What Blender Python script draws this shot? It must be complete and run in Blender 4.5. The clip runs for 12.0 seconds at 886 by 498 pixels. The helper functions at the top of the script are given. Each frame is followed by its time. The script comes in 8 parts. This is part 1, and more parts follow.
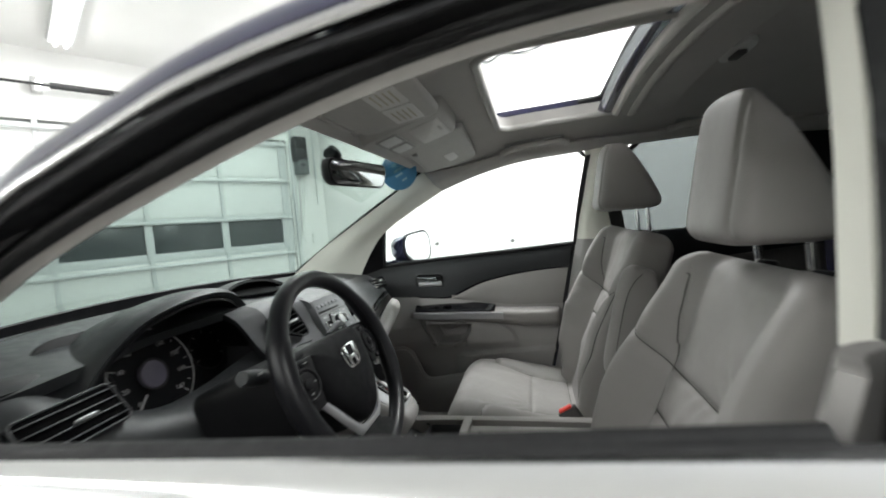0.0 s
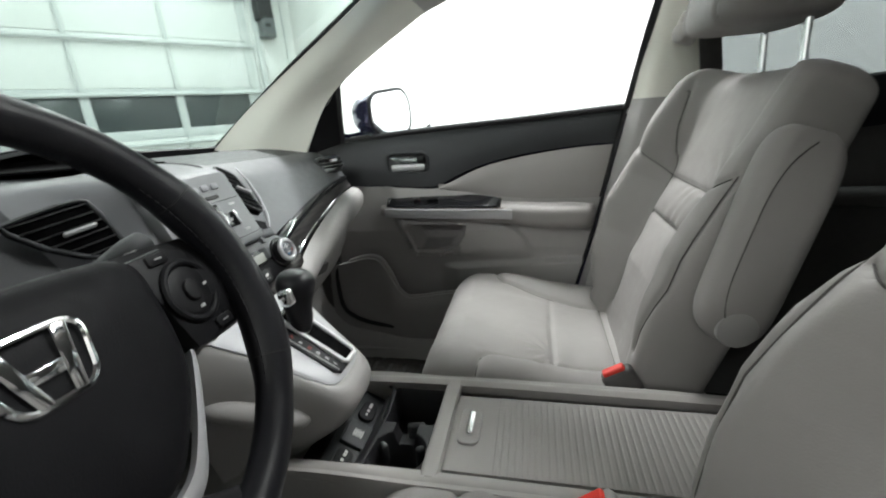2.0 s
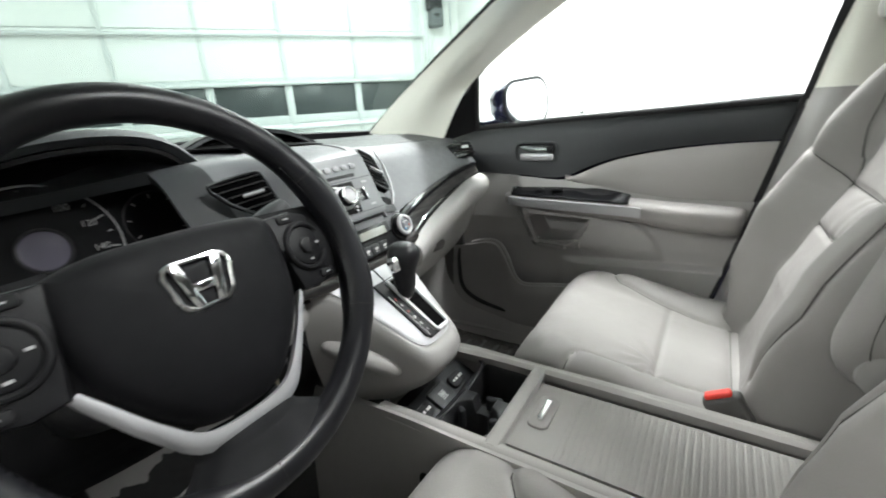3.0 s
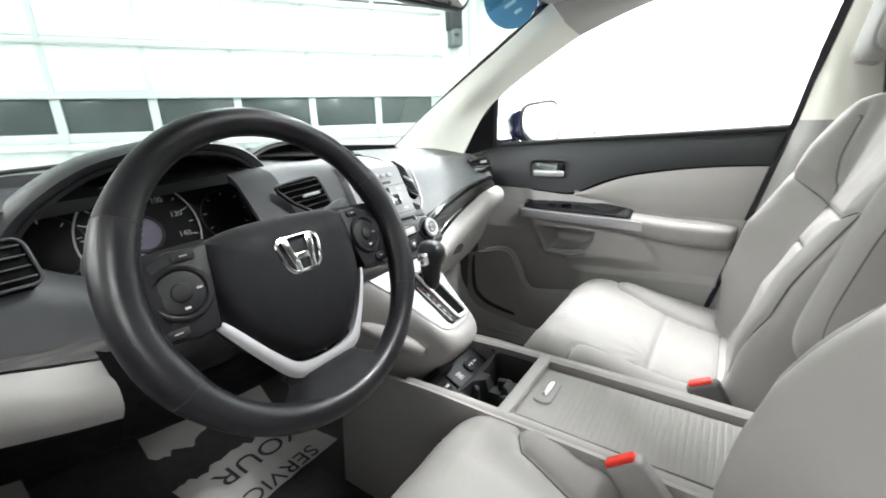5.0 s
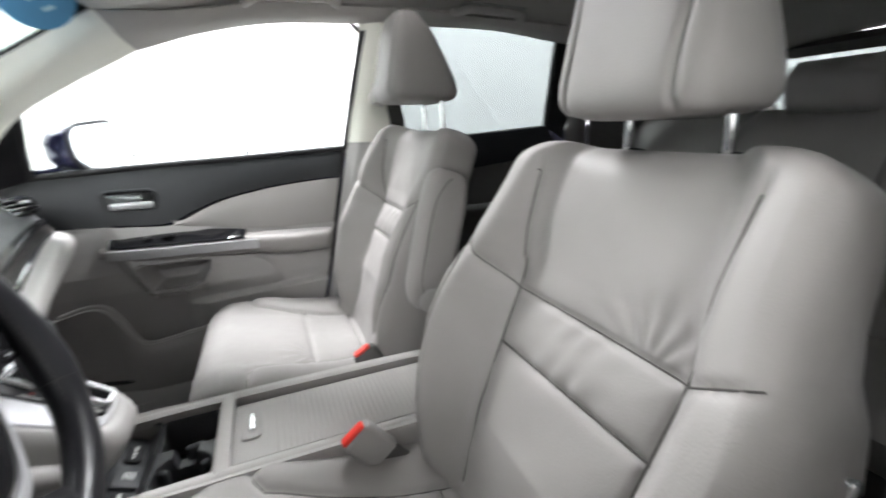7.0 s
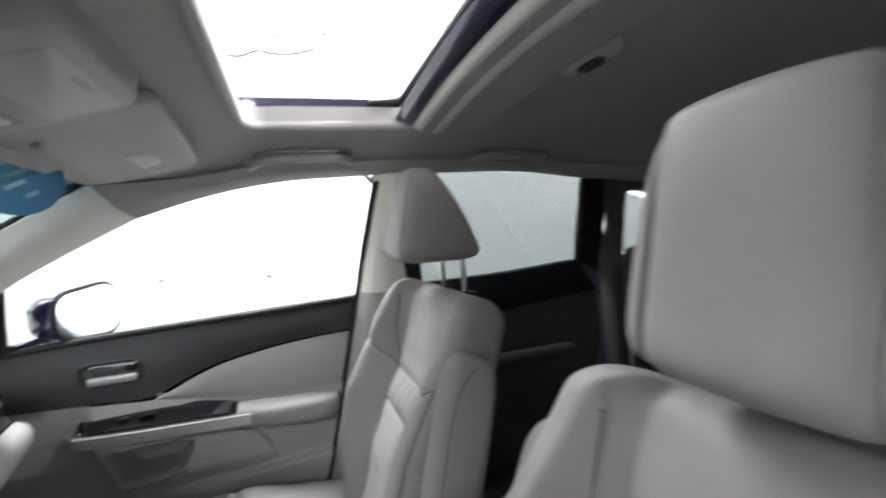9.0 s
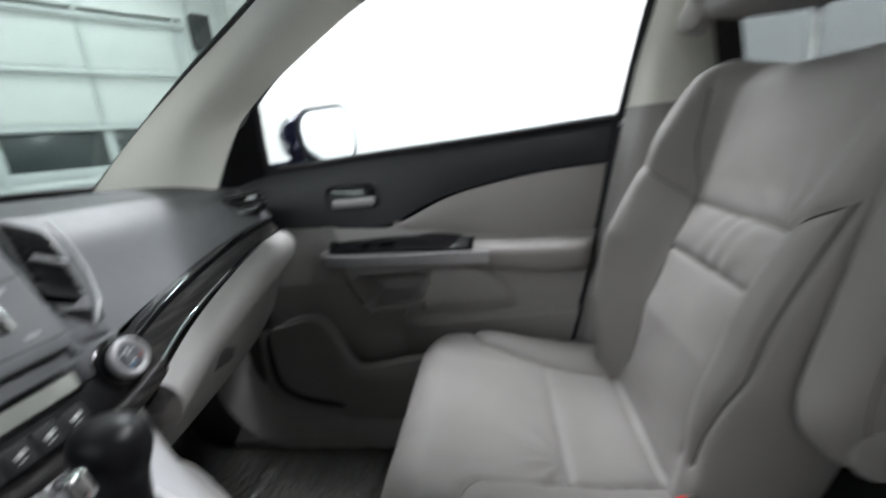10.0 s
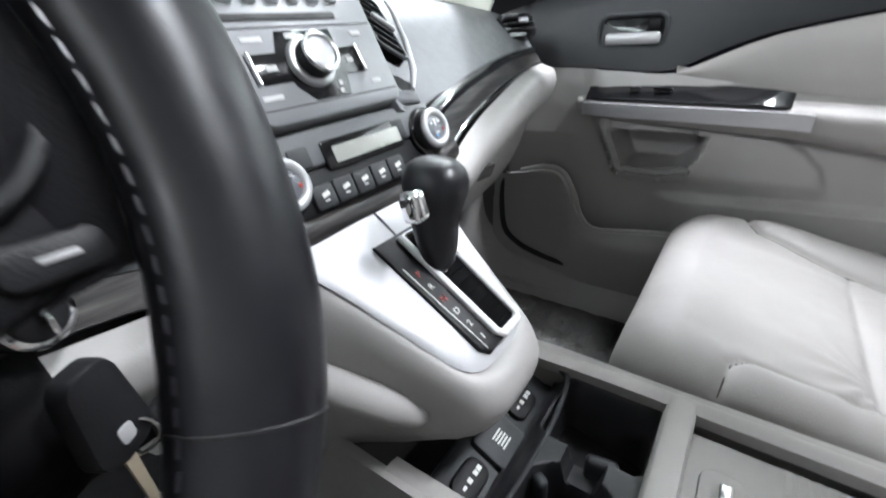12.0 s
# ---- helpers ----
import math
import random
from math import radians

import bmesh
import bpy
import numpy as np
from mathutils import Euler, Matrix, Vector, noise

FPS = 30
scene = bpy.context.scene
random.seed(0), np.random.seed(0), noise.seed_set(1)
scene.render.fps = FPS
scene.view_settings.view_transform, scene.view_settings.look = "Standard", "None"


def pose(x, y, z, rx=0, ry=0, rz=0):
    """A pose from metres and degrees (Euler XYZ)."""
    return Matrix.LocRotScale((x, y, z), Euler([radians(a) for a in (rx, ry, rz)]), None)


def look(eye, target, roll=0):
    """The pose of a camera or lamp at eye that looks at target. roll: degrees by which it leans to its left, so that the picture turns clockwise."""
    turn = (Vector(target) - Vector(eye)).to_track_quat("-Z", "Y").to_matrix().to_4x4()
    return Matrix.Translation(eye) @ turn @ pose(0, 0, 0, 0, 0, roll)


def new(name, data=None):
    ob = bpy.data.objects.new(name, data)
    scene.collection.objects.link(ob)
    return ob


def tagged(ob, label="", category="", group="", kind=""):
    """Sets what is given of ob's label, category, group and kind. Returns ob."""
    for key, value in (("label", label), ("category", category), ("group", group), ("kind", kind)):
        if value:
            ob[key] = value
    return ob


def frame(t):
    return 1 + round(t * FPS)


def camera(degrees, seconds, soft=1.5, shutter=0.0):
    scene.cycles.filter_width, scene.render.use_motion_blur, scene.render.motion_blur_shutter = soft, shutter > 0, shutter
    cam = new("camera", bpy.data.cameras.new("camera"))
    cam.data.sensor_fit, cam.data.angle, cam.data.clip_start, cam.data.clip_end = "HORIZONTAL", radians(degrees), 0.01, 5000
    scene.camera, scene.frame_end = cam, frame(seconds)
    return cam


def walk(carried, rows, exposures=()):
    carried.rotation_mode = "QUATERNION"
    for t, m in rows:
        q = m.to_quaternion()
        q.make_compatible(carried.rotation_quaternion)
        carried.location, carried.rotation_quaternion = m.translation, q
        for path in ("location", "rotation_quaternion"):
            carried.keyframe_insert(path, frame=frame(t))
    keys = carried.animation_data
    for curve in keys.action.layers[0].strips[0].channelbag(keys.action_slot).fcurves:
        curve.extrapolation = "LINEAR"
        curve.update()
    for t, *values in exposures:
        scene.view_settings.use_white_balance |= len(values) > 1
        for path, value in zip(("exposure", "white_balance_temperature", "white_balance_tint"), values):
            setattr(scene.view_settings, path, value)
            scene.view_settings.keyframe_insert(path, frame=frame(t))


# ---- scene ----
cam = camera(93.4, 12.0, 1.8, 0.5)
PATH = [
    (0, (0.126, -1.078, 1.179), (-0.303, 0.872, 1.06), -4.9),
    (0.5, (0.093, -0.861, 1.193), (-0.308, 1.085, 0.964), -4.5),
    (1, (0.043, -0.685, 1.161), (-0.285, 1.256, 0.81), -5.0),
    (1.5, (0.027, -0.579, 1.117), (-0.298, 1.342, 0.666), -5.1),
    (2, (0.042, -0.536, 1.072), (-0.388, 1.316, 0.45), -4.2),
    (2.5, (0.079, -0.53, 1.067), (-0.638, 1.211, 0.392), -4.4),
    (3, (0.127, -0.552, 1.08), (-0.916, 1.03, 0.44), -3.8),
    (3.5, (0.16, -0.589, 1.088), (-1.015, 0.909, 0.474), -3.5),
    (3.7, (0.168, -0.603, 1.089), (-1.032, 0.879, 0.487), -3.1),
    (5.5, (0.172, -0.697, 1.095), (-0.721, 0.999, 0.525), -0.5),
    (6, (0.11, -0.726, 1.106), (-0.086, 1.178, 0.527), -3.8),
    (6.5, (0.066, -0.747, 1.11), (0.376, 1.144, 0.539), -2.0),
    (7, (0.025, -0.735, 1.108), (0.762, 1.039, 0.552), -1.6),
    (7.2, (0.023, -0.728, 1.111), (0.907, 0.977, 0.554), -1.8),
    (8.8, (0.096, -0.612, 1.249), (0.914, 1.212, 1.184), -4.2),
    (9, (0.116, -0.555, 1.244), (0.788, 1.326, 1.156), -3.5),
    (9.5, (0.101, -0.37, 1.18), (0.319, 1.604, 0.942), -5.6),
    (10, (0.003, -0.258, 1.049), (-0.264, 1.656, 0.531), -6.0),
    (10.5, (-0.06, -0.237, 0.951), (-0.777, 1.422, 0.093), -3.8),
    (11, (-0.094, -0.246, 0.905), (-1.029, 1.16, -0.166), -5.3),
    (11.5, (-0.112, -0.255, 0.916), (-1.134, 1.122, -0.113), -6.5),
    (12, (-0.107, -0.28, 0.955), (-1.174, 1.134, 0.027), -4.1),
]
EXPOSURES = [(0, 0.68, 6450, 10), (1.0, 0.88, 6450, 10), (1.5, 0.92, 6450, 10), (2.5, 1.25, 6450, 10), (3.5, 1.85, 6450, 9), (5.5, 2.15, 6400, 13), (7.2, 1.75, 6350, 15), (9, 1.2, 6300, 14), (9.5, 1.05, 6300, 14), (10, 0.55, 6250, 14), (10.5, 0.4, 6150, 15), (11.0, 1.0, 6150, 15), (11.5, 1.42, 6100, 14), (12, 1.85, 6100, 14)]
walk(cam, [(t, look(eye, target, roll)) for t, eye, target, roll in PATH], EXPOSURES)

# ---- light: fluorescent tubes of the garage ----
world = bpy.data.worlds.new("garage_world")
world.use_nodes = True
world.node_tree.nodes["Background"].inputs[0].default_value = (0.9, 0.95, 1.0, 1)
world.node_tree.nodes["Background"].inputs[1].default_value = 0.05
scene.world = world

# the garage stands at an angle to the car: corner, way along the door wall, way along the side wall
CORNER = Vector((-3.1, 5.1, -0.05))
ALONG_DOOR = Vector((-0.53, -0.848, 0))
ALONG_SIDE = Vector((0.848, -0.53, 0))
CEIL = 3.4


def room(a, b, z):
    """A place in the garage: a metres along the door wall, b along the side wall."""
    return CORNER + ALONG_DOOR * a + ALONG_SIDE * b + Vector((0, 0, z))


TUBES = [(1.3, 1.55), (1.3, 4.0), (1.3, 6.4), (1.3, 8.8), (3.0, 1.55), (3.0, 9.4), (7.4, 1.6), (7.4, 4.2), (7.4, 6.8)]
TUBE_POWER = {1.3: 90.0, 3.0: 44.0, 7.4: 50.0}
for a, b in TUBES:
    lamp = bpy.data.lights.new("tube_light", "AREA")
    lamp.shape, lamp.size, lamp.size_y = "RECTANGLE", 2.2, 0.22
    lamp.energy, lamp.color = TUBE_POWER[a] * (0.33 if b < 2 and a < 5 else 1.0), (0.97, 1.0, 0.985)
    ob = new("tube_light", lamp)
    ob.matrix_world = Matrix.Translation(room(a, b, CEIL - 0.115)) @ pose(0, 0, 0, 0, 0, math.degrees(math.atan2(ALONG_SIDE.y, ALONG_SIDE.x)))

# ---- materials ----
def material(name, color, rough=0.5, metal=0.0, grain=0.0, grain_size=0.002, mottle=0.12, mottle_size=0.12, coat=0.0, cells=False, spec=0.5):
    """A surface with a fine relief and a soft change of tone and gloss at two sizes."""
    m = bpy.data.materials.new(name)
    m.use_nodes = True
    nt = m.node_tree
    bsdf = nt.nodes["Principled BSDF"]
    co = nt.nodes.new("ShaderNodeTexCoord")

    def noise_at(size, detail=4.0):
        n = nt.nodes.new("ShaderNodeTexNoise")
        n.inputs["Scale"].default_value, n.inputs["Detail"].default_value = 1.0 / size, detail
        nt.links.new(co.outputs["Object"], n.inputs["Vector"])
        return n

    big = noise_at(mottle_size)
    ramp = nt.nodes.new("ShaderNodeMix")
    ramp.data_type = "RGBA"
    lo, hi = [max(0.0, c * (1 - mottle)) for c in color], [min(1.0, c * (1 + mottle)) for c in color]
    ramp.inputs[6].default_value, ramp.inputs[7].default_value = (*lo, 1), (*hi, 1)
    nt.links.new(big.outputs["Fac"], ramp.inputs[0])
    nt.links.new(ramp.outputs[2], bsdf.inputs["Base Color"])
    fine = noise_at(mottle_size * 0.13, 6.0)
    mr = nt.nodes.new("ShaderNodeMapRange")
    mr.inputs[1].default_value, mr.inputs[2].default_value = 0.3, 0.7
    mr.inputs[3].default_value, mr.inputs[4].default_value = max(0.02, rough * 0.86), min(1.0, rough * 1.14)
    nt.links.new(fine.outputs["Fac"], mr.inputs[0])
    nt.links.new(mr.outputs[0], bsdf.inputs["Roughness"])
    bsdf.inputs["Metallic"].default_value = metal
    bsdf.inputs["Coat Weight"].default_value = coat
    bsdf.inputs["Specular IOR Level"].default_value = spec
    if grain:
        bump = nt.nodes.new("ShaderNodeBump")
        bump.inputs["Strength"].default_value = grain
        bump.inputs["Distance"].default_value = grain_size
        if cells:
            v = nt.nodes.new("ShaderNodeTexVoronoi")
            v.feature = "SMOOTH_F1"
            v.inputs["Scale"].default_value = 1.0 / grain_size
            nt.links.new(co.outputs["Object"], v.inputs["Vector"])
            nt.links.new(v.outputs["Distance"], bump.inputs["Height"])
        else:
            n = noise_at(grain_size, 3.0)
            nt.links.new(n.outputs["Fac"], bump.inputs["Height"])
        nt.links.new(bump.outputs["Normal"], bsdf.inputs["Normal"])
    return m


def glass(name, tint, gloss=0.02):
    """Thin sheet glass: lets light through with a tint, and mirrors by its angle."""
    m = bpy.data.materials.new(name)
    m.use_nodes = True
    nt = m.node_tree
    nt.nodes.remove(nt.nodes["Principled BSDF"])
    clear, shine, mix, face, power, scale = (nt.nodes.new("ShaderNode" + k) for k in ("BsdfTransparent", "BsdfGlossy", "MixShader", "LayerWeight", "Math", "Math"))
    clear.inputs[0].default_value = (*tint, 1)
    shine.inputs["Roughness"].default_value = gloss
    face.inputs["Blend"].default_value = 0.5
    power.operation, scale.operation = "POWER", "MULTIPLY_ADD"
    power.inputs[1].default_value = 5.0
    scale.inputs[1].default_value, scale.inputs[2].default_value = 0.5, 0.02
    nt.links.new(face.outputs["Facing"], power.inputs[0])
    nt.links.new(power.outputs[0], scale.inputs[0])
    nt.links.new(scale.outputs[0], mix.inputs[0])
    nt.links.new(clear.outputs[0], mix.inputs[1])
    nt.links.new(shine.outputs[0], mix.inputs[2])
    nt.links.new(mix.outputs[0], nt.nodes["Material Output"].inputs[0])
    return m


def glow(name, color, strength):
    m = bpy.data.materials.new(name)
    m.use_nodes = True
    b = m.node_tree.nodes["Principled BSDF"]
    b.inputs["Base Color"].default_value = (0.9, 0.9, 0.9, 1)
    b.inputs["Emission Color"].default_value = (*color, 1)
    b.inputs["Emission Strength"].default_value = strength
    return m


LEATHER = material("grey_leather", (0.262, 0.248, 0.240), 0.50, grain=0.13, grain_size=0.0024, mottle=0.10, mottle_size=0.16, spec=0.22)
LEATHER_SEAM = material("seam_thread", (0.060, 0.056, 0.052), 0.8)
TRIM_GREY = material("grey_plastic", (0.305, 0.294, 0.284), 0.55, grain=0.2, grain_size=0.0012, mottle=0.05)
# grey plastic darkened where trim lies in shade; also for truly dark parts
TRIM_DARK = material("dark_and_shaded_plastic", (0.07, 0.067, 0.064), 0.6, grain=0.2, grain_size=0.0012, mottle=0.08)
PILLAR = material("pale_pillar_plastic", (0.85, 0.84, 0.76), 0.6, grain=0.15, grain_size=0.0012, mottle=0.04)
DASH = material("charcoal_dash_plastic", (0.025, 0.027, 0.029), 0.47, grain=0.3, grain_size=0.0014, mottle=0.1, spec=0.36)
DASH_FACE = material("slate_dash_plastic", (0.098, 0.101, 0.107), 0.46, grain=0.25, grain_size=0.0012, mottle=0.08)
BLACK = material("black_plastic", (0.007, 0.007, 0.008), 0.48, grain=0.2, grain_size=0.0012, mottle=0.15, spec=0.22)
GLOSS_BLACK = material("gloss_black_plastic", (0.008, 0.008, 0.009), 0.12, mottle=0.1)
WHEEL_LEATHER = material("black_wheel_leather", (0.008, 0.008, 0.010), 0.36, grain=0.05, grain_size=0.0009, cells=True, spec=0.35)
SILVER = material("silver_paint", (0.43, 0.43, 0.44), 0.36, metal=0.45, mottle=0.04)
CHROME = material("chrome", (0.85, 0.86, 0.87), 0.08, metal=1.0, mottle=0.02)
STEEL = material("brushed_steel", (0.62, 0.62, 0.62), 0.22, metal=1.0, mottle=0.05)
LINER = material("headliner_fabric", (0.46, 0.443, 0.424), 0.95, grain=0.35, grain_size=0.0015, mottle=0.07)
LINER_TRIM = material("headliner_plastic", (0.42, 0.404, 0.384), 0.6, grain=0.2, grain_size=0.0012, mottle=0.05)
CARPET = material("dark_carpet", (0.022, 0.021, 0.02), 0.98, grain=0.9, grain_size=0.003, mottle=0.4, mottle_size=0.05)
RUBBER = material("black_rubber", (0.012, 0.012, 0.013), 0.65, mottle=0.15)
GREY_BELT = material("dark_grey_webbing", (0.035, 0.033, 0.031), 0.8, grain=0.6, grain_size=0.0015)
RED = material("red_button", (0.75, 0.035, 0.02), 0.4, mottle=0.06)
PAINT = material("dark_blue_car_paint", (0.02, 0.021, 0.075), 0.22, metal=0.35, coat=1.0, mottle=0.05)
WOOD = material("dark_wood_trim", (0.036, 0.032, 0.030), 0.34, mottle=0.3, mottle_size=0.03, coat=0.0, spec=0.22)
def streak(m, dark, light):
    """Grain drawn out along the car's width."""
    nt = m.node_tree
    co, mp, n, ramp = (nt.nodes.new("ShaderNode" + k) for k in ("TexCoord", "Mapping", "TexNoise", "ValToRGB"))
    mp.inputs["Scale"].default_value = (60, 9, 160)
    n.inputs["Scale"].default_value, n.inputs["Detail"].default_value = 1.0, 5.0
    ramp.color_ramp.elements[0].position, ramp.color_ramp.elements[0].color = 0.42, (*dark, 1)
    ramp.color_ramp.elements[1].position, ramp.color_ramp.elements[1].color = 0.72, (*light, 1)
    nt.links.new(co.outputs["Object"], mp.inputs["Vector"])
    nt.links.new(mp.outputs[0], n.inputs["Vector"])
    nt.links.new(n.outputs["Fac"], ramp.inputs[0])
    nt.links.new(ramp.outputs[0], nt.nodes["Principled BSDF"].inputs["Base Color"])


streak(WOOD, (0.012, 0.011, 0.011), (0.07, 0.064, 0.060))
MARK = material("pale_marking", (0.62, 0.62, 0.6), 0.6, mottle=0.03)
MARK_RED = material("red_marking", (0.32, 0.03, 0.02), 0.5, mottle=0.03)
PAPER = material("white_paper", (0.72, 0.71, 0.69), 0.8, grain=0.4, grain_size=0.004, mottle=0.06)
BROWN_PAPER = material("clear_mat_film", (0.045, 0.043, 0.04), 0.16, grain=0.8, grain_size=0.012, mottle=0.3)
YELLOW = material("warning_yellow", (0.75, 0.55, 0.12), 0.6)
INK = material("black_ink", (0.012, 0.012, 0.012), 0.7)
BLUE_FILM = material("blue_sticker", (0.08, 0.27, 0.48), 0.5, mottle=0.1)
MIRROR = material("mirror_glass", (0.86, 0.88, 0.9), 0.02, metal=1.0, mottle=0.01)
# near-black that puts the shade of deep openings into the colour
VOID = material("unlit_black", (0.0022, 0.0022, 0.0024), 0.9, mottle=0.1, spec=0.05)
MATTE_BLACK = material("matte_black_plastic", (0.004, 0.004, 0.0045), 0.8, grain=0.2, grain_size=0.0012, mottle=0.15, spec=0.1)
HUB_BLACK = material("soft_black_hub_plastic", (0.006, 0.006, 0.007), 0.6, grain=0.2, grain_size=0.0012, mottle=0.15, spec=0.13)
SATIN = material("satin_silver_plate", (0.40, 0.40, 0.41), 0.52, metal=0.3, mottle=0.04)
GAUGE = material("gauge_face", (0.006, 0.006, 0.007), 0.5, mottle=0.1, spec=0.2)
# violet-grey base colour stands for a reflection on the dark lens
GAUGE_LENS = material("gauge_lens_with_reflection", (0.15, 0.14, 0.18), 0.22, mottle=0.1, spec=0.5)
DIM_MARK = material("dim_marking", (0.40, 0.40, 0.40), 0.6, mottle=0.05)
SCREEN = material("grey_lcd", (0.32, 0.33, 0.30), 0.25, mottle=0.05)
WS_GLASS = glass("windshield_glass", (0.62, 0.68, 0.66))
SIDE_GLASS = glass("side_glass", (0.93, 0.96, 0.95))
DARK_GLASS = glass("privacy_glass", (0.37, 0.39, 0.39))
WALL_WHITE = material("white_painted_wall", (0.80, 0.80, 0.79), 0.75, mottle=0.04, mottle_size=0.6)
# greyer than the other walls, to weaken the bounce from the driver's side
WALL_GREY = material("light_cutting_wall", (0.62, 0.62, 0.61), 0.75, mottle=0.06, mottle_size=0.6)
DOOR_WHITE = material("white_door_panel", (0.78, 0.79, 0.78), 0.5, mottle=0.03, mottle_size=0.5)
ALU = material("white_door_frame", (0.60, 0.62, 0.62), 0.45, mottle=0.05)
DOOR_PANE = material("dark_door_pane", (0.055, 0.065, 0.067), 0.2, mottle=0.2, mottle_size=0.5)
CONCRETE = material("grey_concrete", (0.33, 0.32, 0.30), 0.7, grain=0.5, grain_size=0.01, mottle=0.2, mottle_size=0.5)
DARK_STEEL = material("dark_steel", (0.04, 0.04, 0.042), 0.5, metal=0.4)
TUBE_GLOW = glow("lit_tube", (1.0, 0.985, 0.96), 12.0)


# ---- building helpers ----
BASE = {}


def thing(name, base, label, category, group="", kind=""):
    ob = new(name)
    ob.location = base
    ob.empty_display_size = 0.05
    BASE[ob.name] = Vector(base)
    return tagged(ob, label, category, group, kind)


def link_mesh(name, verts, faces, mat, parent=None, label="", sharp=38, base=None):
    me = bpy.data.meshes.new(name)
    at = BASE[parent.name] if parent is not None else Vector(base or (0, 0, 0))
    me.from_pydata([tuple(Vector(v) - at) for v in verts], [], [tuple(f) for f in faces])
    me.validate()
    bm = bmesh.new()
    bm.from_mesh(me)
    bmesh.ops.remove_doubles(bm, verts=bm.verts, dist=1e-5)
    bmesh.ops.recalc_face_normals(bm, faces=bm.faces)
    bm.to_mesh(me)
    bm.free()
    for p in me.polygons:
        p.use_smooth = True
    me.set_sharp_from_angle(angle=radians(sharp))
    me.materials.append(mat)
    ob = new(name, me)
    if parent is not None:
        ob.parent = parent
        BASE[ob.name] = at
    else:
        ob.location = at
        BASE[ob.name] = at
    if label:
        ob["label"] = label
    return ob


def curve(points, n):
    """n + 1 points of a smooth line through the points given."""
    p = np.asarray(points, float)
    if len(p) == 2:
        return [p[0] + (p[1] - p[0]) * i / n for i in range(n + 1)]
    d = np.r_[0, np.cumsum(np.maximum(np.linalg.norm(np.diff(p, axis=0), axis=1), 1e-6) ** 0.5)]
    q = np.vstack([2 * p[0] - p[1], p, 2 * p[-1] - p[-2]])
    out = []
    for s in np.linspace(0, d[-1], n + 1):
        i = min(int(np.searchsorted(d, s, "right")) - 1, len(p) - 2)
        u = (s - d[i]) / (d[i + 1] - d[i])
        a, b, c, e = q[i], q[i + 1], q[i + 2], q[i + 3]
        out.append(0.5 * (2 * b + (c - a) * u + (2 * a - 5 * b + 4 * c - e) * u * u + (3 * b - a - 3 * c + e) * u**3))
    return out


def patch(lines, nu, nv):
    """A grid of points over a smooth surface through lines of equally many points."""
    rows = [curve(l, nu) for l in lines]
    cols = [curve([r[i] for r in rows], nv) for i in range(nu + 1)]
    return [[cols[i][j] for i in range(nu + 1)] for j in range(nv + 1)]


def grid_faces(nr, nc, wrap=False, start=0):
    out = []
    for j in range(nr - 1):
        for i in range(nc - (0 if wrap else 1)):
            k = (i + 1) % nc
            out.append((start + j * nc + i, start + j * nc + k, start + (j + 1) * nc + k, start + (j + 1) * nc + i))
    return out


def shell(grid, thick):
    """Verts and faces of a grid of points made thick along its normals (to one side)."""
    g = np.asarray(grid, float)
    nr, nc = g.shape[:2]
    du, dv = np.gradient(g, axis=1), np.gradient(g, axis=0)
    n = np.cross(du, dv)
    n /= np.maximum(np.linalg.norm(n, axis=2, keepdims=True), 1e-9)
    back = g + n * thick
    verts = [*g.reshape(-1, 3), *back.reshape(-1, 3)]
    faces = grid_faces(nr, nc) + [tuple(reversed(f)) for f in grid_faces(nr, nc, start=nr * nc)]
    m = nr * nc
    rim = [(0, i) for i in range(nc)] + [(j, nc - 1) for j in range(1, nr)] + [(nr - 1, i) for i in range(nc - 2, -1, -1)] + [(j, 0) for j in range(nr - 2, 0, -1)]
    idx = [j * nc + i for j, i in rim]
    for a, b in zip(idx, idx[1:] + idx[:1]):
        faces.append((a, a + m, b + m, b))
    return verts, faces


def sheet(name, lines, nu, nv, thick, mat, parent=None, label="", sharp=38):
    v, f = shell(patch(lines, nu, nv), thick)
    return link_mesh(name, v, f, mat, parent, label, sharp)


def loft(loops, cap=True):
    """Verts and faces of a skin over closed loops of equally many points."""
    n = len(loops[0])
    verts = [p for l in loops for p in l]
    faces = grid_faces(len(loops), n, wrap=True)
    if cap:
        faces.append(tuple(reversed(range(n))))
        faces.append(tuple(range((len(loops) - 1) * n, len(loops) * n)))
    return verts, faces


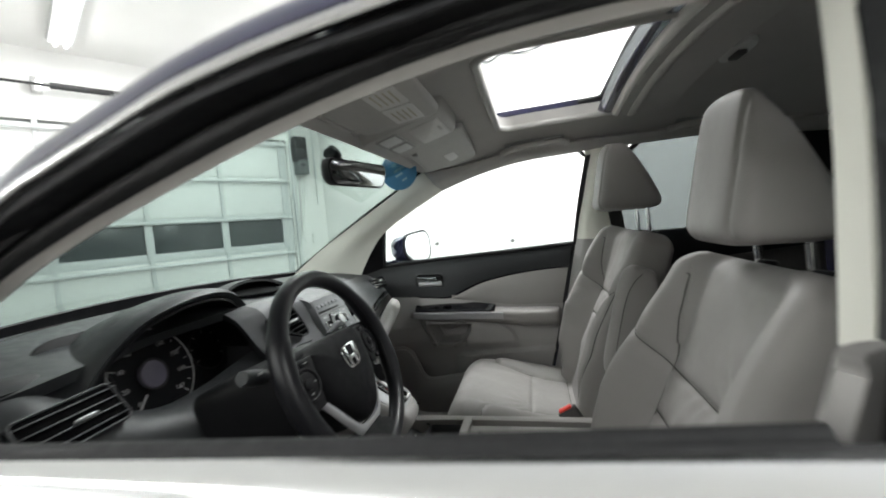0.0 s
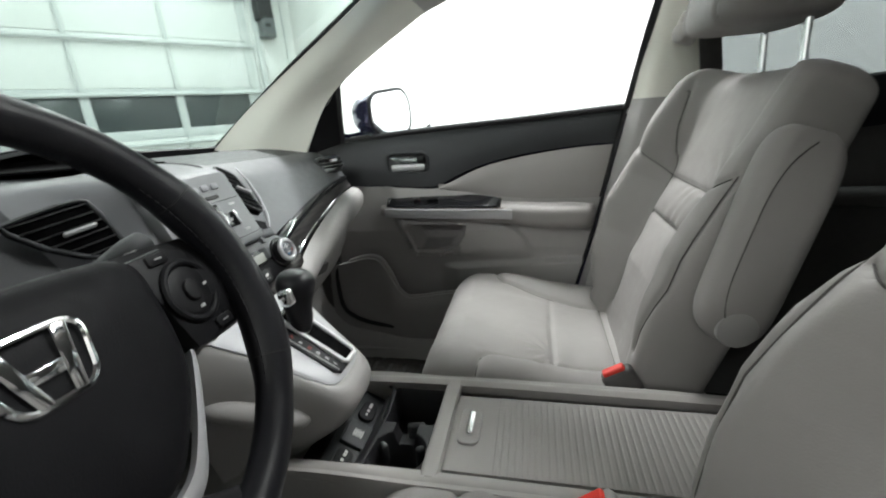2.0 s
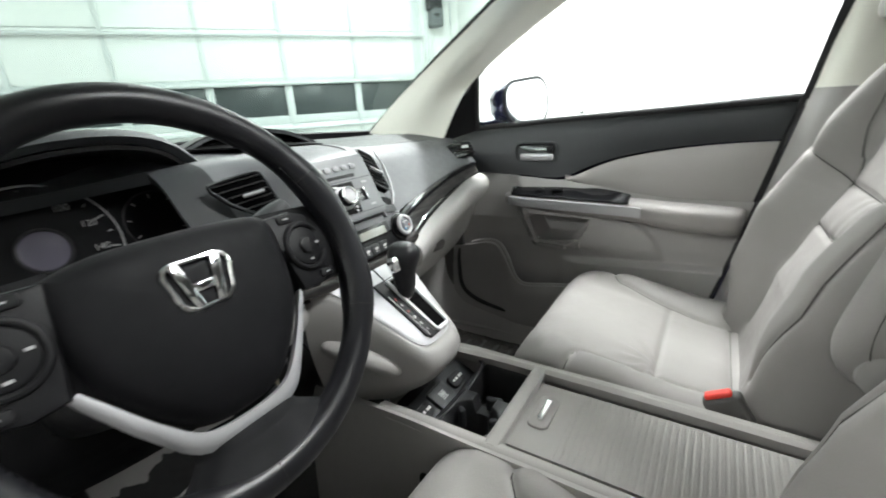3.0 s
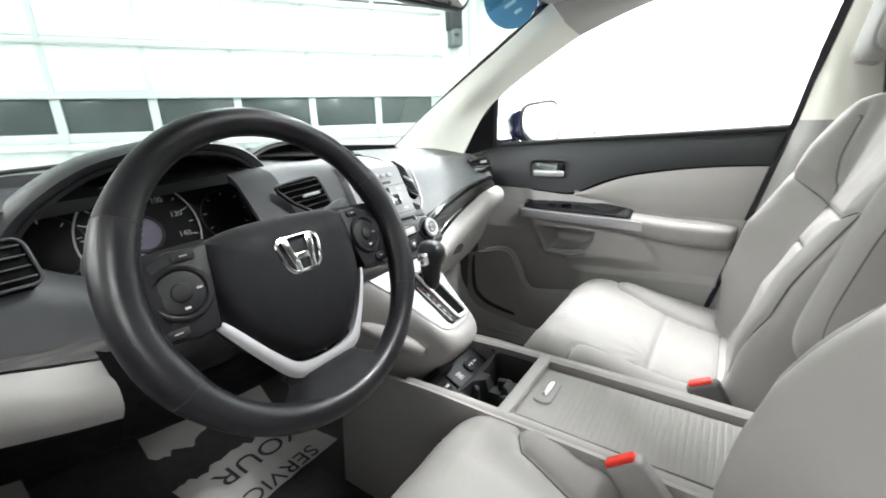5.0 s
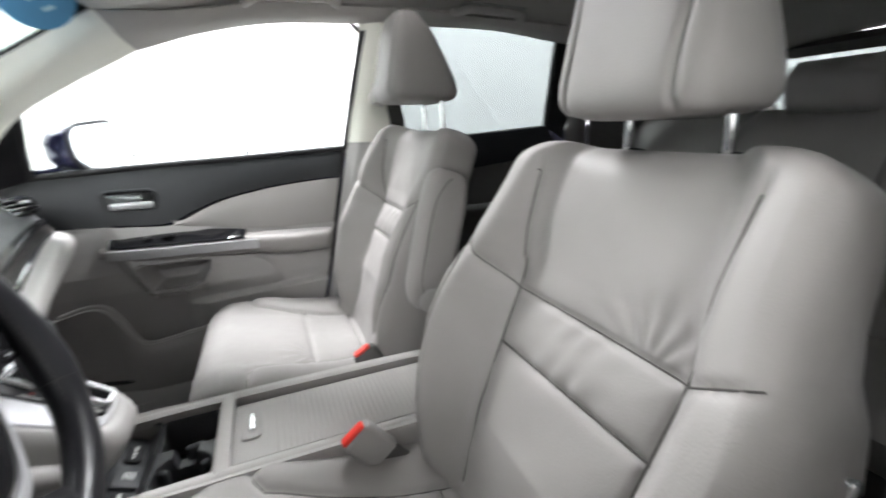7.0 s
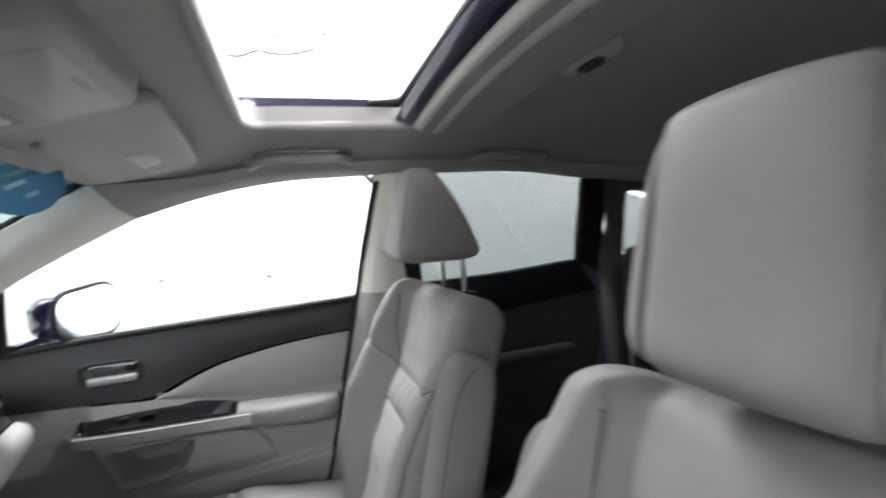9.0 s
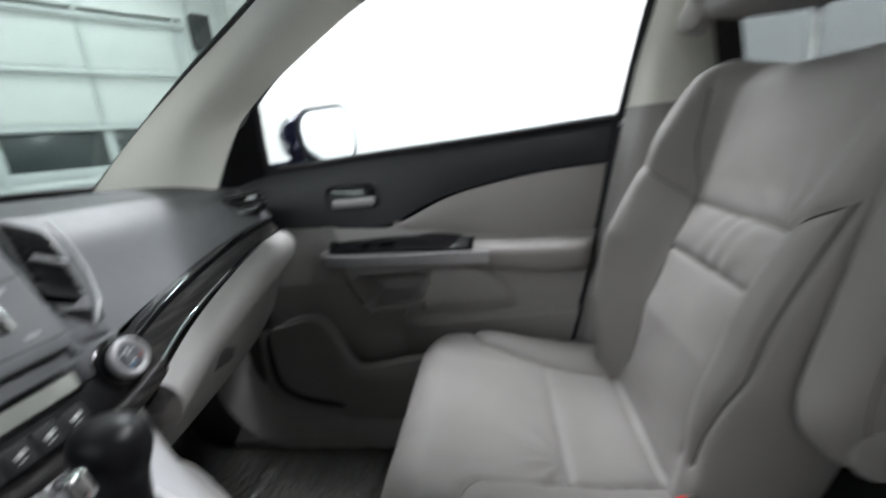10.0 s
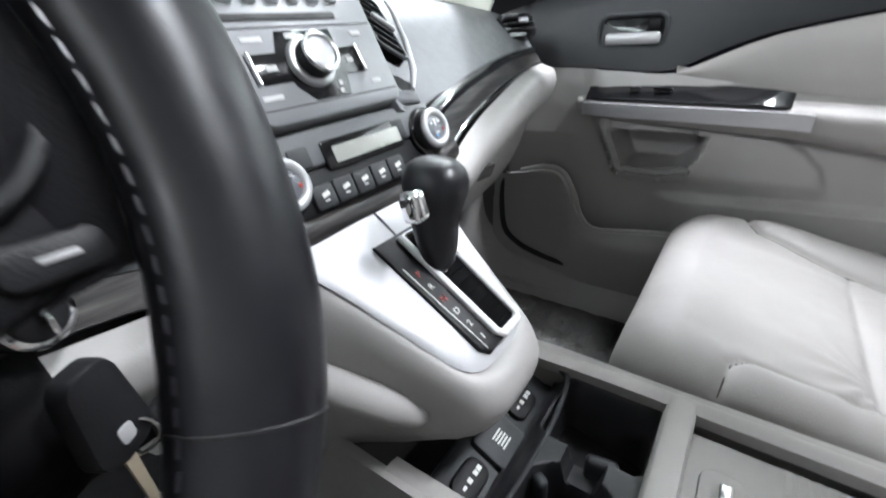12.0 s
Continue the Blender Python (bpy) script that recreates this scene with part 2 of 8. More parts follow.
def tube(points, r, n=12, closed=False, flat=1.0):
    """Verts and faces of a round bar along a line; r one radius or one for each point."""
    p = [Vector(q) for q in points]
    rs = list(r) if hasattr(r, "__len__") else [r] * len(p)
    loops, side = [], None
    for i, q in enumerate(p):
        a, b = (p[i - 1], p[(i + 1) % len(p)]) if closed or 0 < i < len(p) - 1 else ((p[0], p[1]) if i == 0 else (p[-2], p[-1]))
        t = (b - a).normalized()
        if side is None:
            side = t.orthogonal().normalized()
        side = (side - t * side.dot(t)).normalized()
        up = t.cross(side)
        loops.append([q + rs[i] * (math.cos(2 * math.pi * k / n) * side + flat * math.sin(2 * math.pi * k / n) * up) for k in range(n)])
    if closed:
        verts = [v for l in loops for v in l]
        m = len(loops)
        # a closed ring may come back turned by a step or two: match the seam
        first, last = loops[0], loops[-1]
        shift = min(range(n), key=lambda s: sum((first[(k + s) % n] - last[k]).length for k in range(n)))
        faces = grid_faces(m, n, wrap=True)
        for k in range(n):
            k2 = (k + 1) % n
            faces.append(((m - 1) * n + k, (m - 1) * n + k2, (k2 + shift) % n, (k + shift) % n))
        return verts, faces
    return loft(loops)


def bar(name, points, r, mat, parent=None, label="", n=12, closed=False, flat=1.0, smooth=0):
    pts = curve(points, smooth) if smooth else points
    v, f = tube(pts, r, n, closed, flat)
    return link_mesh(name, v, f, mat, parent, label)


def rounded_rect(w, h, r, n=5, power=None):
    """Points round a rectangle with rounded corners, w by h, about the origin."""
    out = []
    for cx, cy, a0 in ((w / 2 - r, h / 2 - r, 0), (-w / 2 + r, h / 2 - r, 90), (-w / 2 + r, -h / 2 + r, 180), (w / 2 - r, -h / 2 + r, 270)):
        for k in range(n + 1):
            a = radians(a0 + 90 * k / n)
            out.append((cx + r * math.cos(a), cy + r * math.sin(a)))
    return out


def slab(outline, m, depth, bevel=0.002, steps=2):
    """Verts and faces of a plate: a flat outline laid by the pose m (its z is the face), depth thick, with a rounded front edge."""
    o = [Vector((x, y, 0)) for x, y in outline]
    n = len(o)
    c = sum(o, Vector()) / n

    def inset(d):
        res = []
        for i in range(n):
            a, b, e = o[i - 1], o[i], o[(i + 1) % n]
            t1, t2 = (b - a), (e - b)
            t = (t1.normalized() if t1.length > 1e-9 else Vector()) + (t2.normalized() if t2.length > 1e-9 else Vector())
            t = t.normalized() if t.length > 1e-9 else Vector((1, 0, 0))
            nrm = Vector((-t.y, t.x, 0))
            res.append(b + nrm * d)
        return res

    area = sum(o[i - 1].x * o[i].y - o[i].x * o[i - 1].y for i in range(n))
    s = 1 if area > 0 else -1
    loops = [[v + Vector((0, 0, -depth)) for v in o]]
    for k in range(steps + 1):
        a = math.pi / 2 * k / steps
        loops.append([v + Vector((0, 0, -bevel * (1 - math.sin(a)))) for v in inset(s * bevel * (1 - math.cos(a)))])
    return loft([[m @ v for v in l] for l in loops])


def plate(name, outline, m, depth, mat, parent=None, label="", bevel=0.002):
    v, f = slab(outline, m, depth, bevel)
    return link_mesh(name, v, f, mat, parent, label)


def block(name, size, m, mat, parent=None, label="", r=0.004, n=3):
    """A box with rounded edges, centred on the pose m."""
    w, d, h = size
    r = min(r, min(size) * 0.49)
    loops = []
    for k in range(n + 1):
        a = math.pi / 2 * k / n
        q = r * (1 - math.sin(a))
        z = -h / 2 + r * (1 - math.cos(a))
        loops.append((q, z))
    full = loops + [(q, -z) for q, z in reversed(loops)]
    rings = []
    for q, z in full:
        rings.append([m @ Vector((x, y, z)) for x, y in rounded_rect(w - 2 * q, d - 2 * q, max(r - q, 1e-4), 3)])
    v, f = loft(rings)
    return link_mesh(name, v, f, mat, parent, label)


def disc(name, r, depth, m, mat, parent=None, label="", bevel=0.001, n=40):
    return plate(name, [(r * math.cos(2 * math.pi * k / n), r * math.sin(2 * math.pi * k / n)) for k in range(n)], m, depth, mat, parent, label, bevel)


def facing(at, normal, up=(0, 0, 1)):
    """A pose at a place whose z looks along normal and whose y goes upwards."""
    z = Vector(normal).normalized()
    x = Vector(up).cross(z).normalized()
    y = z.cross(x)
    return Matrix.Translation(at) @ Matrix((x, y, z)).transposed().to_4x4()


def lettering(name, text, size, m, mat, parent=None, label=""):
    """Raised writing in the built-in font, as a mesh."""
    cu = bpy.data.curves.new(name, "FONT")
    cu.body, cu.size, cu.extrude = text, size, 0.0003
    cu.align_x, cu.align_y = "CENTER", "CENTER"
    ob = bpy.data.objects.new(name, cu)
    scene.collection.objects.link(ob)
    dg = bpy.context.evaluated_depsgraph_get()
    me = bpy.data.meshes.new_from_object(ob.evaluated_get(dg))
    bpy.data.objects.remove(ob)
    bpy.data.curves.remove(cu)
    verts = [m @ v.co for v in me.vertices]
    faces = [tuple(p.vertices) for p in me.polygons]
    bpy.data.meshes.remove(me)
    return link_mesh(name, verts, faces, mat, parent, label)


def smooth_step(a, b, x):
    t = min(1.0, max(0.0, (x - a) / (b - a)))
    return t * t * (3 - 2 * t)


def line_gap(p, a, b):
    """The distance of a flat point from a piece of line."""
    ax, ay = a
    bx, by = b
    dx, dy = bx - ax, by - ay
    t = max(0.0, min(1.0, ((p[0] - ax) * dx + (p[1] - ay) * dy) / (dx * dx + dy * dy + 1e-12)))
    return math.hypot(p[0] - ax - t * dx, p[1] - ay - t * dy)

# ---- the garage ----
def room_box(name, a0, a1, b0, b1, z0, z1, mat, label, category, kind="structure"):
    c = [room(a, b, z) for z in (z0, z1) for a, b in ((a0, b0), (a1, b0), (a1, b1), (a0, b1))]
    f = [(0, 1, 2, 3), (4, 5, 6, 7), (0, 1, 5, 4), (1, 2, 6, 5), (2, 3, 7, 6), (3, 0, 4, 7)]
    ob = link_mesh(name, c, f, mat, base=room((a0 + a1) / 2, (b0 + b1) / 2, z0))
    return tagged(ob, label, category, kind=kind)


ROOM_A, ROOM_B = 8.5, 11.5
DOOR_A0, DOOR_A1, DOOR_TOP = 0.55, 6.73, 2.67
room_box("ground", -0.3, ROOM_A + 0.3, -0.3, ROOM_B + 0.3, -0.2, 0.0, CONCRETE, "smooth grey concrete garage floor with stains", "floor")
room_box("ceiling", -0.3, ROOM_A + 0.3, -0.3, ROOM_B + 0.3, CEIL, CEIL + 0.2, WALL_WHITE, "white painted garage ceiling with strip lights", "ceiling")
room_box("wall_east", -0.2, 0.0, 0.0, ROOM_B, 0.0, CEIL, WALL_WHITE, "white painted block wall beside the car", "wall")
room_box("wall_south", 0.0, ROOM_A, ROOM_B, ROOM_B + 0.2, 0.0, CEIL, WALL_WHITE, "white painted garage back wall", "wall")
# unseen wall, its grey chosen to dim the light reaching the driver's side
room_box("wall_west", ROOM_A, ROOM_A + 0.2, 0.0, ROOM_B, 0.0, CEIL, WALL_GREY, "unseen garage side wall, greyed to cut light on the driver's side", "wall")
# the door wall has an opening that the sectional door closes
room_box("wall_north", 0.0, DOOR_A0, -0.2, 0.0, 0.0, CEIL, WALL_WHITE, "white wall beside the garage door", "wall")
room_box("wall_north", DOOR_A1, ROOM_A, -0.2, 0.0, 0.0, CEIL, WALL_WHITE, "white wall beside the garage door", "wall")
room_box("wall_north", DOOR_A0, DOOR_A1, -0.2, 0.0, DOOR_TOP, CEIL, WALL_WHITE, "white wall above the garage door", "wall")

TURN_A = Matrix.Translation((0, 0, 0)) @ Matrix((ALONG_DOOR, ALONG_SIDE, Vector((0, 0, 1)))).transposed().to_4x4()


def room_pose(a, b, z):
    return Matrix.Translation(room(a, b, z)) @ TURN_A


def garage_door():
    g = thing("garage_door", room((DOOR_A0 + DOOR_A1) / 2, -0.03, 0), "closed white sectional garage door with a row of dark panes", "garage door")
    wide = DOOR_A1 - DOOR_A0
    mid = (DOOR_A0 + DOOR_A1) / 2
    section, stile = 0.53, 0.87
    rows = [(section * k, section * (k + 1)) for k in range(5)]
    for z0, z1 in rows:
        zc = (z0 + z1) / 2
        if abs(z0 - 2 * section) > 0.01:
            block("panel", (wide, 0.045, section - 0.006), room_pose(mid, -0.07, zc), DOOR_WHITE, g, r=0.004)
        else:
            for zz, h in ((z0 + 0.05, 0.10), (z1 - 0.03, 0.06)):
                block("rail", (wide, 0.045, h), room_pose(mid, -0.07, zz), ALU, g, r=0.004)
        # a strengthening bar along each section
        bar("strut", [room(DOOR_A0 + 0.01, 0.0, z1 - 0.06), room(DOOR_A1 - 0.01, 0.0, z1 - 0.06)], 0.022, ALU, g, n=8)
    # stiles: the first bay is a little wider than the rest
    stops = [DOOR_A0, DOOR_A0 + 0.96]
    while stops[-1] + stile < DOOR_A1 + 0.01:
        stops.append(stops[-1] + stile)
    for n, a in enumerate(stops):
        w = 0.085 if 0 < n < len(stops) - 1 else 0.16
        a_mid = min(max(a, DOOR_A0 + w / 2), DOOR_A1 - w / 2)
        for z0, z1 in rows:
            thin = abs(z0 - 2 * section) > 0.01
            block("stile", (w * (0.6 if thin else 1.0), 0.02 if thin else 0.05, section - 0.01), room_pose(a_mid, -0.035 if thin else -0.065, (z0 + z1) / 2), ALU, g, r=0.003)
            block("hinge", (0.05, 0.012, 0.09), room_pose(a_mid, -0.022, z1), ALU, g, r=0.002)
        if n:
            block("pane", (a - stops[n - 1], 0.012, 0.40), room_pose((a + stops[n - 1]) / 2, -0.075, 2 * section + 0.285), DOOR_PANE, g, r=0.002)
    return g


garage_door()
for a in (DOOR_A0 - 0.04, DOOR_A1 + 0.04):
    t = thing("door_track", room(a, 0.04, 0), "galvanised steel track at the garage door's edge", "door track")
    block("upright", (0.05, 0.05, 2.6), room_pose(a, 0.045, 1.3), ALU, t, r=0.004)
    bar("track_bend", [room(a, 0.045, 2.58), room(a, 0.1, 2.8), room(a, 0.3, 2.92), room(a, 0.6, 2.94), room(a, 3.0, 2.96)], 0.022, ALU, t, n=8, smooth=24)
    for z in (0.6, 1.2, 1.8):
        block("bracket", (0.07, 0.03, 0.06), room_pose(a, 0.015, z), STEEL, t, r=0.003)

# spring shaft over the door, and the side-mounted opener with its box and cable
sh = thing("spring_shaft", room(3.5, 0.12, 3.0), "dark steel spring shaft above the garage door", "door shaft")
bar("shaft", [room(0.5, 0.12, 3.0), room(6.7, 0.12, 3.0)], 0.014, DARK_STEEL, sh, n=10)
bar("spring", [room(1.56, 0.12, 3.0), room(3.1, 0.12, 3.0)], 0.032, DARK_STEEL, sh, n=12)
for a in (0.6, 3.2, 6.4):
    block("bearing_plate", (0.09, 0.12, 0.14), room_pose(a, 0.06, 3.0), STEEL, sh, r=0.005)
op = thing("door_opener", room(0.27, 0.1, 1.9), "grey side-mounted garage door opener on the wall", "door opener")
block("gear_case", (0.19, 0.20, 0.36), room_pose(0.42, 0.11, 2.52), DARK_STEEL, op, r=0.02)
block("motor", (0.17, 0.18, 0.27), room_pose(0.40, 0.12, 2.28), material("grey_motor_paint", (0.13, 0.14, 0.145), 0.5), op, r=0.03)
block("name_plate", (0.07, 0.004, 0.04), room_pose(0.42, 0.212, 2.28), DARK_STEEL, op, r=0.001)
bar("chain", [room(0.44, 0.1, 2.15), room(0.47, 0.1, 1.7), room(0.46, 0.06, 1.3), room(0.44, 0.1, 1.1)], 0.006, STEEL, op, n=6, smooth=16)
bar("conduit", [room(0.12, 0.012, 1.7), room(0.12, 0.012, 3.35)], 0.012, ALU, op, n=8)
hk = thing("pull_chain_hook", room(0.28, 0.03, 1.2), "small steel chain keeper on the white wall", "hook")
bar("hook_wire", [room(0.28, 0.004, 1.28), room(0.28, 0.04, 1.26), room(0.30, 0.045, 1.18), room(0.27, 0.03, 1.1), room(0.25, 0.004, 1.12)], 0.006, STEEL, hk, n=6, smooth=14)

for i, (a, b) in enumerate(TUBES):
    f = thing("strip_light", room(a, b, CEIL), "lit fluorescent strip light on the ceiling", "strip light", group="ceiling strip lights")
    block("housing", (0.20, 2.30, 0.06), room_pose(a, b, CEIL - 0.03), ALU, f, r=0.01)
    for s in (-0.04, 0.04):
        bar("tube", [room(a + s, b - 1.12, CEIL - 0.085), room(a + s, b + 1.12, CEIL - 0.085)], 0.014, TUBE_GLOW, f, n=10)

# conduit and loose cable along the side wall, which show through the roof opening
pp = thing("wall_conduit", room(0.05, 4.5, 3.0), "thin grey conduit along the top of the wall", "conduit")
bar("pipe", [room(0.04, 0.8, 3.33), room(0.04, 3.2, 3.02), room(0.04, 5.2, 2.78), room(0.04, 9.0, 2.36)], 0.014, ALU, pp, n=10)
for b, z in ((2.2, 3.149), (4.2, 2.9), (6.2, 2.67)):
    block("clip", (0.03, 0.03, 0.05), room_pose(0.02, b, z), STEEL, pp, r=0.003)
cb = thing("air_hose", room(0.05, 3.5, 2.85), "dark cable looped along the white wall", "cable")
bar("cable", [room(0.03, 2.6 + k * 0.17, 2.94 - 0.075 * k * 0.17 / 0.6 + 0.022 * math.sin(k * 2.3)) for k in range(10)], 0.009, DARK_STEEL, cb, n=6, smooth=60)
bar("lead", [room(0.03, 4.13, 2.75), room(0.03, 6.5, 2.46)], 0.005, DARK_STEEL, cb, n=6)

# anchor bolts on the side wall
for x, z in ((2.47, 1.0), (3.555, 1.004)):
    bo = thing("wall_anchor", room(0.0, x, z), "small rusty anchor bolt in the white wall", "bolt", group="wall anchors")
    disc("washer", 0.022, 0.006, room_pose(0.003, x, z) @ pose(0, 0, 0, 0, 90, 0), STEEL, bo)
    bar("stud", [room(0.0, x, z), room(0.05, x, z - 0.004)], 0.007, DARK_STEEL, bo, n=8)

# ---- the car's shell: x goes to its tail, y to the passenger's side, z up ----
SILL = [(0.282, 0.775, 1.05), (0.0, 0.772, 1.034), (-0.3, 0.766, 1.02), (-0.57, 0.758, 1.004)]
TOP = [(0.338, 0.640, 1.395), (0.32, 0.633, 1.413), (0.295, 0.630, 1.421), (0.09, 0.627, 1.407), (-0.08, 0.633, 1.375), (-0.235, 0.647, 1.326), (-0.41, 0.673, 1.24), (-0.525, 0.694, 1.174)]
REAR_TOP = [(0.475, 0.70, 1.25), (0.495, 0.645, 1.40), (0.54, 0.635, 1.428), (0.78, 0.634, 1.431), (1.065, 0.643, 1.406)]
REAR_SILL = [(0.46, 0.757, 1.07), (0.8, 0.76, 1.078), (1.105, 0.752, 1.10)]


OUT = 0.04  # the driver's side stands a little farther out


def sided(points, s):
    return [(p[0], p[1] * s - (OUT if s < 0 else 0), p[2]) for p in points]


def liner_z(x, y):
    zc = float(np.interp(x, [-0.32, -0.2, -0.05, 0.1, 0.5, 1.0, 1.6, 2.1], [1.405, 1.452, 1.495, 1.513, 1.525, 1.515, 1.475, 1.40]))
    return zc - 0.085 * (abs(y) / 0.62) ** 2.4 * smooth_step(-0.5, -0.1, x)


# headliner: rings from the roof opening out to the rails
HOLE = (0.035, 0.56, -0.240, 0.40)


def headliner():
    hx, hy = (HOLE[0] + HOLE[1]) / 2, (HOLE[2] + HOLE[3]) / 2
    hw, hh = HOLE[1] - HOLE[0], HOLE[3] - HOLE[2]
    inner = [(hx + x, hy + y) for x, y in rounded_rect(hw, hh, 0.05, 12)]
    dense = []
    for i, p in enumerate(inner):
        q = inner[(i + 1) % len(inner)]
        m = max(1, int(math.hypot(q[0] - p[0], q[1] - p[1]) / 0.025))
        dense += [(p[0] + (q[0] - p[0]) * k / m, p[1] + (q[1] - p[1]) * k / m) for k in range(m)]

    def outer(p):
        # the border of the roof lining, met by a ray from the opening's middle
        dx, dy = p[0] - hx, p[1] - hy
        best = 1e9
        for lim, comp, org in ((-0.305, dx, hx), (2.05, dx, hx), (-0.585, dy, hy), (0.585, dy, hy)):
            if abs(comp) > 1e-9:
                t = (lim - org) / comp
                if t > 0:
                    best = min(best, t)
        x, y = hx + dx * best, hy + dy * best
        if x < -0.2:
            x += 0.02 * (abs(y) / 0.585) ** 2
        return (x, y)

    out = [outer(p) for p in dense]
    rows, m = [], 22
    # a turned-in lip round the opening, then the lining
    for z_off, grow in ((0.045, -0.006), (0.02, -0.004), (0.006, 0.0)):
        rows.append([(hx + (p[0] - hx) * (1 - grow), hy + (p[1] - hy) * (1 - grow), liner_z(*p) + z_off) for p in dense])
    for k in range(m + 1):
        u = (k / m) ** 1.3
        row = []
        for p, q in zip(dense, out):
            x, y = p[0] + (q[0] - p[0]) * u, p[1] + (q[1] - p[1]) * u
            row.append((x, y, liner_z(x, y) + 0.006 * max(0, 1 - u * 14)))
        rows.append(row)
    v = [p for r in rows for p in r]
    f = grid_faces(len(rows), len(dense), wrap=True)
    ob = link_mesh("headliner", v, f, LINER)
    return tagged(ob, "grey fabric roof lining round the open sunroof", "headliner", kind="structure")


headliner()

# padded border and glass of the sunroof, slid part of the way back
sr = thing("sunroof", (0.4, 0, 1.53), "sunroof slid open, dark blue frame, grey shade edge", "sunroof")
bar("seal", [(0.30, 0.405, 1.543), (0.36, 0.40, 1.547), (0.375, 0.385, 1.55), (0.375, 0.0, 1.562), (0.375, -0.32, 1.55), (0.36, -0.335, 1.547), (0.30, -0.34, 1.543)], 0.009, RUBBER, sr, n=10)
sheet("glass_frame", [[(0.372, y, 1.553 - 0.03 * (y / 0.4) ** 2) for y in (-0.4, -0.2, 0, 0.2, 0.4)], [(0.40, y, 1.542 - 0.03 * (y / 0.4) ** 2) for y in (-0.4, -0.2, 0, 0.2, 0.4)], [(0.55, y, 1.548 - 0.03 * (y / 0.4) ** 2) for y in (-0.4, -0.2, 0, 0.2, 0.4)]], 16, 8, 0.02, PAINT, sr)
ring = [(0.45, -0.244), *[(0.2975 + x, 0.080 + y) for x, y in rounded_rect(0.535, 0.648, 0.06, 8) if x < 0][::-1], (0.45, 0.404)]
bar("opening_trim", [(x, y, liner_z(x, y) + 0.004) for x, y in ring], 0.011, material("pale_opening_trim", (0.42, 0.41, 0.39), 0.6, grain=0.2), sr, "pale padded opening edge", n=10)
PADDED = material("pale_shade_edge", (0.56, 0.54, 0.51), 0.75, grain=0.2, grain_size=0.0015, mottle=0.05)
for x, z, r in ((0.418, 1.526, 0.020), (0.458, 1.519, 0.019)):
    bar("shade_edge", [(x, y, z - 0.03 * (y / 0.4) ** 2) for y in (-0.33, -0.31, -0.2, 0, 0.2, 0.37, 0.39)], r, PADDED, sr, "pale padded shade edge", n=12)
sheet("shade", [[(0.415, y, 1.517 - 0.03 * (y / 0.4) ** 2) for y in (-0.39, -0.2, 0, 0.2, 0.39)], [(0.58, y, 1.524 - 0.03 * (y / 0.4) ** 2) for y in (-0.39, -0.2, 0, 0.2, 0.39)]], 12, 3, 0.012, LINER, sr)
for s in (-1, 1):
    sheet("side_rail", [[(0.03, 0.408 * s, 1.528), (0.3, 0.408 * s, 1.533), (0.56, 0.408 * s, 1.535)], [(0.03, 0.408 * s, 1.545), (0.3, 0.408 * s, 1.553), (0.56, 0.408 * s, 1.56)]], 8, 3, 0.006 * s, PAINT, sr)
sheet("front_rail", [[(0.028, -0.40, 1.50), (0.022, 0, 1.53), (0.028, 0.40, 1.50)], [(0.028, -0.40, 1.56), (0.022, 0, 1.58), (0.028, 0.40, 1.56)]], 12, 3, 0.006, PAINT, sr)

# outer roof skin, bonnet, wings and tail, in dark blue paint
ro = thing("car_body", (0.6, 0, 0.2), "dark blue metallic car body shell with roof and bonnet", "car body", kind="structure")


def roof_z(x, y):
    return float(np.interp(x, [-0.33, -0.2, 0.1, 0.6, 1.2, 2.0, 2.3], [1.44, 1.52, 1.575, 1.60, 1.59, 1.53, 1.45])) - 0.09 * (abs(y) / 0.62) ** 2.6


for nm, x0, x1, y0, y1 in (("roof_front", -0.33, 0.02, -0.62, 0.62), ("roof_rear", 0.57, 2.2, -0.62, 0.62), ("roof_side", 0.02, 0.57, 0.415, 0.62), ("roof_side", 0.02, 0.57, -0.62, -0.415)):
    sheet(nm, [[(x0 + (x1 - x0) * i / 6, y0 + (y1 - y0) * j / 6, roof_z(x0 + (x1 - x0) * i / 6, y0 + (y1 - y0) * j / 6)) for j in range(7)] for i in range(7)], 14, 14, 0.008, PAINT, ro)
sheet("bonnet", [[(-1.12, y, 0.93 - 0.02 * (y / 0.7) ** 2) for y in (-0.75, -0.4, 0, 0.4, 0.75)], [(-1.5, y, 0.87 - 0.05 * (y / 0.7) ** 2) for y in (-0.78, -0.4, 0, 0.4, 0.78)], [(-1.9, y, 0.80 - 0.08 * (y / 0.7) ** 2) for y in (-0.72, -0.4, 0, 0.4, 0.72)], [(-2.05, y, 0.6 - 0.05 * (y / 0.7) ** 2) for y in (-0.65, -0.4, 0, 0.4, 0.65)]], 14, 12, 0.01, PAINT, ro)
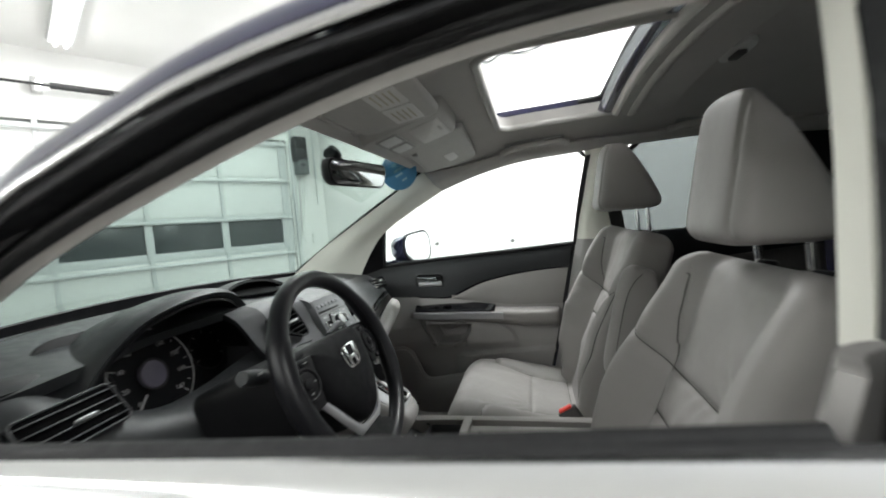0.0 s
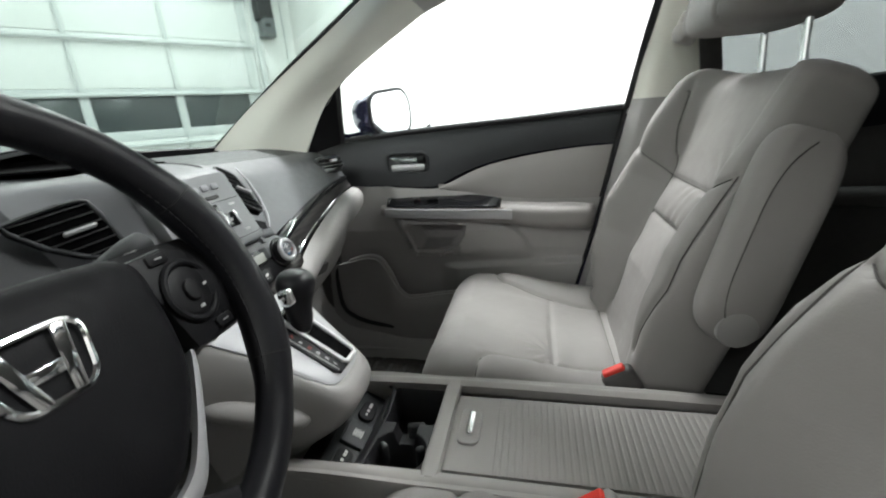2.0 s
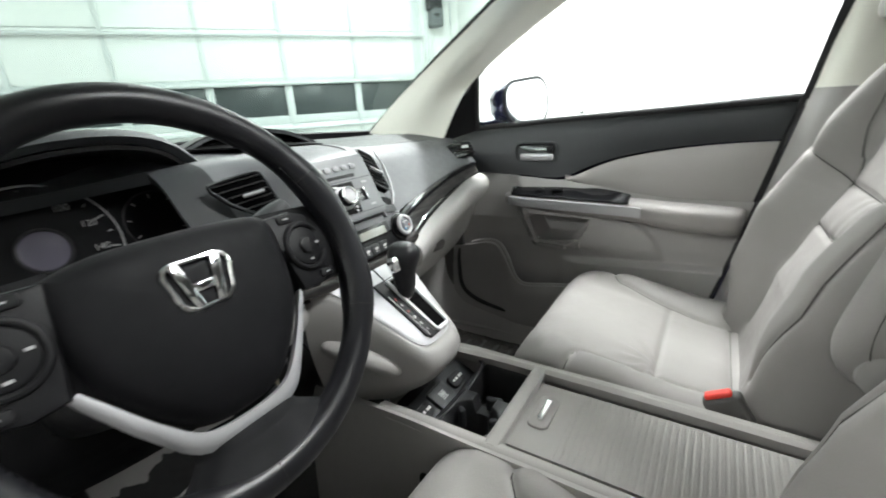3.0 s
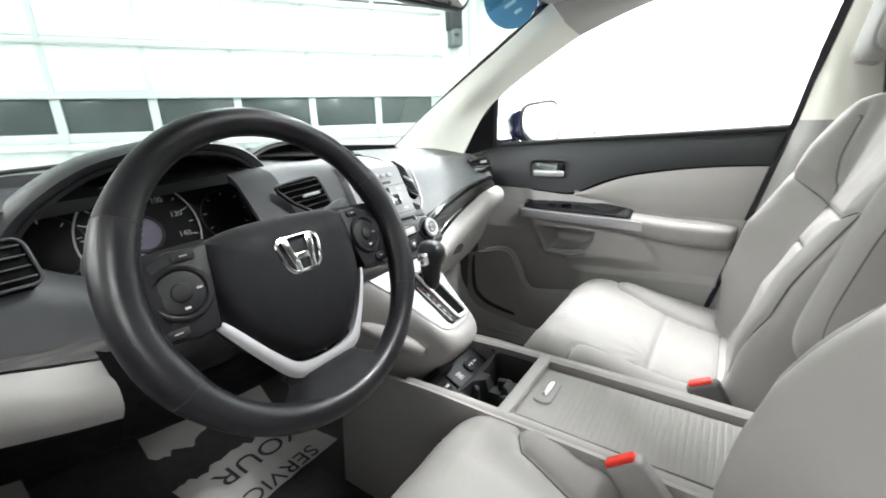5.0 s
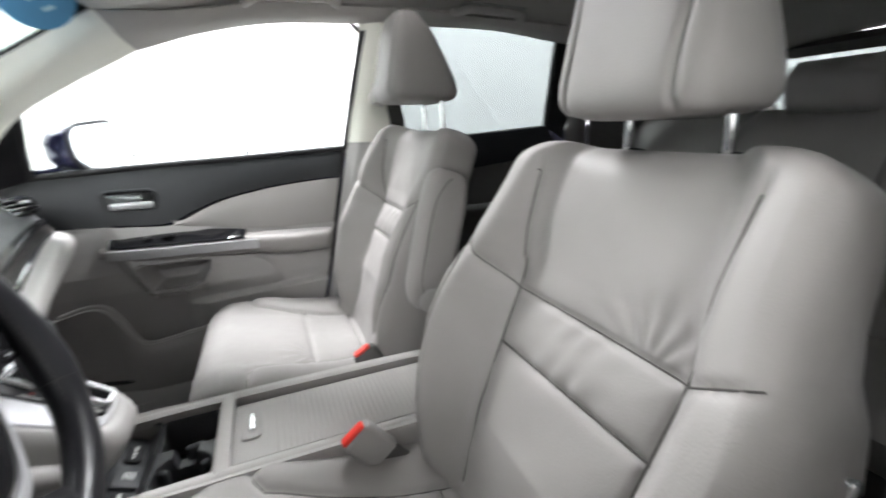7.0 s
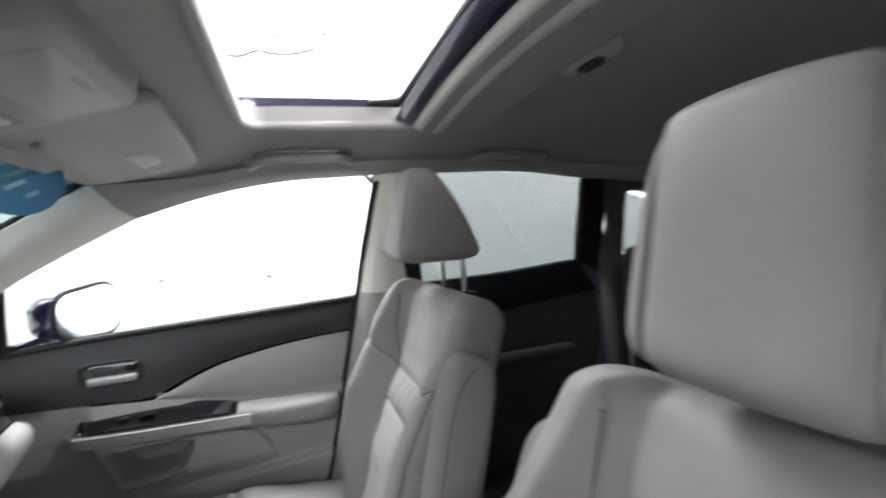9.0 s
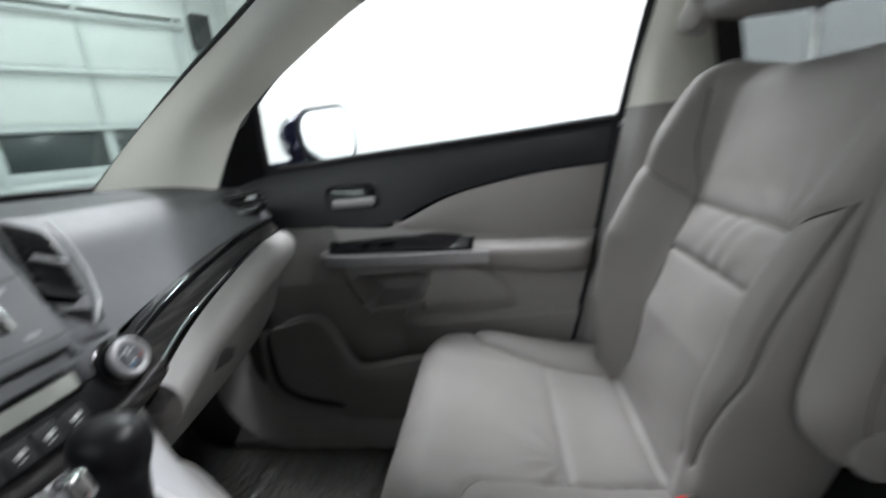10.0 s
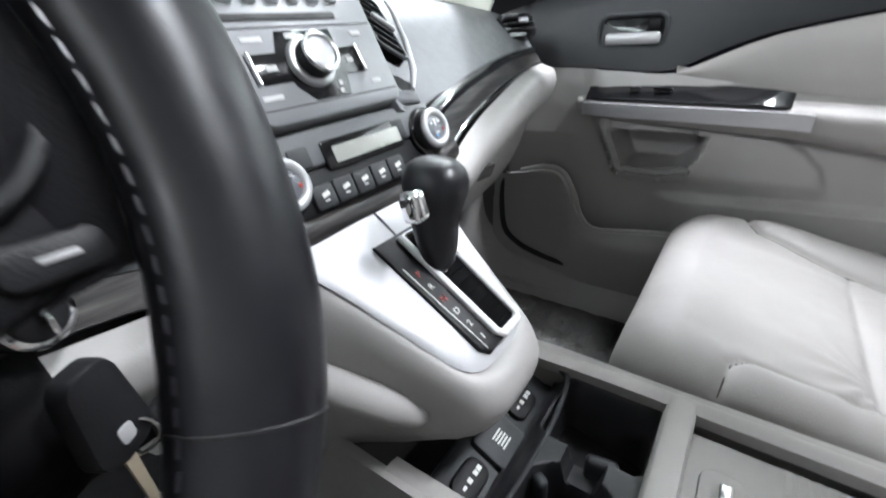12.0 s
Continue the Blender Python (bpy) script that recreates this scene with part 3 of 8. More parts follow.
for s in (-1, 1):
    sheet("wing", [[(-0.62, 0.86 * s, 1.0), (-1.12, 0.80 * s, 0.96), (-1.6, 0.79 * s, 0.88), (-2.0, 0.70 * s, 0.66)], [(-0.62, 0.90 * s, 0.75), (-1.12, 0.90 * s, 0.74), (-1.6, 0.88 * s, 0.70), (-2.05, 0.72 * s, 0.55)], [(-0.62, 0.88 * s, 0.3), (-1.12, 0.9 * s, 0.62), (-1.75, 0.88 * s, 0.45), (-2.05, 0.72 * s, 0.3)]], 12, 8, 0.008, PAINT, ro)
    sheet("rear_quarter", [[(1.15, 0.80 * s, 1.08), (1.6, 0.80 * s, 1.12), (2.2, 0.72 * s, 1.12)], [(1.15, 0.89 * s, 0.8), (1.6, 0.9 * s, 0.85), (2.35, 0.76 * s, 0.85)], [(1.15, 0.88 * s, 0.3), (1.6, 0.9 * s, 0.62), (2.4, 0.76 * s, 0.35)]], 10, 8, 0.008, PAINT, ro)
    sheet("rocker", [[(-0.62, 0.84 * s, 0.33), (1.15, 0.84 * s, 0.33)], [(-0.62, 0.86 * s, 0.2), (1.15, 0.86 * s, 0.2)], [(-0.62, 0.7 * s, 0.17), (1.15, 0.7 * s, 0.17)]], 6, 6, 0.01, PAINT, ro)
sheet("tailgate", [[(2.36, y, 1.05) for y in (-0.72, 0, 0.72)], [(2.44, y, 0.75) for y in (-0.75, 0, 0.75)], [(2.4, y, 0.35) for y in (-0.75, 0, 0.75)]], 10, 6, 0.01, PAINT, ro)
sheet("front_bumper", [[(-2.02, y, 0.62) for y in (-0.7, 0, 0.7)], [(-2.12, y, 0.4) for y in (-0.7, 0, 0.7)], [(-2.0, y, 0.2) for y in (-0.7, 0, 0.7)]], 10, 6, 0.01, PAINT, ro)


def road_wheel(w, x, s):
    v, f = tube([(x + 0.24 * math.cos(2 * math.pi * k / 32), 0.78 * s, 0.27 + 0.24 * math.sin(2 * math.pi * k / 32)) for k in range(32)], 0.08, 12, True, 1.0)
    link_mesh("tyre", v, f, RUBBER, w)
    disc("rim", 0.2, 0.03, facing((x, 0.83 * s, 0.27), (0, s, 0)), SILVER, w)


for x, s in ((-1.45, 1), (-1.45, -1), (1.17, 1), (1.17, -1)):
    road_wheel(ro, x, s)

# floor pan and carpet
flo = sheet("floor", [[(-1.15, y, 0.62) for y in (-0.7, 0, 0.7)], [(-0.95, y, 0.38) for y in (-0.7, 0, 0.7)], [(-0.75, y, 0.27) for y in (-0.7, 0, 0.7)], [(0.3, y, 0.26) for y in (-0.7, 0, 0.7)], [(1.2, y, 0.28) for y in (-0.7, 0, 0.7)], [(1.5, y, 0.5) for y in (-0.7, 0, 0.7)], [(2.35, y, 0.5) for y in (-0.7, 0, 0.7)]], 10, 40, 0.02, CARPET)
tagged(flo, "dark carpet on the car floor", "car floor", kind="structure")

# door faces: depth of the lining by height
DOOR_Y = ([0.28, 0.40, 0.55, 0.66, 0.72, 0.79, 0.86, 0.95, 1.06], [0.745, 0.735, 0.715, 0.705, 0.705, 0.718, 0.737, 0.755, 0.775])


def door_y(x, z):
    return float(np.interp(z, *DOOR_Y)) - 0.012 * smooth_step(-0.35, -0.66, x)


def rear_x(z):
    return 0.163 + 0.245 * (z - 0.565)


CURVE = [(-0.68, 0.868), (-0.5, 0.864), (-0.36, 0.857), (-0.255, 0.852), (-0.19, 0.878), (-0.11, 0.910), (-0.02, 0.930), (0.07, 0.944), (0.17, 0.953), (0.265, 0.957)]


def curve_z(x):
    return float(np.interp(x, [c[0] for c in SMOOTH_CURVE], [c[1] for c in SMOOTH_CURVE]))


SMOOTH_CURVE = curve(CURVE, 60)


def sill_z(x):
    return float(np.interp(x, [-0.57, -0.3, 0.0, 0.282], [1.004, 1.02, 1.034, 1.05]))


def front_door(s, name, label):
    d = thing(name, (-0.2, 0.72 * s, 0.3), label, "car door", kind="structure")
    if s < 0:
        d.location.y -= OUT
        d.location.z -= 0.012

    def field(pts):
        return [(x, (door_y(x, z) - o) * s, z) for x, z, o in pts]

    # black upper band under the glass
    lines = []
    for k in range(6):
        u = k / 5
        row = []
        for i in range(16):
            xr = rear_x(1.0)
            x = -0.68 + (xr + 0.68) * i / 15
            z0, z1 = curve_z(x), sill_z(x) - 0.002
            z = z0 + (z1 - z0) * u
            x2 = x + (rear_x(z) - xr) * (i / 15)
            row.append((x2, z, 0.006 * math.sin(math.pi * min(1, u * 1.0)) + (0.004 if u < 0.99 else 0.0)))
        lines.append(field(row))
    sheet("upper_panel", lines, 60, 14, -0.02 * s, DASH, d)
    # rolled top edge of the band and the weather strip
    bar("window_weatherstrip", [(x, (0.770 - 0.012 * smooth_step(-0.3, -0.57, x)) * s, sill_z(x) + 0.002) for x in np.linspace(-0.57, 0.28, 14)], 0.009, RUBBER, d, n=10)
    # grey insert over the armrest
    lines = []
    for k in range(6):
        u = k / 5
        row = []
        for i in range(14):
            x = -0.25 + (rear_x(0.9) + 0.25) * i / 13
            z1 = curve_z(x) - 0.003
            z0 = min(float(np.interp(x, [-0.25, -0.05, 0.05, 0.3], [0.847, 0.818, 0.808, 0.808])), z1 - 0.002)
            z = z0 + (z1 - z0) * u
            x2 = x + (rear_x(z) - rear_x(0.9)) * i / 13
            row.append((x2, z, 0.011 * math.sin(math.pi * (0.08 + 0.84 * u)) ** 0.6))
        lines.append(field(row))
    sheet("insert", lines, 44, 12, -0.015 * s, LEATHER, d)
    # main lower lining with its grip pocket, swept shoulder and lower shelf in relief
    def relief(x, z):
        t = (0.730 - z) / 0.07
        xl, xr = -0.362 + 0.035 * t, -0.164 - 0.012 * t - 0.04 * max(0.0, t) ** 3
        across = smooth_step(xl, xl + 0.018, x) * smooth_step(xr, xr - 0.022, x)
        o = -0.095 * across * smooth_step(0.654, 0.668, z) * smooth_step(0.740, 0.728, z)
        wide = smooth_step(xl - 0.03, xl + 0.02, x) * smooth_step(xr + 0.04, xr - 0.02, x)
        o += 0.014 * wide * smooth_step(0.622, 0.648, z) * smooth_step(0.672, 0.660, z)
        o += 0.020 * smooth_step(xl - 0.028, xl - 0.006, x) * smooth_step(xl + 0.012, xl + 0.002, x) * smooth_step(0.632, 0.66, z) * smooth_step(0.79, 0.735, z)
        o += 0.016 * smooth_step(xl - 0.03, xl + 0.03, x) * smooth_step(-0.12, -0.20, x) * smooth_step(0.632, 0.652, z)
        arc = float(np.interp(x, [-0.19, -0.16, -0.10, -0.05, -0.015, 0.015, 0.035], [0.752, 0.752, 0.748, 0.738, 0.720, 0.690, 0.640]))
        if x > -0.19:
            o += 0.012 * smooth_step(arc + 0.004, arc - 0.006, z) * smooth_step(0.05, 0.0, x) * smooth_step(0.612, 0.66, z)
        shelf = 0.605 + 0.06 * (x + 0.23)
        return o + 0.024 * smooth_step(shelf + 0.006, shelf - 0.012, z) * smooth_step(-0.26, -0.19, x)

    rows = []
    for z in np.linspace(0.30, 0.83, 170):
        row = []
        for i in range(161):
            x = -0.70 + (rear_x(z) + 0.70) * i / 160
            top = curve_z(x) - 0.003 if x < -0.25 else float(np.interp(x, [-0.25, -0.05, 0.05, 0.3], [0.848, 0.818, 0.808, 0.808]))
            zz = 0.30 + (z - 0.30) * (top - 0.30) / 0.53
            row.append((x, zz, relief(x, zz)))
        rows.append(field(row))
    v, f = shell(np.array(rows), -0.02 * s)
    link_mesh("lower_panel", v, f, TRIM_GREY, d, "grey moulded door lining", 50)
    # armrest with its pull: a long shelf that stands out of the lining
    prof = [(-0.44, 0.700, 0.792, 0.010), (-0.40, 0.682, 0.797, 0.026), (-0.30, 0.664, 0.797, 0.036), (-0.15, 0.656, 0.796, 0.040), (-0.03, 0.653, 0.794, 0.044), (0.05, 0.650, 0.790, 0.052), (0.14, 0.652, 0.788, 0.054), (0.198, 0.668, 0.784, 0.05), (0.212, 0.70, 0.78, 0.03)]
    loops = []
    for x, y, zt, h in prof:
        w = 0.735 - y
        loops.append([(x, (0.735 - w * c) * s, z) for c, z in ((0, zt + 0.008), (0.5, zt + 0.008), (0.8, zt + 0.004), (0.95, zt - 0.006), (1.0, zt - 0.018 - h * 0.2), (0.97, zt - h * 0.8), (0.8, zt - h - 0.004), (0.4, zt - h - 0.012), (0, zt - h - 0.02))])
    dense = [[tuple(p) for p in row] for row in zip(*[curve([l[i] for l in loops], 40) for i in range(9)])]
    v, f = loft([[tuple(p) for p in curve(list(l), 24)] for l in dense])
    link_mesh("armrest", v, f, LEATHER, d)
    # silver strip on the pull and the black switch plate behind it
    strip = []
    for o in (0.0, 0.5, 1.0):
        strip.append([(x, (y - 0.004 + 0.004 * o * o) * s, zt - 0.004 - 0.026 * o) for x, y, zt in ((-0.415, 0.690, 0.800), (-0.39, 0.676, 0.802), (-0.30, 0.661, 0.802), (-0.15, 0.653, 0.801), (-0.05, 0.650, 0.799), (-0.022, 0.652, 0.796))])
    sheet("pull_trim", strip, 30, 8, -0.008 * s, SILVER, d, "satin silver pull handle trim")
    top = []
    for o in (0.0, 1.0):
        top.append([(x, (y + (yb - y) * o) * s, zt + 0.021 * o) for x, y, yb, zt in ((-0.415, 0.690, 0.715, 0.802), (-0.36, 0.670, 0.718, 0.806), (-0.25, 0.658, 0.718, 0.808), (-0.15, 0.654, 0.716, 0.806), (-0.085, 0.652, 0.690, 0.804), (-0.055, 0.653, 0.672, 0.802))])
    sheet("switch_plate", top, 24, 4, -0.006 * s, GLOSS_BLACK, d, "gloss black window switch plate")
    block("window_switch", (0.034, 0.016, 0.005), Matrix.Translation((-0.262, 0.684 * s, 0.8245)) @ pose(0, 0, 0, -20 * s, 0, 0), BLACK, d, r=0.004)
    block("lock_switch", (0.022, 0.012, 0.004), Matrix.Translation((-0.315, 0.688 * s, 0.8245)) @ pose(0, 0, 0, -20 * s, 0, 0), BLACK, d, r=0.003)
    for x in (-0.318, -0.308):
        block("symbol", (0.004, 0.004, 0.001), Matrix.Translation((x, 0.686 * s, 0.8275)) @ pose(0, 0, 0, -20 * s, 0, 0), MARK, d, r=0.0003)
    # lower map pocket
    rim = [(-0.64, 0.700, 0.60), (-0.56, 0.684, 0.620), (-0.49, 0.674, 0.640), (-0.445, 0.669, 0.632), (-0.415, 0.666, 0.585), (-0.395, 0.663, 0.535), (-0.362, 0.660, 0.507), (-0.30, 0.658, 0.512), (-0.226, 0.658, 0.524), (0.0, 0.660, 0.545), (0.13, 0.680, 0.55)]
    belly = [(-0.64, 0.695, 0.50), (-0.58, 0.690, 0.505), (-0.52, 0.688, 0.50), (-0.47, 0.682, 0.49), (-0.43, 0.670, 0.475), (-0.40, 0.657, 0.462), (-0.36, 0.650, 0.455), (-0.30, 0.648, 0.460), (-0.226, 0.647, 0.468), (0.0, 0.648, 0.485), (0.12, 0.670, 0.49)]
    foot = [(x, 0.683 - 0.02 * smooth_step(-0.64, -0.4, x) + 0.02 * smooth_step(0.0, 0.12, x), 0.32) for x, y, z in rim]
    sheet("map_pocket", [[(x, y * s, z) for x, y, z in row] for row in (rim, belly, foot)], 60, 16, -0.02 * s, TRIM_GREY, d, "grey map pocket round the loudspeaker")
    bar("pocket_lip", [(x, (y - 0.003) * s, z + 0.002) for x, y, z in rim[1:]], 0.0075, TRIM_GREY, d, n=10, smooth=60)
    bar("pocket_slot", [(-0.352, 0.6475 * s, 0.466), (-0.28, 0.6455 * s, 0.474), (-0.1, 0.6460 * s, 0.488), (0.05, 0.653 * s, 0.496)], 0.0045, INK, d, n=8, smooth=20)
    bar("lower_seal", [(-0.600, 0.682 * s, 0.615), (-0.613, 0.676 * s, 0.56), (-0.604, 0.668 * s, 0.465), (-0.565, 0.664 * s, 0.425), (-0.50, 0.660 * s, 0.405), (-0.40, 0.651 * s, 0.399), (-0.244, 0.648 * s, 0.405), (0.0, 0.650 * s, 0.410)], 0.008, RUBBER, d, n=8, smooth=50)
    # inner handle in a dark cup
    plate("handle_cup", rounded_rect(0.125, 0.056, 0.016, 5), facing((-0.348, 0.7405 * s, 0.928), (0, -s, 0.15)), 0.004, GLOSS_BLACK, d, "black handle recess", 0.002)
    bar("handle_ring", [(-0.348 + x, 0.7385 * s, 0.928 + y) for x, y in rounded_rect(0.13, 0.06, 0.018, 5)], 0.004, DASH, d, n=8, closed=True)
    block("handle", (0.108, 0.014, 0.022), Matrix.Translation((-0.345, 0.733 * s, 0.914)), SILVER, d, "satin silver door handle", r=0.007)
    block("lock_tab", (0.022, 0.008, 0.018), Matrix.Translation((-0.305, 0.737 * s, 0.938)), BLACK, d, r=0.004)
    # rubber seal along the rear edge
    bar("edge_seal", [(rear_x(z) + 0.008, (door_y(0, z) + 0.004) * s, z) for z in (0.30, 0.5, 0.7, 0.9, 1.045)], 0.007, RUBBER, d, n=10)
    # black window frame: rear upright and top
    bk = 0.0 if s > 0 else 0.045
    sheet("frame_upright", [[(0.284 + bk, 0.774 * s, 1.05), (0.312 + bk, 0.71 * s, 1.23), (0.340 + bk, 0.640 * s, 1.395)], [(0.312 + bk, 0.770 * s, 1.05), (0.337 + bk, 0.702 * s, 1.23), (0.360 + bk, 0.636 * s, 1.40)]], 16, 3, -0.012 * s, RUBBER, d)
    if s < 0:
        block("frame_corner", (0.05, 0.016, 0.03), Matrix.Translation((0.338 + bk, 0.637 * s, 1.414)), RUBBER, d, r=0.006)
    bar("frame_top", [(q[0], q[1] * s, q[2]) for q in TOP], 0.007, RUBBER, d, n=8, smooth=40)
    # corner sail in front of the glass
    sheet("mirror_sail", [[(-0.66, 0.70 * s, 0.97), (-0.61, 0.722 * s, 0.985), (-0.565, 0.756 * s, 1.0)], [(-0.64, 0.685 * s, 1.03), (-0.59, 0.712 * s, 1.05), (-0.548, 0.73 * s, 1.08)], [(-0.59, 0.665 * s, 1.10), (-0.56, 0.69 * s, 1.12), (-0.528, 0.694 * s, 1.172)]], 10, 10, -0.012 * s, BLACK, d)
    bar("sail_edge", [(-0.562, 0.757 * s, 1.0), (-0.548, 0.73 * s, 1.08), (-0.525, 0.694 * s, 1.176)], 0.008, RUBBER, d, n=8)
    # outer skin in car paint with the bright belt moulding
    sheet("outer_skin", [[(-0.62, 0.816 * s, 0.988), (-0.2, 0.820 * s, 1.008), (0.40, 0.823 * s, 1.038)], [(-0.62, 0.850 * s, 0.962), (-0.2, 0.855 * s, 0.98), (0.40, 0.855 * s, 1.008)], [(-0.62, 0.895 * s, 0.85), (-0.2, 0.90 * s, 0.86), (0.40, 0.90 * s, 0.88)], [(-0.62, 0.905 * s, 0.6), (-0.2, 0.91 * s, 0.6), (0.38, 0.91 * s, 0.62)], [(-0.62, 0.87 * s, 0.33), (-0.2, 0.87 * s, 0.33), (0.3, 0.87 * s, 0.34)]], 16, 14, 0.012 * s, PAINT, d, "dark blue painted door skin")
    sheet("outer_seal", [[(-0.60, 0.778 * s, 1.004), (-0.2, 0.782 * s, 1.026), (0.36, 0.785 * s, 1.056)], [(-0.60, 0.782 * s, 1.012), (-0.2, 0.786 * s, 1.034), (0.38, 0.789 * s, 1.064)], [(-0.60, 0.789 * s, 1.006), (-0.2, 0.793 * s, 1.028), (0.40, 0.796 * s, 1.058)]], 16, 8, -0.01 * s, RUBBER, d)
    sheet("belt_moulding", [[(-0.60, 0.790 * s, 1.013), (-0.2, 0.794 * s, 1.034), (0.40, 0.797 * s, 1.064)], [(-0.60, 0.802 * s, 1.007), (-0.2, 0.806 * s, 1.028), (0.40, 0.809 * s, 1.058)], [(-0.60, 0.815 * s, 0.990), (-0.2, 0.819 * s, 1.011), (0.40, 0.822 * s, 1.041)]], 16, 8, -0.008 * s, CHROME, d, "bright chrome belt moulding")
    return d


front_door(1, "door_1", "grey and black lined passenger door with silver pull")
front_door(-1, "door_2", "driver's door with its window wound down, chrome belt strip")


def side_pane(lines, s, mat, name, label, nu=24, nv=10):
    ob = sheet(name, [sided(l, s) for l in lines], nu, nv, 0.004, mat)
    ob.visible_shadow = mat is DARK_GLASS
    return tagged(ob, label, "car window", kind="structure")


def window_lines():
    t, b = curve(TOP[2:], 30), curve(SILL, 30)
    return [[tuple(p) for p in b], [tuple((np.array(p) + np.array(q)) / 2 + (0, 0.004, 0)) for p, q in zip(t, b)], [tuple(p) for p in t]]


side_pane(window_lines(), 1, SIDE_GLASS, "window_1", "clear closed passenger window")
for s, n in ((1, "window_2"), (-1, "window_3")):
    b, t = curve(REAR_SILL, 20), curve([REAR_TOP[1], *REAR_TOP[2:]], 20)
    side_pane([[tuple(p) for p in b], [tuple(p) for p in t]], s, DARK_GLASS, n, "dark privacy glass in the rear door", 20, 6)

# pillars, roof rails and rear doors of both sides
SCREEN_EDGE = [(-0.97, 0.68, 1.012), (-0.80, 0.642, 1.112), (-0.62, 0.60, 1.212), (-0.45, 0.568, 1.303), (-0.281, 0.538, 1.394)]
for s in (-1, 1):
    side = "passenger" if s > 0 else "driver"
    a = thing("trim", (-0.55, 0.64 * s, 1.0), "pale plastic windscreen pillar trim", "pillar trim", kind="structure")
    win = [(-0.64, 0.665, 0.985), (-0.585, 0.672, 1.085), (-0.525, 0.690, 1.176), (-0.41, 0.669, 1.244), (-0.235, 0.643, 1.330)]
    mid = [(-0.80, 0.645, 0.995), (-0.70, 0.628, 1.09), (-0.57, 0.615, 1.18), (-0.43, 0.598, 1.265), (-0.265, 0.570, 1.365)]
    edge = [(-0.97, 0.68, 1.005), (-0.80, 0.644, 1.112), (-0.62, 0.602, 1.212), (-0.45, 0.570, 1.303), (-0.285, 0.540, 1.394)]
    sheet("pillar_face", [sided(win, s), sided(mid, s), sided(edge, s)], 30, 12, 0.015 * s, PILLAR, a)
    bar("screen_seal", sided([(p[0], p[1] - 0.002, p[2] + 0.003) for p in SCREEN_EDGE], s), 0.006, RUBBER, a, n=8, smooth=24)
    r = thing("trim", (0.8, 0.6 * s, 1.4), "grey lined roof rail above the doors", "roof rail", kind="structure")
    top = [(-0.235, 0.643, 1.330), (-0.08, 0.630, 1.378), (0.09, 0.624, 1.410), (0.30, 0.627, 1.424), (0.42, 0.63, 1.43), (0.54, 0.633, 1.432), (0.80, 0.632, 1.434), (1.07, 0.640, 1.410), (1.5, 0.64, 1.38), (2.05, 0.62, 1.32)]
    inn = [(-0.285, 0.55, 1.392), (-0.1, 0.572, liner_z(-0.1, 0.572) + 0.0), (0.09, 0.572, liner_z(0.09, 0.572)), (0.30, 0.572, liner_z(0.3, 0.572)), (0.42, 0.572, liner_z(0.42, 0.572)), (0.54, 0.572, liner_z(0.54, 0.572)), (0.8, 0.572, liner_z(0.8, 0.572)), (1.07, 0.572, liner_z(1.07, 0.572)), (1.5, 0.572, liner_z(1.5, 0.572)), (2.05, 0.572, liner_z(2.05, 0.572))]
    md = [((p[0] + q[0]) / 2, p[1] * 0.4 + q[1] * 0.6 - 0.006, (p[2] + q[2]) / 2 - 0.004) for p, q in zip(top, inn)]
    sheet("rail_face", [sided(top, s), sided(md, s), sided(inn, s)], 60, 8, 0.015 * s, LINER, r)
    b = thing("trim", (0.4, 0.64 * s, 0.6), "pale plastic centre pillar trim with belt guide", "pillar trim", kind="structure")
    f0 = [(0.342, 0.640, 1.425), (0.322, 0.700, 1.23), (0.300, 0.745, 1.07)]
    f1 = [(0.375, 0.612, 1.43), (0.360, 0.657, 1.23), (0.342, 0.69, 1.07)]
    f2 = [(0.47, 0.612, 1.43), (0.463, 0.655, 1.23), (0.455, 0.69, 1.07)]
    f3 = [(0.50, 0.640, 1.425), (0.478, 0.70, 1.23), (0.468, 0.735, 1.07)]
    if s < 0:
        f0 = [(0.362, 0.655, 1.425), (0.374, 0.660, 1.23), (0.376, 0.662, 0.95)]
        f1 = [(0.356, 0.632, 1.43), (0.379, 0.622, 1.23), (0.380, 0.620, 0.95)]
    sheet("upper_cover", [sided(l, s) for l in (f0, f1, f2, f3)], 14, 14, -0.015 * s, PILLAR, b)
    g0 = [(0.299, 0.745, 1.07), (0.238, 0.734, 0.8), (0.190, 0.712, 0.6), (0.115, 0.73, 0.3)]
    g1 = [(0.345, 0.69, 1.07), (0.285, 0.688, 0.8), (0.235, 0.672, 0.6), (0.18, 0.66, 0.3)]
    g2 = [(0.46, 0.69, 1.07), (0.48, 0.685, 0.8), (0.50, 0.668, 0.6), (0.52, 0.66, 0.3)]
    g3 = [(0.472, 0.735, 1.07), (0.50, 0.728, 0.8), (0.52, 0.70, 0.6), (0.55, 0.70, 0.3)]
    sheet("lower_cover", [sided(l, s) for l in (g0, g1, g2, g3)], 18, 12, -0.015 * s, TRIM_GREY, b)
    rd = thing("door_3" if s > 0 else "door_4", (0.8, 0.74 * s, 0.3), "rear door with black upper band, lining darkened for shade", "car door", kind="structure")
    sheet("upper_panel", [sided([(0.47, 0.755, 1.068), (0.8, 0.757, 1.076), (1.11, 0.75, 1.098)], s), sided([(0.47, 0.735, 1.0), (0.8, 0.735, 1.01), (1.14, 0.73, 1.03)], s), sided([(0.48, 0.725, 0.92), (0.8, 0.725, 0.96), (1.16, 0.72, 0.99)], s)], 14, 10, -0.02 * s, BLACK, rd)
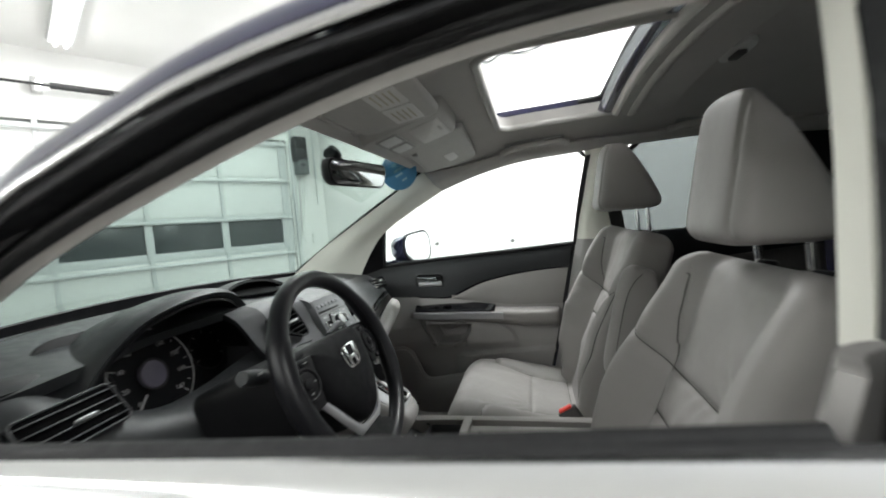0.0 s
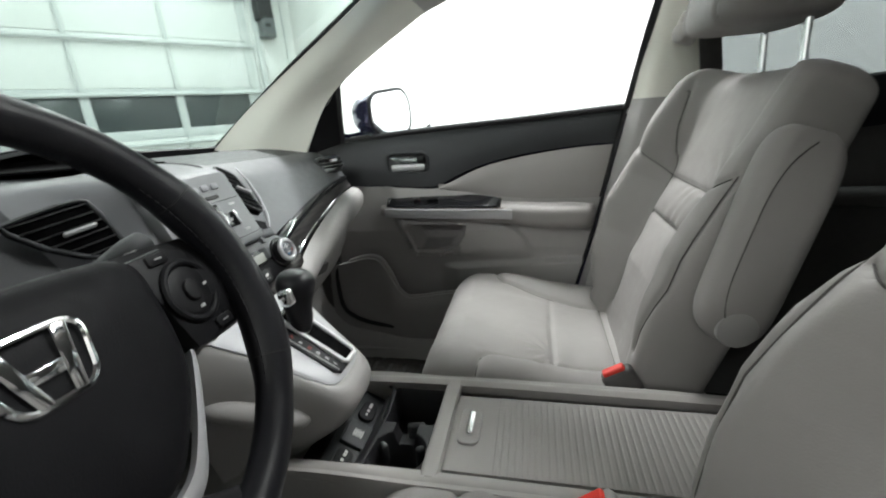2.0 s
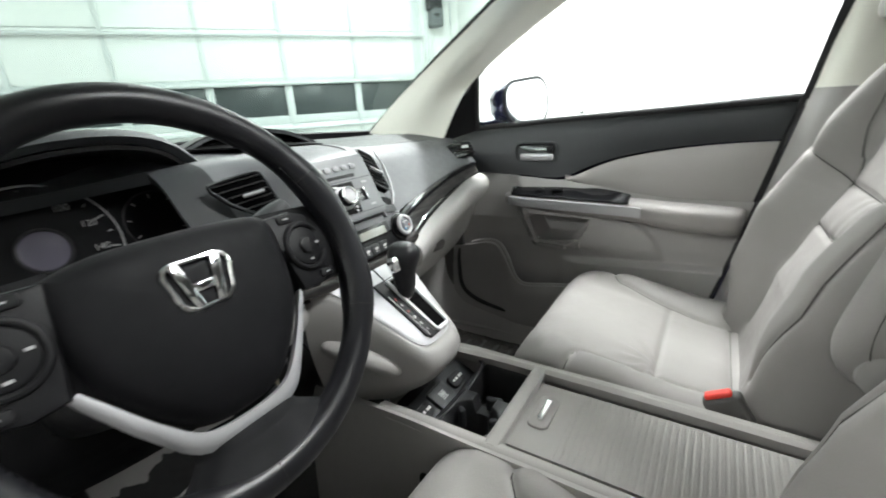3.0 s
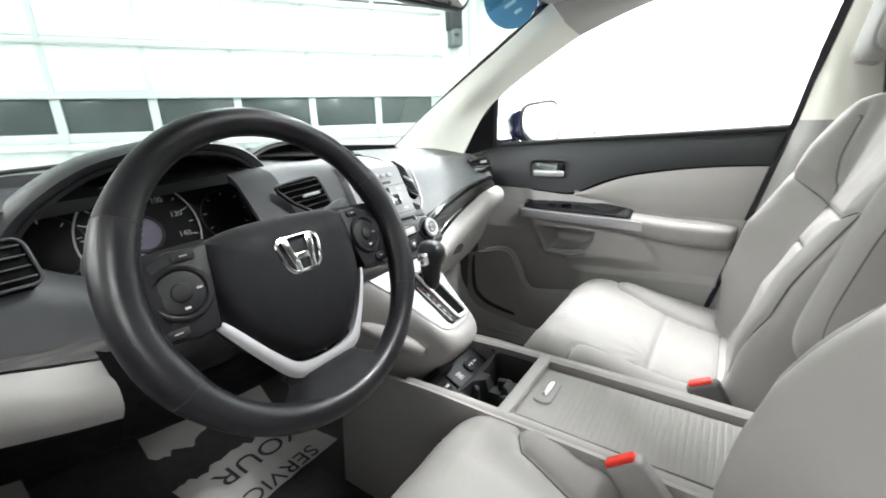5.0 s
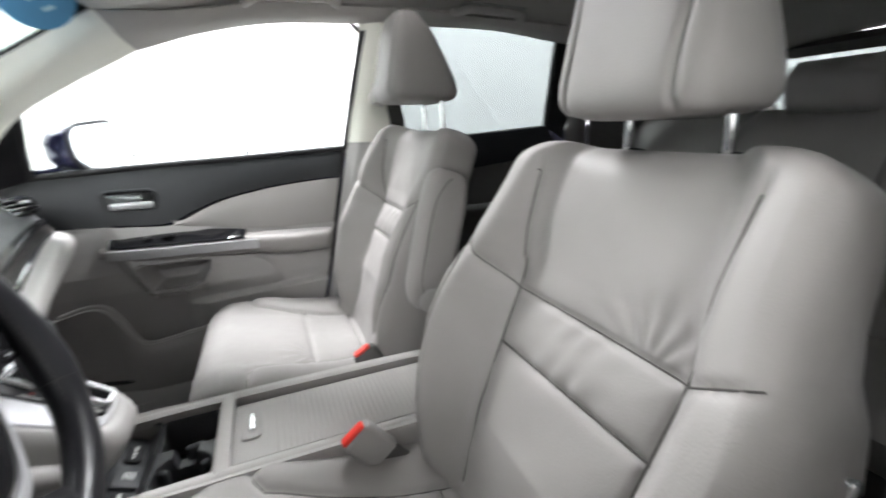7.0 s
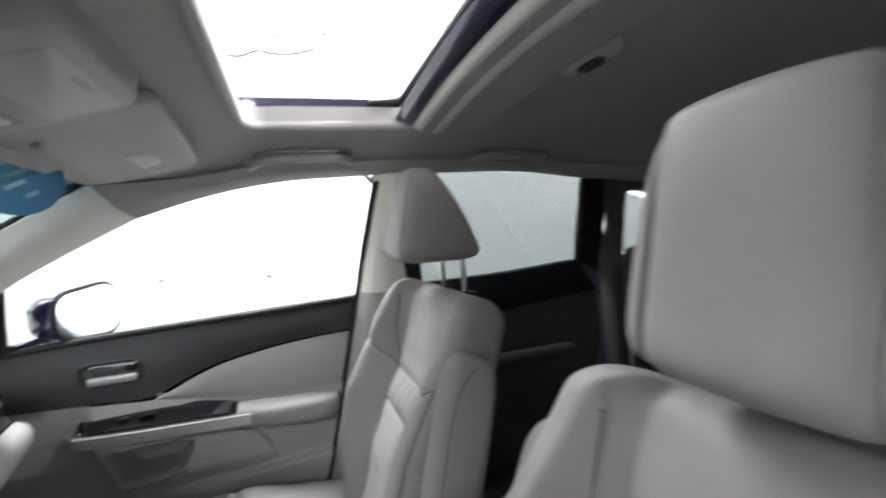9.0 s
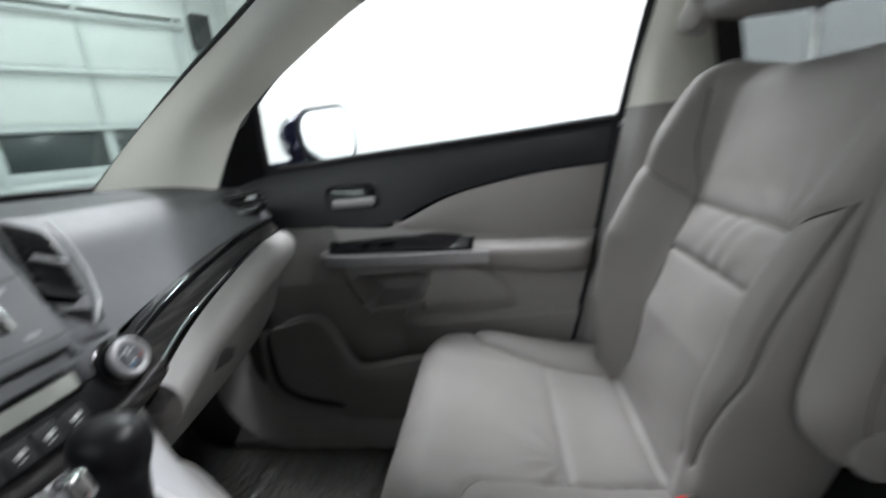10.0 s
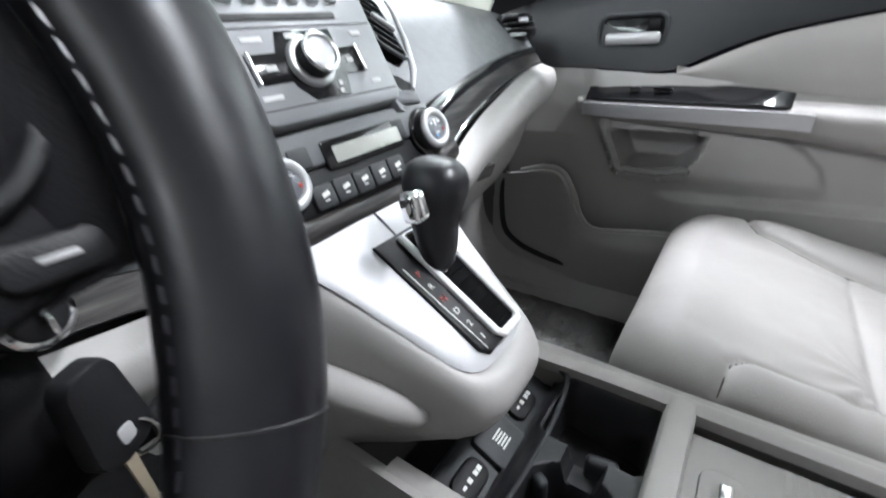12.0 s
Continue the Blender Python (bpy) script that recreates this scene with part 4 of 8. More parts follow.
    # lining darker than the front door's: the rear's shade is in its colour
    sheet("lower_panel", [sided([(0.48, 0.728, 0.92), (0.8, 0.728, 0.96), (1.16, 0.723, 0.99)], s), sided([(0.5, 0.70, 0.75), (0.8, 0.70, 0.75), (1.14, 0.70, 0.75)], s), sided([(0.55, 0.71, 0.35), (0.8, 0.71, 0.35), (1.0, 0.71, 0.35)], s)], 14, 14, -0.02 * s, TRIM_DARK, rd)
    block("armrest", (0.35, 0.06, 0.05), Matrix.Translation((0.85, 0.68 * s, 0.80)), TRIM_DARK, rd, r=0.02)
    block("handle", (0.09, 0.014, 0.02), Matrix.Translation((0.66, 0.715 * s, 0.93)), SILVER, rd, r=0.006)
    bar("frame", sided([(0.46, 0.757, 1.07), (0.478, 0.70, 1.25), (0.497, 0.645, 1.395), (0.54, 0.634, 1.43), (0.80, 0.633, 1.433), (1.068, 0.642, 1.408), (1.09, 0.69, 1.28), (1.108, 0.752, 1.10), (0.8, 0.76, 1.076)], s), 0.011, RUBBER, rd, n=8, closed=True)
    sheet("frame_rear", [sided([(1.07, 0.64, 1.41), (1.095, 0.69, 1.28), (1.11, 0.75, 1.10)], s), sided([(1.15, 0.63, 1.40), (1.19, 0.68, 1.27), (1.20, 0.74, 1.05)], s)], 10, 3, -0.015 * s, BLACK, rd)
    sheet("outer_skin", [sided([(0.42, 0.85, 1.055), (0.8, 0.85, 1.07), (1.16, 0.83, 1.08)], s), sided([(0.42, 0.905, 0.8), (0.8, 0.91, 0.8), (1.16, 0.90, 0.82)], s), sided([(0.42, 0.87, 0.34), (0.8, 0.87, 0.34), (1.05, 0.87, 0.34)], s)], 10, 10, 0.012 * s, PAINT, rd)
    q = thing("trim", (1.4, 0.64 * s, 1.0), "rear quarter trim with a small window, grey darkened for shade", "pillar trim", kind="structure")
    # quarter trim takes the same darkened grey for the shade behind privacy glass
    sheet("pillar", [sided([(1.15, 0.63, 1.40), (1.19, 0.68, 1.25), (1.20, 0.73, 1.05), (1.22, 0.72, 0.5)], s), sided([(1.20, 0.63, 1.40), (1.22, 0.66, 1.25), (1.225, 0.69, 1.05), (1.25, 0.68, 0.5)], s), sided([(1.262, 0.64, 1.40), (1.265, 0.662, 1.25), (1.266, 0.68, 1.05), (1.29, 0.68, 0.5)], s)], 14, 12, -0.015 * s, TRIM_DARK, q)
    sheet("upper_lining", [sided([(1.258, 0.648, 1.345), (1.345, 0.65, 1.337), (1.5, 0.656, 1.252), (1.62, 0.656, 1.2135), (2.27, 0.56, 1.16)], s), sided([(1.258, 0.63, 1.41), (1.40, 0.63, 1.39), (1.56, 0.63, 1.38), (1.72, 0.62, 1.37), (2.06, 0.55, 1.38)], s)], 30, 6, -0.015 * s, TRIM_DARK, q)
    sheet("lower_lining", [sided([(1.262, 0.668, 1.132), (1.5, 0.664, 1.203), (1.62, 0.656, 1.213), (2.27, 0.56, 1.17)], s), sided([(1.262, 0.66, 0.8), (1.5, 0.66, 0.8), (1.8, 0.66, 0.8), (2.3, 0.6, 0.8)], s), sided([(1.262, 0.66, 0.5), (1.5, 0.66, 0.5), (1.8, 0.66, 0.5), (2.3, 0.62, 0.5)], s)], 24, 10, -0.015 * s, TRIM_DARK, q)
    sheet("quarter_pane", [sided([(1.25, 0.668, 1.125), (1.5, 0.666, 1.199), (1.63, 0.658, 1.210)], s), sided([(1.25, 0.649, 1.35), (1.44, 0.656, 1.29), (1.63, 0.658, 1.216)], s)], 12, 4, 0.004, DARK_GLASS, q)
    # outer side of the screen pillar and roof edge: paint, bright strip, thick black seals
    o = thing("trim", (-0.3, 0.7 * s, 1.2), "dark blue roof edge with bright strip and black door seals", "door frame", kind="structure")
    line = [(-0.66, 0.78, 1.06), (-0.53, 0.735, 1.175), (-0.41, 0.712, 1.252), (-0.235, 0.688, 1.345), (-0.08, 0.672, 1.398), (0.09, 0.664, 1.432), (0.30, 0.664, 1.448), (0.55, 0.668, 1.456), (0.80, 0.668, 1.458), (1.10, 0.676, 1.44), (1.5, 0.68, 1.41)]

    def off(d, u):
        return sided([(p[0] - d * 0.35, p[1] + u, p[2] + d) for p in line], s)

    def inward(d, u):
        g = [smooth_step(-0.35, 0.1, p[0]) for p in line]
        return sided([(p[0] - d * 0.35 * k, p[1] + u * k + 0.012 * (1 - k), p[2] + 0.066 + (d - 0.066) * k) for p, k in zip(line, g)], s)

    if s > 0:
        sheet("inner_seal", [sided([(-0.60, 0.722, 1.06), *[(p[0], p[1] + 0.004, p[2] + 0.004) for p in reversed(TOP[2:])], (0.55, 0.638, 1.436), (0.8, 0.637, 1.44), (1.08, 0.645, 1.418), (1.5, 0.645, 1.395)], s), off(0.0, 0.0)], 50, 4, 0.012 * s, RUBBER, o)
        sheet("outer_seal", [off(0.0, 0.0), off(0.012, 0.016), off(0.026, 0.022)], 50, 6, 0.012 * s, BLACK, o)
        sheet("bright_strip", [off(0.026, 0.023), off(0.038, 0.028), off(0.05, 0.026)], 50, 6, 0.008 * s, CHROME, o)
        sheet("roof_edge", [off(0.05, 0.025), off(0.066, 0.018), inward(0.082, -0.01), inward(0.10, -0.05)], 50, 8, 0.01 * s, PAINT, o)
    else:
        # the driver's door frame hangs lower, with two deep rubber lips
        low = [(-0.63, 1.085), (-0.509, 1.154), (-0.413, 1.196), (-0.326, 1.228), (-0.174, 1.278), (-0.045, 1.312), (0.067, 1.334), (0.17, 1.345), (0.3, 1.35), (0.345, 1.343)]
        high = [(-0.6, 1.122), (-0.419, 1.23), (-0.336, 1.264), (-0.261, 1.29), (-0.193, 1.313), (-0.13, 1.328), (-0.073, 1.339), (0.044, 1.356), (0.2, 1.374), (0.45, 1.378)]
        mid = [((a[0] + b[0]) / 2, (a[1] + b[1]) / 2) for a, b in zip(low, high)]

        def at(line, y, up=0.0, back=0.0):
            return [(x + back, y, z + up) for x, z in line]

        sheet("rail_cover", [at(low, -0.694, 0.005), at(low, -0.686, -0.001), at(low, -0.672, 0.000), at(low, -0.62, 0.075)], 50, 10, 0.005, LINER, o, "grey lining at the window's upper edge")
        sheet("inner_seal", [at(low, -0.70), at(low, -0.716, 0.004), at(mid, -0.718, -0.006), at(mid, -0.709, 0.0)], 50, 10, -0.01, RUBBER, o, "thick black door seal")
        sheet("outer_seal", [at(mid, -0.709, 0.001), at(mid, -0.738, 0.004), at(high, -0.747, -0.012), at(high, -0.745)], 50, 10, -0.01, BLACK, o, "black frame of the driver's window")
        sheet("bright_strip", [at(high, -0.745, 0.001), at(high, -0.754, 0.003), at(high, -0.752, 0.011), at(high, -0.742, 0.021)], 50, 8, -0.008, STEEL, o, "bright strip along the window frame")
        sheet("roof_edge", [at(high, -0.742, 0.022), at(high, -0.738, 0.031), at(high, -0.722, 0.052, -0.01), at(high, -0.66, 0.085, -0.02), at(high, -0.60, 0.105, -0.03)], 50, 10, -0.01, PAINT, o, "dark blue roof edge")
        sheet("pillar_cover", [[(0.372, -0.705, 1.40), (0.378, -0.705, 1.33), (0.384, -0.705, 1.23), (0.384, -0.705, 1.06), (0.36, -0.705, 0.9)], [(0.36, -0.74, 1.40), (0.362, -0.76, 1.33), (0.365, -0.775, 1.23), (0.36, -0.80, 1.06), (0.34, -0.80, 0.9)], [(0.60, -0.74, 1.42), (0.60, -0.76, 1.33), (0.60, -0.775, 1.23), (0.58, -0.805, 1.05), (0.55, -0.805, 0.9)]], 20, 6, 0.008, RUBBER, o, "black outer pillar cover")

# windscreen, header and tailgate glass
ws_l, ws_r = sided(SCREEN_EDGE, -1), SCREEN_EDGE
cols = []
for k in range(7):
    u = k / 6
    y = 1 - (2 * u - 1) ** 2
    cols.append([(a[0] * (1 - u) + b[0] * u - 0.15 * y * (1 - 0.85 * i / 4), a[1] * (1 - u) + b[1] * u, a[2] + 0.02 * y) for i, (a, b) in enumerate(zip(ws_l, ws_r))])
w = sheet("window_4", cols, 20, 30, 0.005, WS_GLASS)
w.visible_shadow = False
base = [c[0] for c in cols]
fb = sheet("trim", [[(x + 0.008, y, z + 0.005) for x, y, z in base], [(x + 0.004, y, z + 0.002) for x, y, z in base], [(x - 0.02, y, 0.96) for x, y, z in base]], 30, 4, -0.006, BLACK)
tagged(fb, "black band along the foot of the windscreen", "windscreen trim", kind="structure")
tagged(w, "green-tinted curved windscreen", "windscreen", kind="structure")
hd = sheet("trim", [[(-0.295 - 0.015 * (1 - (y / 0.54) ** 2), y, 1.388 + 0.010 * (1 - (y / 0.54) ** 2)) for y in np.linspace(-0.55, 0.55, 9)], [(-0.27 - 0.015 * (1 - (y / 0.54) ** 2), y, 1.402 + 0.012 * (1 - (y / 0.54) ** 2)) for y in np.linspace(-0.56, 0.56, 9)]], 20, 3, -0.02, LINER)
tagged(hd, "grey header trim above the windscreen", "header trim", kind="structure")
tw = sheet("window_5", [[(2.08, y, 1.385) for y in (-0.5, 0, 0.5)], [(2.3, y, 1.06) for y in (-0.56, 0, 0.56)]], 8, 6, 0.004, DARK_GLASS)
tagged(tw, "dark tailgate window", "car window", kind="structure")
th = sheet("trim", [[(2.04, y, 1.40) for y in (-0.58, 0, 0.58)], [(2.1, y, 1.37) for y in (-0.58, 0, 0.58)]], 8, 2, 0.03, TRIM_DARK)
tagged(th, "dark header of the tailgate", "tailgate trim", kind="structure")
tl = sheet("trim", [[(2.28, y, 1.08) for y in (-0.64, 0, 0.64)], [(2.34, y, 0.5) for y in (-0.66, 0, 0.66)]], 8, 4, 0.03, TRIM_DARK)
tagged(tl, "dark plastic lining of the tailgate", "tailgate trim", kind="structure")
fw = sheet("trim", [[(-1.16, y, 1.0) for y in (-0.72, 0, 0.72)], [(-1.13, y, 0.6) for y in (-0.72, 0, 0.72)]], 4, 4, 0.03, BLACK)
tagged(fw, "black bulkhead under the windscreen", "bulkhead", kind="structure")
for s in (-1, 1):
    # footwell and sill shade is put into the darker plastic
    k = sheet("trim", [[(-0.60, 0.71 * s, 0.86), (-0.9, 0.71 * s, 0.86), (-1.15, 0.71 * s, 0.9)], [(-0.60, 0.70 * s, 0.55), (-0.9, 0.68 * s, 0.55), (-1.15, 0.68 * s, 0.6)], [(-0.62, 0.70 * s, 0.27), (-0.9, 0.68 * s, 0.27), (-1.15, 0.68 * s, 0.27)]], 8, 8, 0.02 * s, TRIM_DARK)
    tagged(k, "kick panel in the footwell, its grey darkened for shade", "kick panel", kind="structure")
    k = sheet("trim", [[(0.3, 0.58 * s, 0.27), (0.7, 0.58 * s, 0.27), (1.3, 0.58 * s, 0.28)], [(0.3, 0.66 * s, 0.36), (0.7, 0.66 * s, 0.37), (1.3, 0.66 * s, 0.5)], [(0.3, 0.80 * s, 0.42), (0.7, 0.80 * s, 0.42), (1.3, 0.80 * s, 0.6)]], 10, 6, -0.03 * s, TRIM_DARK)
    tagged(k, "sill cover at the rear door, its grey darkened for shade", "sill cover", kind="structure")
    k = sheet("trim", [[(-0.72, 0.60 * s, 0.33), (-0.3, 0.62 * s, 0.335), (0.3, 0.63 * s, 0.34)], [(-0.72, 0.65 * s, 0.35), (-0.3, 0.665 * s, 0.355), (0.3, 0.67 * s, 0.36)], [(-0.72, 0.72 * s, 0.34), (-0.3, 0.73 * s, 0.345), (0.3, 0.73 * s, 0.35)], ], 10, 6, -0.05 * s, TRIM_GREY)
    tagged(k, "grey door sill cover", "sill cover", kind="structure")

# ---- dashboard ----
da = thing("dashboard", (-0.7, 0, 0.62), "dark grey dashboard with wood-look strip and pale lower pad", "dashboard")
# stations across the car: y, then (x, z) from the windscreen down to the knee edge
TOPS = {
    -0.71: [(-0.97, 1.0), (-0.86, 1.005), (-0.72, 1.0), (-0.61, 0.985)],
    -0.55: [(-1.06, 1.0), (-0.90, 1.022), (-0.74, 1.028), (-0.60, 1.0)],
    -0.38: [(-1.10, 1.0), (-0.92, 1.028), (-0.78, 1.034), (-0.66, 1.0)],
    -0.20: [(-1.12, 1.0), (-0.92, 1.026), (-0.72, 1.035), (-0.58, 1.02)],
    0.0: [(-1.13, 1.0), (-0.92, 1.02), (-0.70, 1.03), (-0.56, 1.015)],
    0.20: [(-1.12, 1.0), (-0.92, 1.016), (-0.72, 1.022), (-0.56, 1.005)],
    0.40: [(-1.09, 1.0), (-0.9, 1.01), (-0.72, 1.014), (-0.58, 0.998)],
    0.55: [(-1.05, 1.0), (-0.88, 1.006), (-0.74, 1.008), (-0.61, 0.99)],
    0.71: [(-0.97, 1.0), (-0.86, 1.0), (-0.75, 0.995), (-0.64, 0.978)],
}
sheet("top_pad", [[(x, y, z) for x, z in TOPS[y]] for y in sorted(TOPS)], 24, 60, -0.02, DASH, da)
FACE = {
    0.10: [(-0.56, 1.012), (-0.520, 0.985), (-0.47, 0.92), (-0.430, 0.868)],
    0.20: [(-0.56, 1.005), (-0.515, 0.975), (-0.475, 0.92), (-0.445, 0.885)],
    0.35: [(-0.575, 1.0), (-0.528, 0.970), (-0.495, 0.925), (-0.470, 0.900)],
    0.50: [(-0.60, 0.993), (-0.55, 0.965), (-0.518, 0.925), (-0.497, 0.905)],
    0.62: [(-0.62, 0.985), (-0.575, 0.96), (-0.54, 0.925), (-0.52, 0.905)],
    0.71: [(-0.64, 0.978), (-0.60, 0.955), (-0.57, 0.925), (-0.55, 0.90)],
}
sheet("passenger_face", [[(x, y, z) for x, z in FACE[y]] for y in sorted(FACE)], 16, 36, -0.015, DASH_FACE, da)
STRIP = {0.115: (-0.416, 0.858, -0.392, 0.815), 0.20: (-0.430, 0.880, -0.410, 0.845), 0.35: (-0.457, 0.898, -0.438, 0.868), 0.50: (-0.487, 0.905, -0.468, 0.880), 0.63: (-0.515, 0.905, -0.492, 0.880)}
sheet("black_lip", [[(a - 0.012, y, b + 0.006), (a + 0.004, y, b + 0.006), (a + 0.008, y, b - 0.002)] for y, (a, b, c, e) in STRIP.items()], 6, 30, -0.01, GLOSS_BLACK, da)
sheet("wood_strip", [[(a, y, b), ((a + c) / 2 - 0.002, y, (b + e) / 2), (c - 0.006, y, e)] for y, (a, b, c, e) in STRIP.items()], 6, 30, -0.01, WOOD, da, "dark wood-look trim strip")
bar("chrome_line", [(c - 0.003, y, e) for y, (a, b, c, e) in STRIP.items()], 0.003, CHROME, da, n=8, smooth=30)
PAD = {
    0.12: [(-0.392, 0.812), (-0.372, 0.802), (-0.368, 0.783), (-0.382, 0.760), (-0.42, 0.750)],
    0.22: [(-0.412, 0.842), (-0.388, 0.833), (-0.382, 0.812), (-0.396, 0.785), (-0.435, 0.772)],
    0.36: [(-0.438, 0.866), (-0.411, 0.858), (-0.403, 0.835), (-0.415, 0.806), (-0.45, 0.79)],
    0.50: [(-0.467, 0.878), (-0.438, 0.869), (-0.429, 0.845), (-0.440, 0.815), (-0.47, 0.80)],
    0.62: [(-0.492, 0.878), (-0.466, 0.869), (-0.458, 0.848), (-0.468, 0.822), (-0.50, 0.806)],
    0.665: [(-0.515, 0.87), (-0.503, 0.862), (-0.499, 0.846), (-0.508, 0.826), (-0.53, 0.812)],
}
sheet("lower_pad", [[(x, y, z) for x, z in PAD[y]] for y in sorted(PAD)], 18, 36, -0.02, TRIM_GREY, da, "pale grey padded lower roll")
GLOVE = {
    0.13: [(-0.410, 0.755), (-0.445, 0.70), (-0.50, 0.64), (-0.62, 0.60)],
    0.30: [(-0.430, 0.780), (-0.463, 0.715), (-0.515, 0.645), (-0.64, 0.60)],
    0.50: [(-0.460, 0.800), (-0.490, 0.735), (-0.54, 0.655), (-0.66, 0.61)],
    0.66: [(-0.518, 0.810), (-0.540, 0.75), (-0.58, 0.665), (-0.68, 0.62)],
}
sheet("glovebox", [[(x, y, z) for x, z in GLOVE[y]] for y in sorted(GLOVE)], 14, 24, -0.02, TRIM_GREY, da, "closed grey glovebox lid")
plate("glovebox_latch", rounded_rect(0.085, 0.028, 0.008, 4), facing((-0.443, 0.27, 0.745), (0.9, -0.15, -0.40)), 0.006, TRIM_DARK, da, "", 0.002)

# end vents by the doors
for s, x0 in ((1, -0.525),):
    m = facing((-0.536, 0.597, 0.954), (0.86, -0.25, 0.45))
    plate("end_vent_bezel", rounded_rect(0.10, 0.05, 0.016, 5), m, 0.02, GLOSS_BLACK, da, "", 0.003)
    for k in (-0.012, 0.0, 0.012):
        block("end_vent_slat", (0.08, 0.003, 0.012), m @ Matrix.Translation((0, k, 0.004)), BLACK, da, r=0.001)
    block("end_vent_tab", (0.026, 0.009, 0.008), m @ Matrix.Translation((0.004, 0.003, 0.012)), SILVER, da, r=0.003)


SILVER_EDGE = material("slat_edge", (0.045, 0.045, 0.048), 0.35, mottle=0.05)


def vent(m, w, h, n, name="vent", tab=0.0, slat=None):
    """A louvred outlet: dark well, slats, bright tab."""
    out = rounded_rect(w, h, 0.012, 4)
    well = plate(name + "_well", out, m @ Matrix.Translation((0, 0, -0.001)), 0.01, VOID, da, "", 0.001)
    bar(name + "_bezel", [m @ Vector((x, y, 0.001)) for x, y in out], 0.0022, DASH, well, n=8, closed=True)
    for k in range(n):
        y = h * (0.5 - (k + 0.7) / (n + 0.4))
        block(name + "_slat", (w - 0.010, 0.0020, 0.0045), m @ Matrix.Translation((0, y, 0.0025)) @ pose(0, 0, 0, 25, 0, 0), slat or DASH, well, r=0.001)
    block(name + "_tab", (0.034, 0.0055, 0.006), m @ Matrix.Translation((tab, -h * 0.06, 0.006)), SILVER, well, r=0.003)


# middle vents stand to both sides of the radio
sheet("stack_side_panel", [[(-0.580, -0.262, 1.016), (-0.545, -0.262, 0.995), (-0.50, -0.255, 0.93), (-0.465, -0.23, 0.87)], [(-0.568, -0.205, 1.023), (-0.526, -0.202, 1.006), (-0.483, -0.195, 0.935), (-0.443, -0.182, 0.872)]], 14, 6, -0.015, DASH, da, "charcoal side of the centre stack")
sheet("driver_stack_panel", [[(-0.568, -0.205, 1.023), (-0.526, -0.202, 1.006), (-0.483, -0.195, 0.935), (-0.443, -0.182, 0.872)], [(-0.56, -0.16, 1.026), (-0.515, -0.155, 1.012), (-0.475, -0.15, 0.94), (-0.43, -0.15, 0.875)], [(-0.55, -0.09, 1.026), (-0.475, -0.088, 1.012), (-0.445, -0.09, 0.95), (-0.405, -0.10, 0.885)]], 14, 12, -0.015, DASH_FACE, da)
sheet("passenger_stack_panel", [[(-0.55, 0.05, 1.026), (-0.475, 0.048, 1.012), (-0.445, 0.05, 0.95), (-0.405, 0.06, 0.885)], [(-0.56, 0.09, 1.02), (-0.50, 0.085, 1.004), (-0.465, 0.09, 0.94), (-0.415, 0.09, 0.875)], [(-0.56, 0.14, 1.01), (-0.52, 0.13, 0.985), (-0.475, 0.125, 0.93), (-0.43, 0.12, 0.868)]], 14, 12, -0.015, DASH_FACE, da)
# the driver's middle vent is a wedge with a pointed end
VM = facing((-0.474, -0.184, 0.974), (0.84, -0.28, 0.42))
wedge = [(-0.045, 0.0195), (-0.020, 0.0255), (0.006, 0.0305), (0.026, 0.0325), (0.034, 0.030), (0.041, 0.010), (0.047, -0.015), (0.050, -0.035), (0.046, -0.043), (0.034, -0.044), (0.008, -0.033), (-0.020, -0.014), (-0.042, 0.010)]
well = plate("left_vent_well", wedge, VM @ Matrix.Translation((0, 0, -0.001)), 0.01, VOID, da, "black louvred outlet", 0.001)
bar("left_vent_bezel", [VM @ Vector((x, y, 0.001)) for x, y in wedge], 0.0024, DASH, well, n=8, closed=True)
for k in range(6):
    # ends of each slat on the wedge's outline
    cut, c0 = [], 0.022 - 0.0115 * k
    for (xa, ya), (xb, yb) in zip(wedge, wedge[1:] + wedge[:1]):
        fa, fb = ya - 0.15 * xa - c0, yb - 0.15 * xb - c0
        if fa * fb < 0:
            cut.append(xa + (xb - xa) * fa / (fa - fb))
    xa, xb = min(cut) + 0.002, max(cut) - 0.002
    block("left_vent_slat", (xb - xa, 0.0020, 0.0045), VM @ Matrix.Translation(((xa + xb) / 2, c0 + 0.15 * (xa + xb) / 2, 0.0025)) @ pose(0, 0, 0, 25, 0, 8.5), BLACK, well, r=0.001)
block("left_vent_tab", (0.034, 0.0055, 0.006), VM @ Matrix.Translation((0.014, -0.003, 0.006)) @ pose(0, 0, 0, 0, 0, 8.5), SILVER, well, "silver vent tab", r=0.003)
vent(facing((-0.470, 0.107, 0.968), (0.66, 0.28, 0.70), (-0.102, 0.055, 0.067)), 0.046, 0.118, 7, "right_vent", 0.004)
bar("right_vent_edge", [(-0.500, 0.150, 1.000), (-0.478, 0.146, 0.978), (-0.452, 0.134, 0.945), (-0.430, 0.116, 0.917), (-0.415, 0.095, 0.90)], [0.001, 0.0025, 0.0035, 0.004, 0.002], SILVER, da, n=8)

sheet("radio_hood_panel", [[(x, y, z + 0.003 * (1 - ((y + 0.02) / 0.08) ** 2)) for y in (-0.100, -0.06, -0.02, 0.02, 0.062)] for x, z in ((-0.575, 1.023), (-0.53, 1.021), (-0.485, 1.014), (-0.457, 1.004), (-0.450, 0.990))], 12, 14, 0.012, DASH_FACE, da)

# radio
RAD = facing((-0.430, -0.022, 0.948), (0.90, 0.0, 0.44))
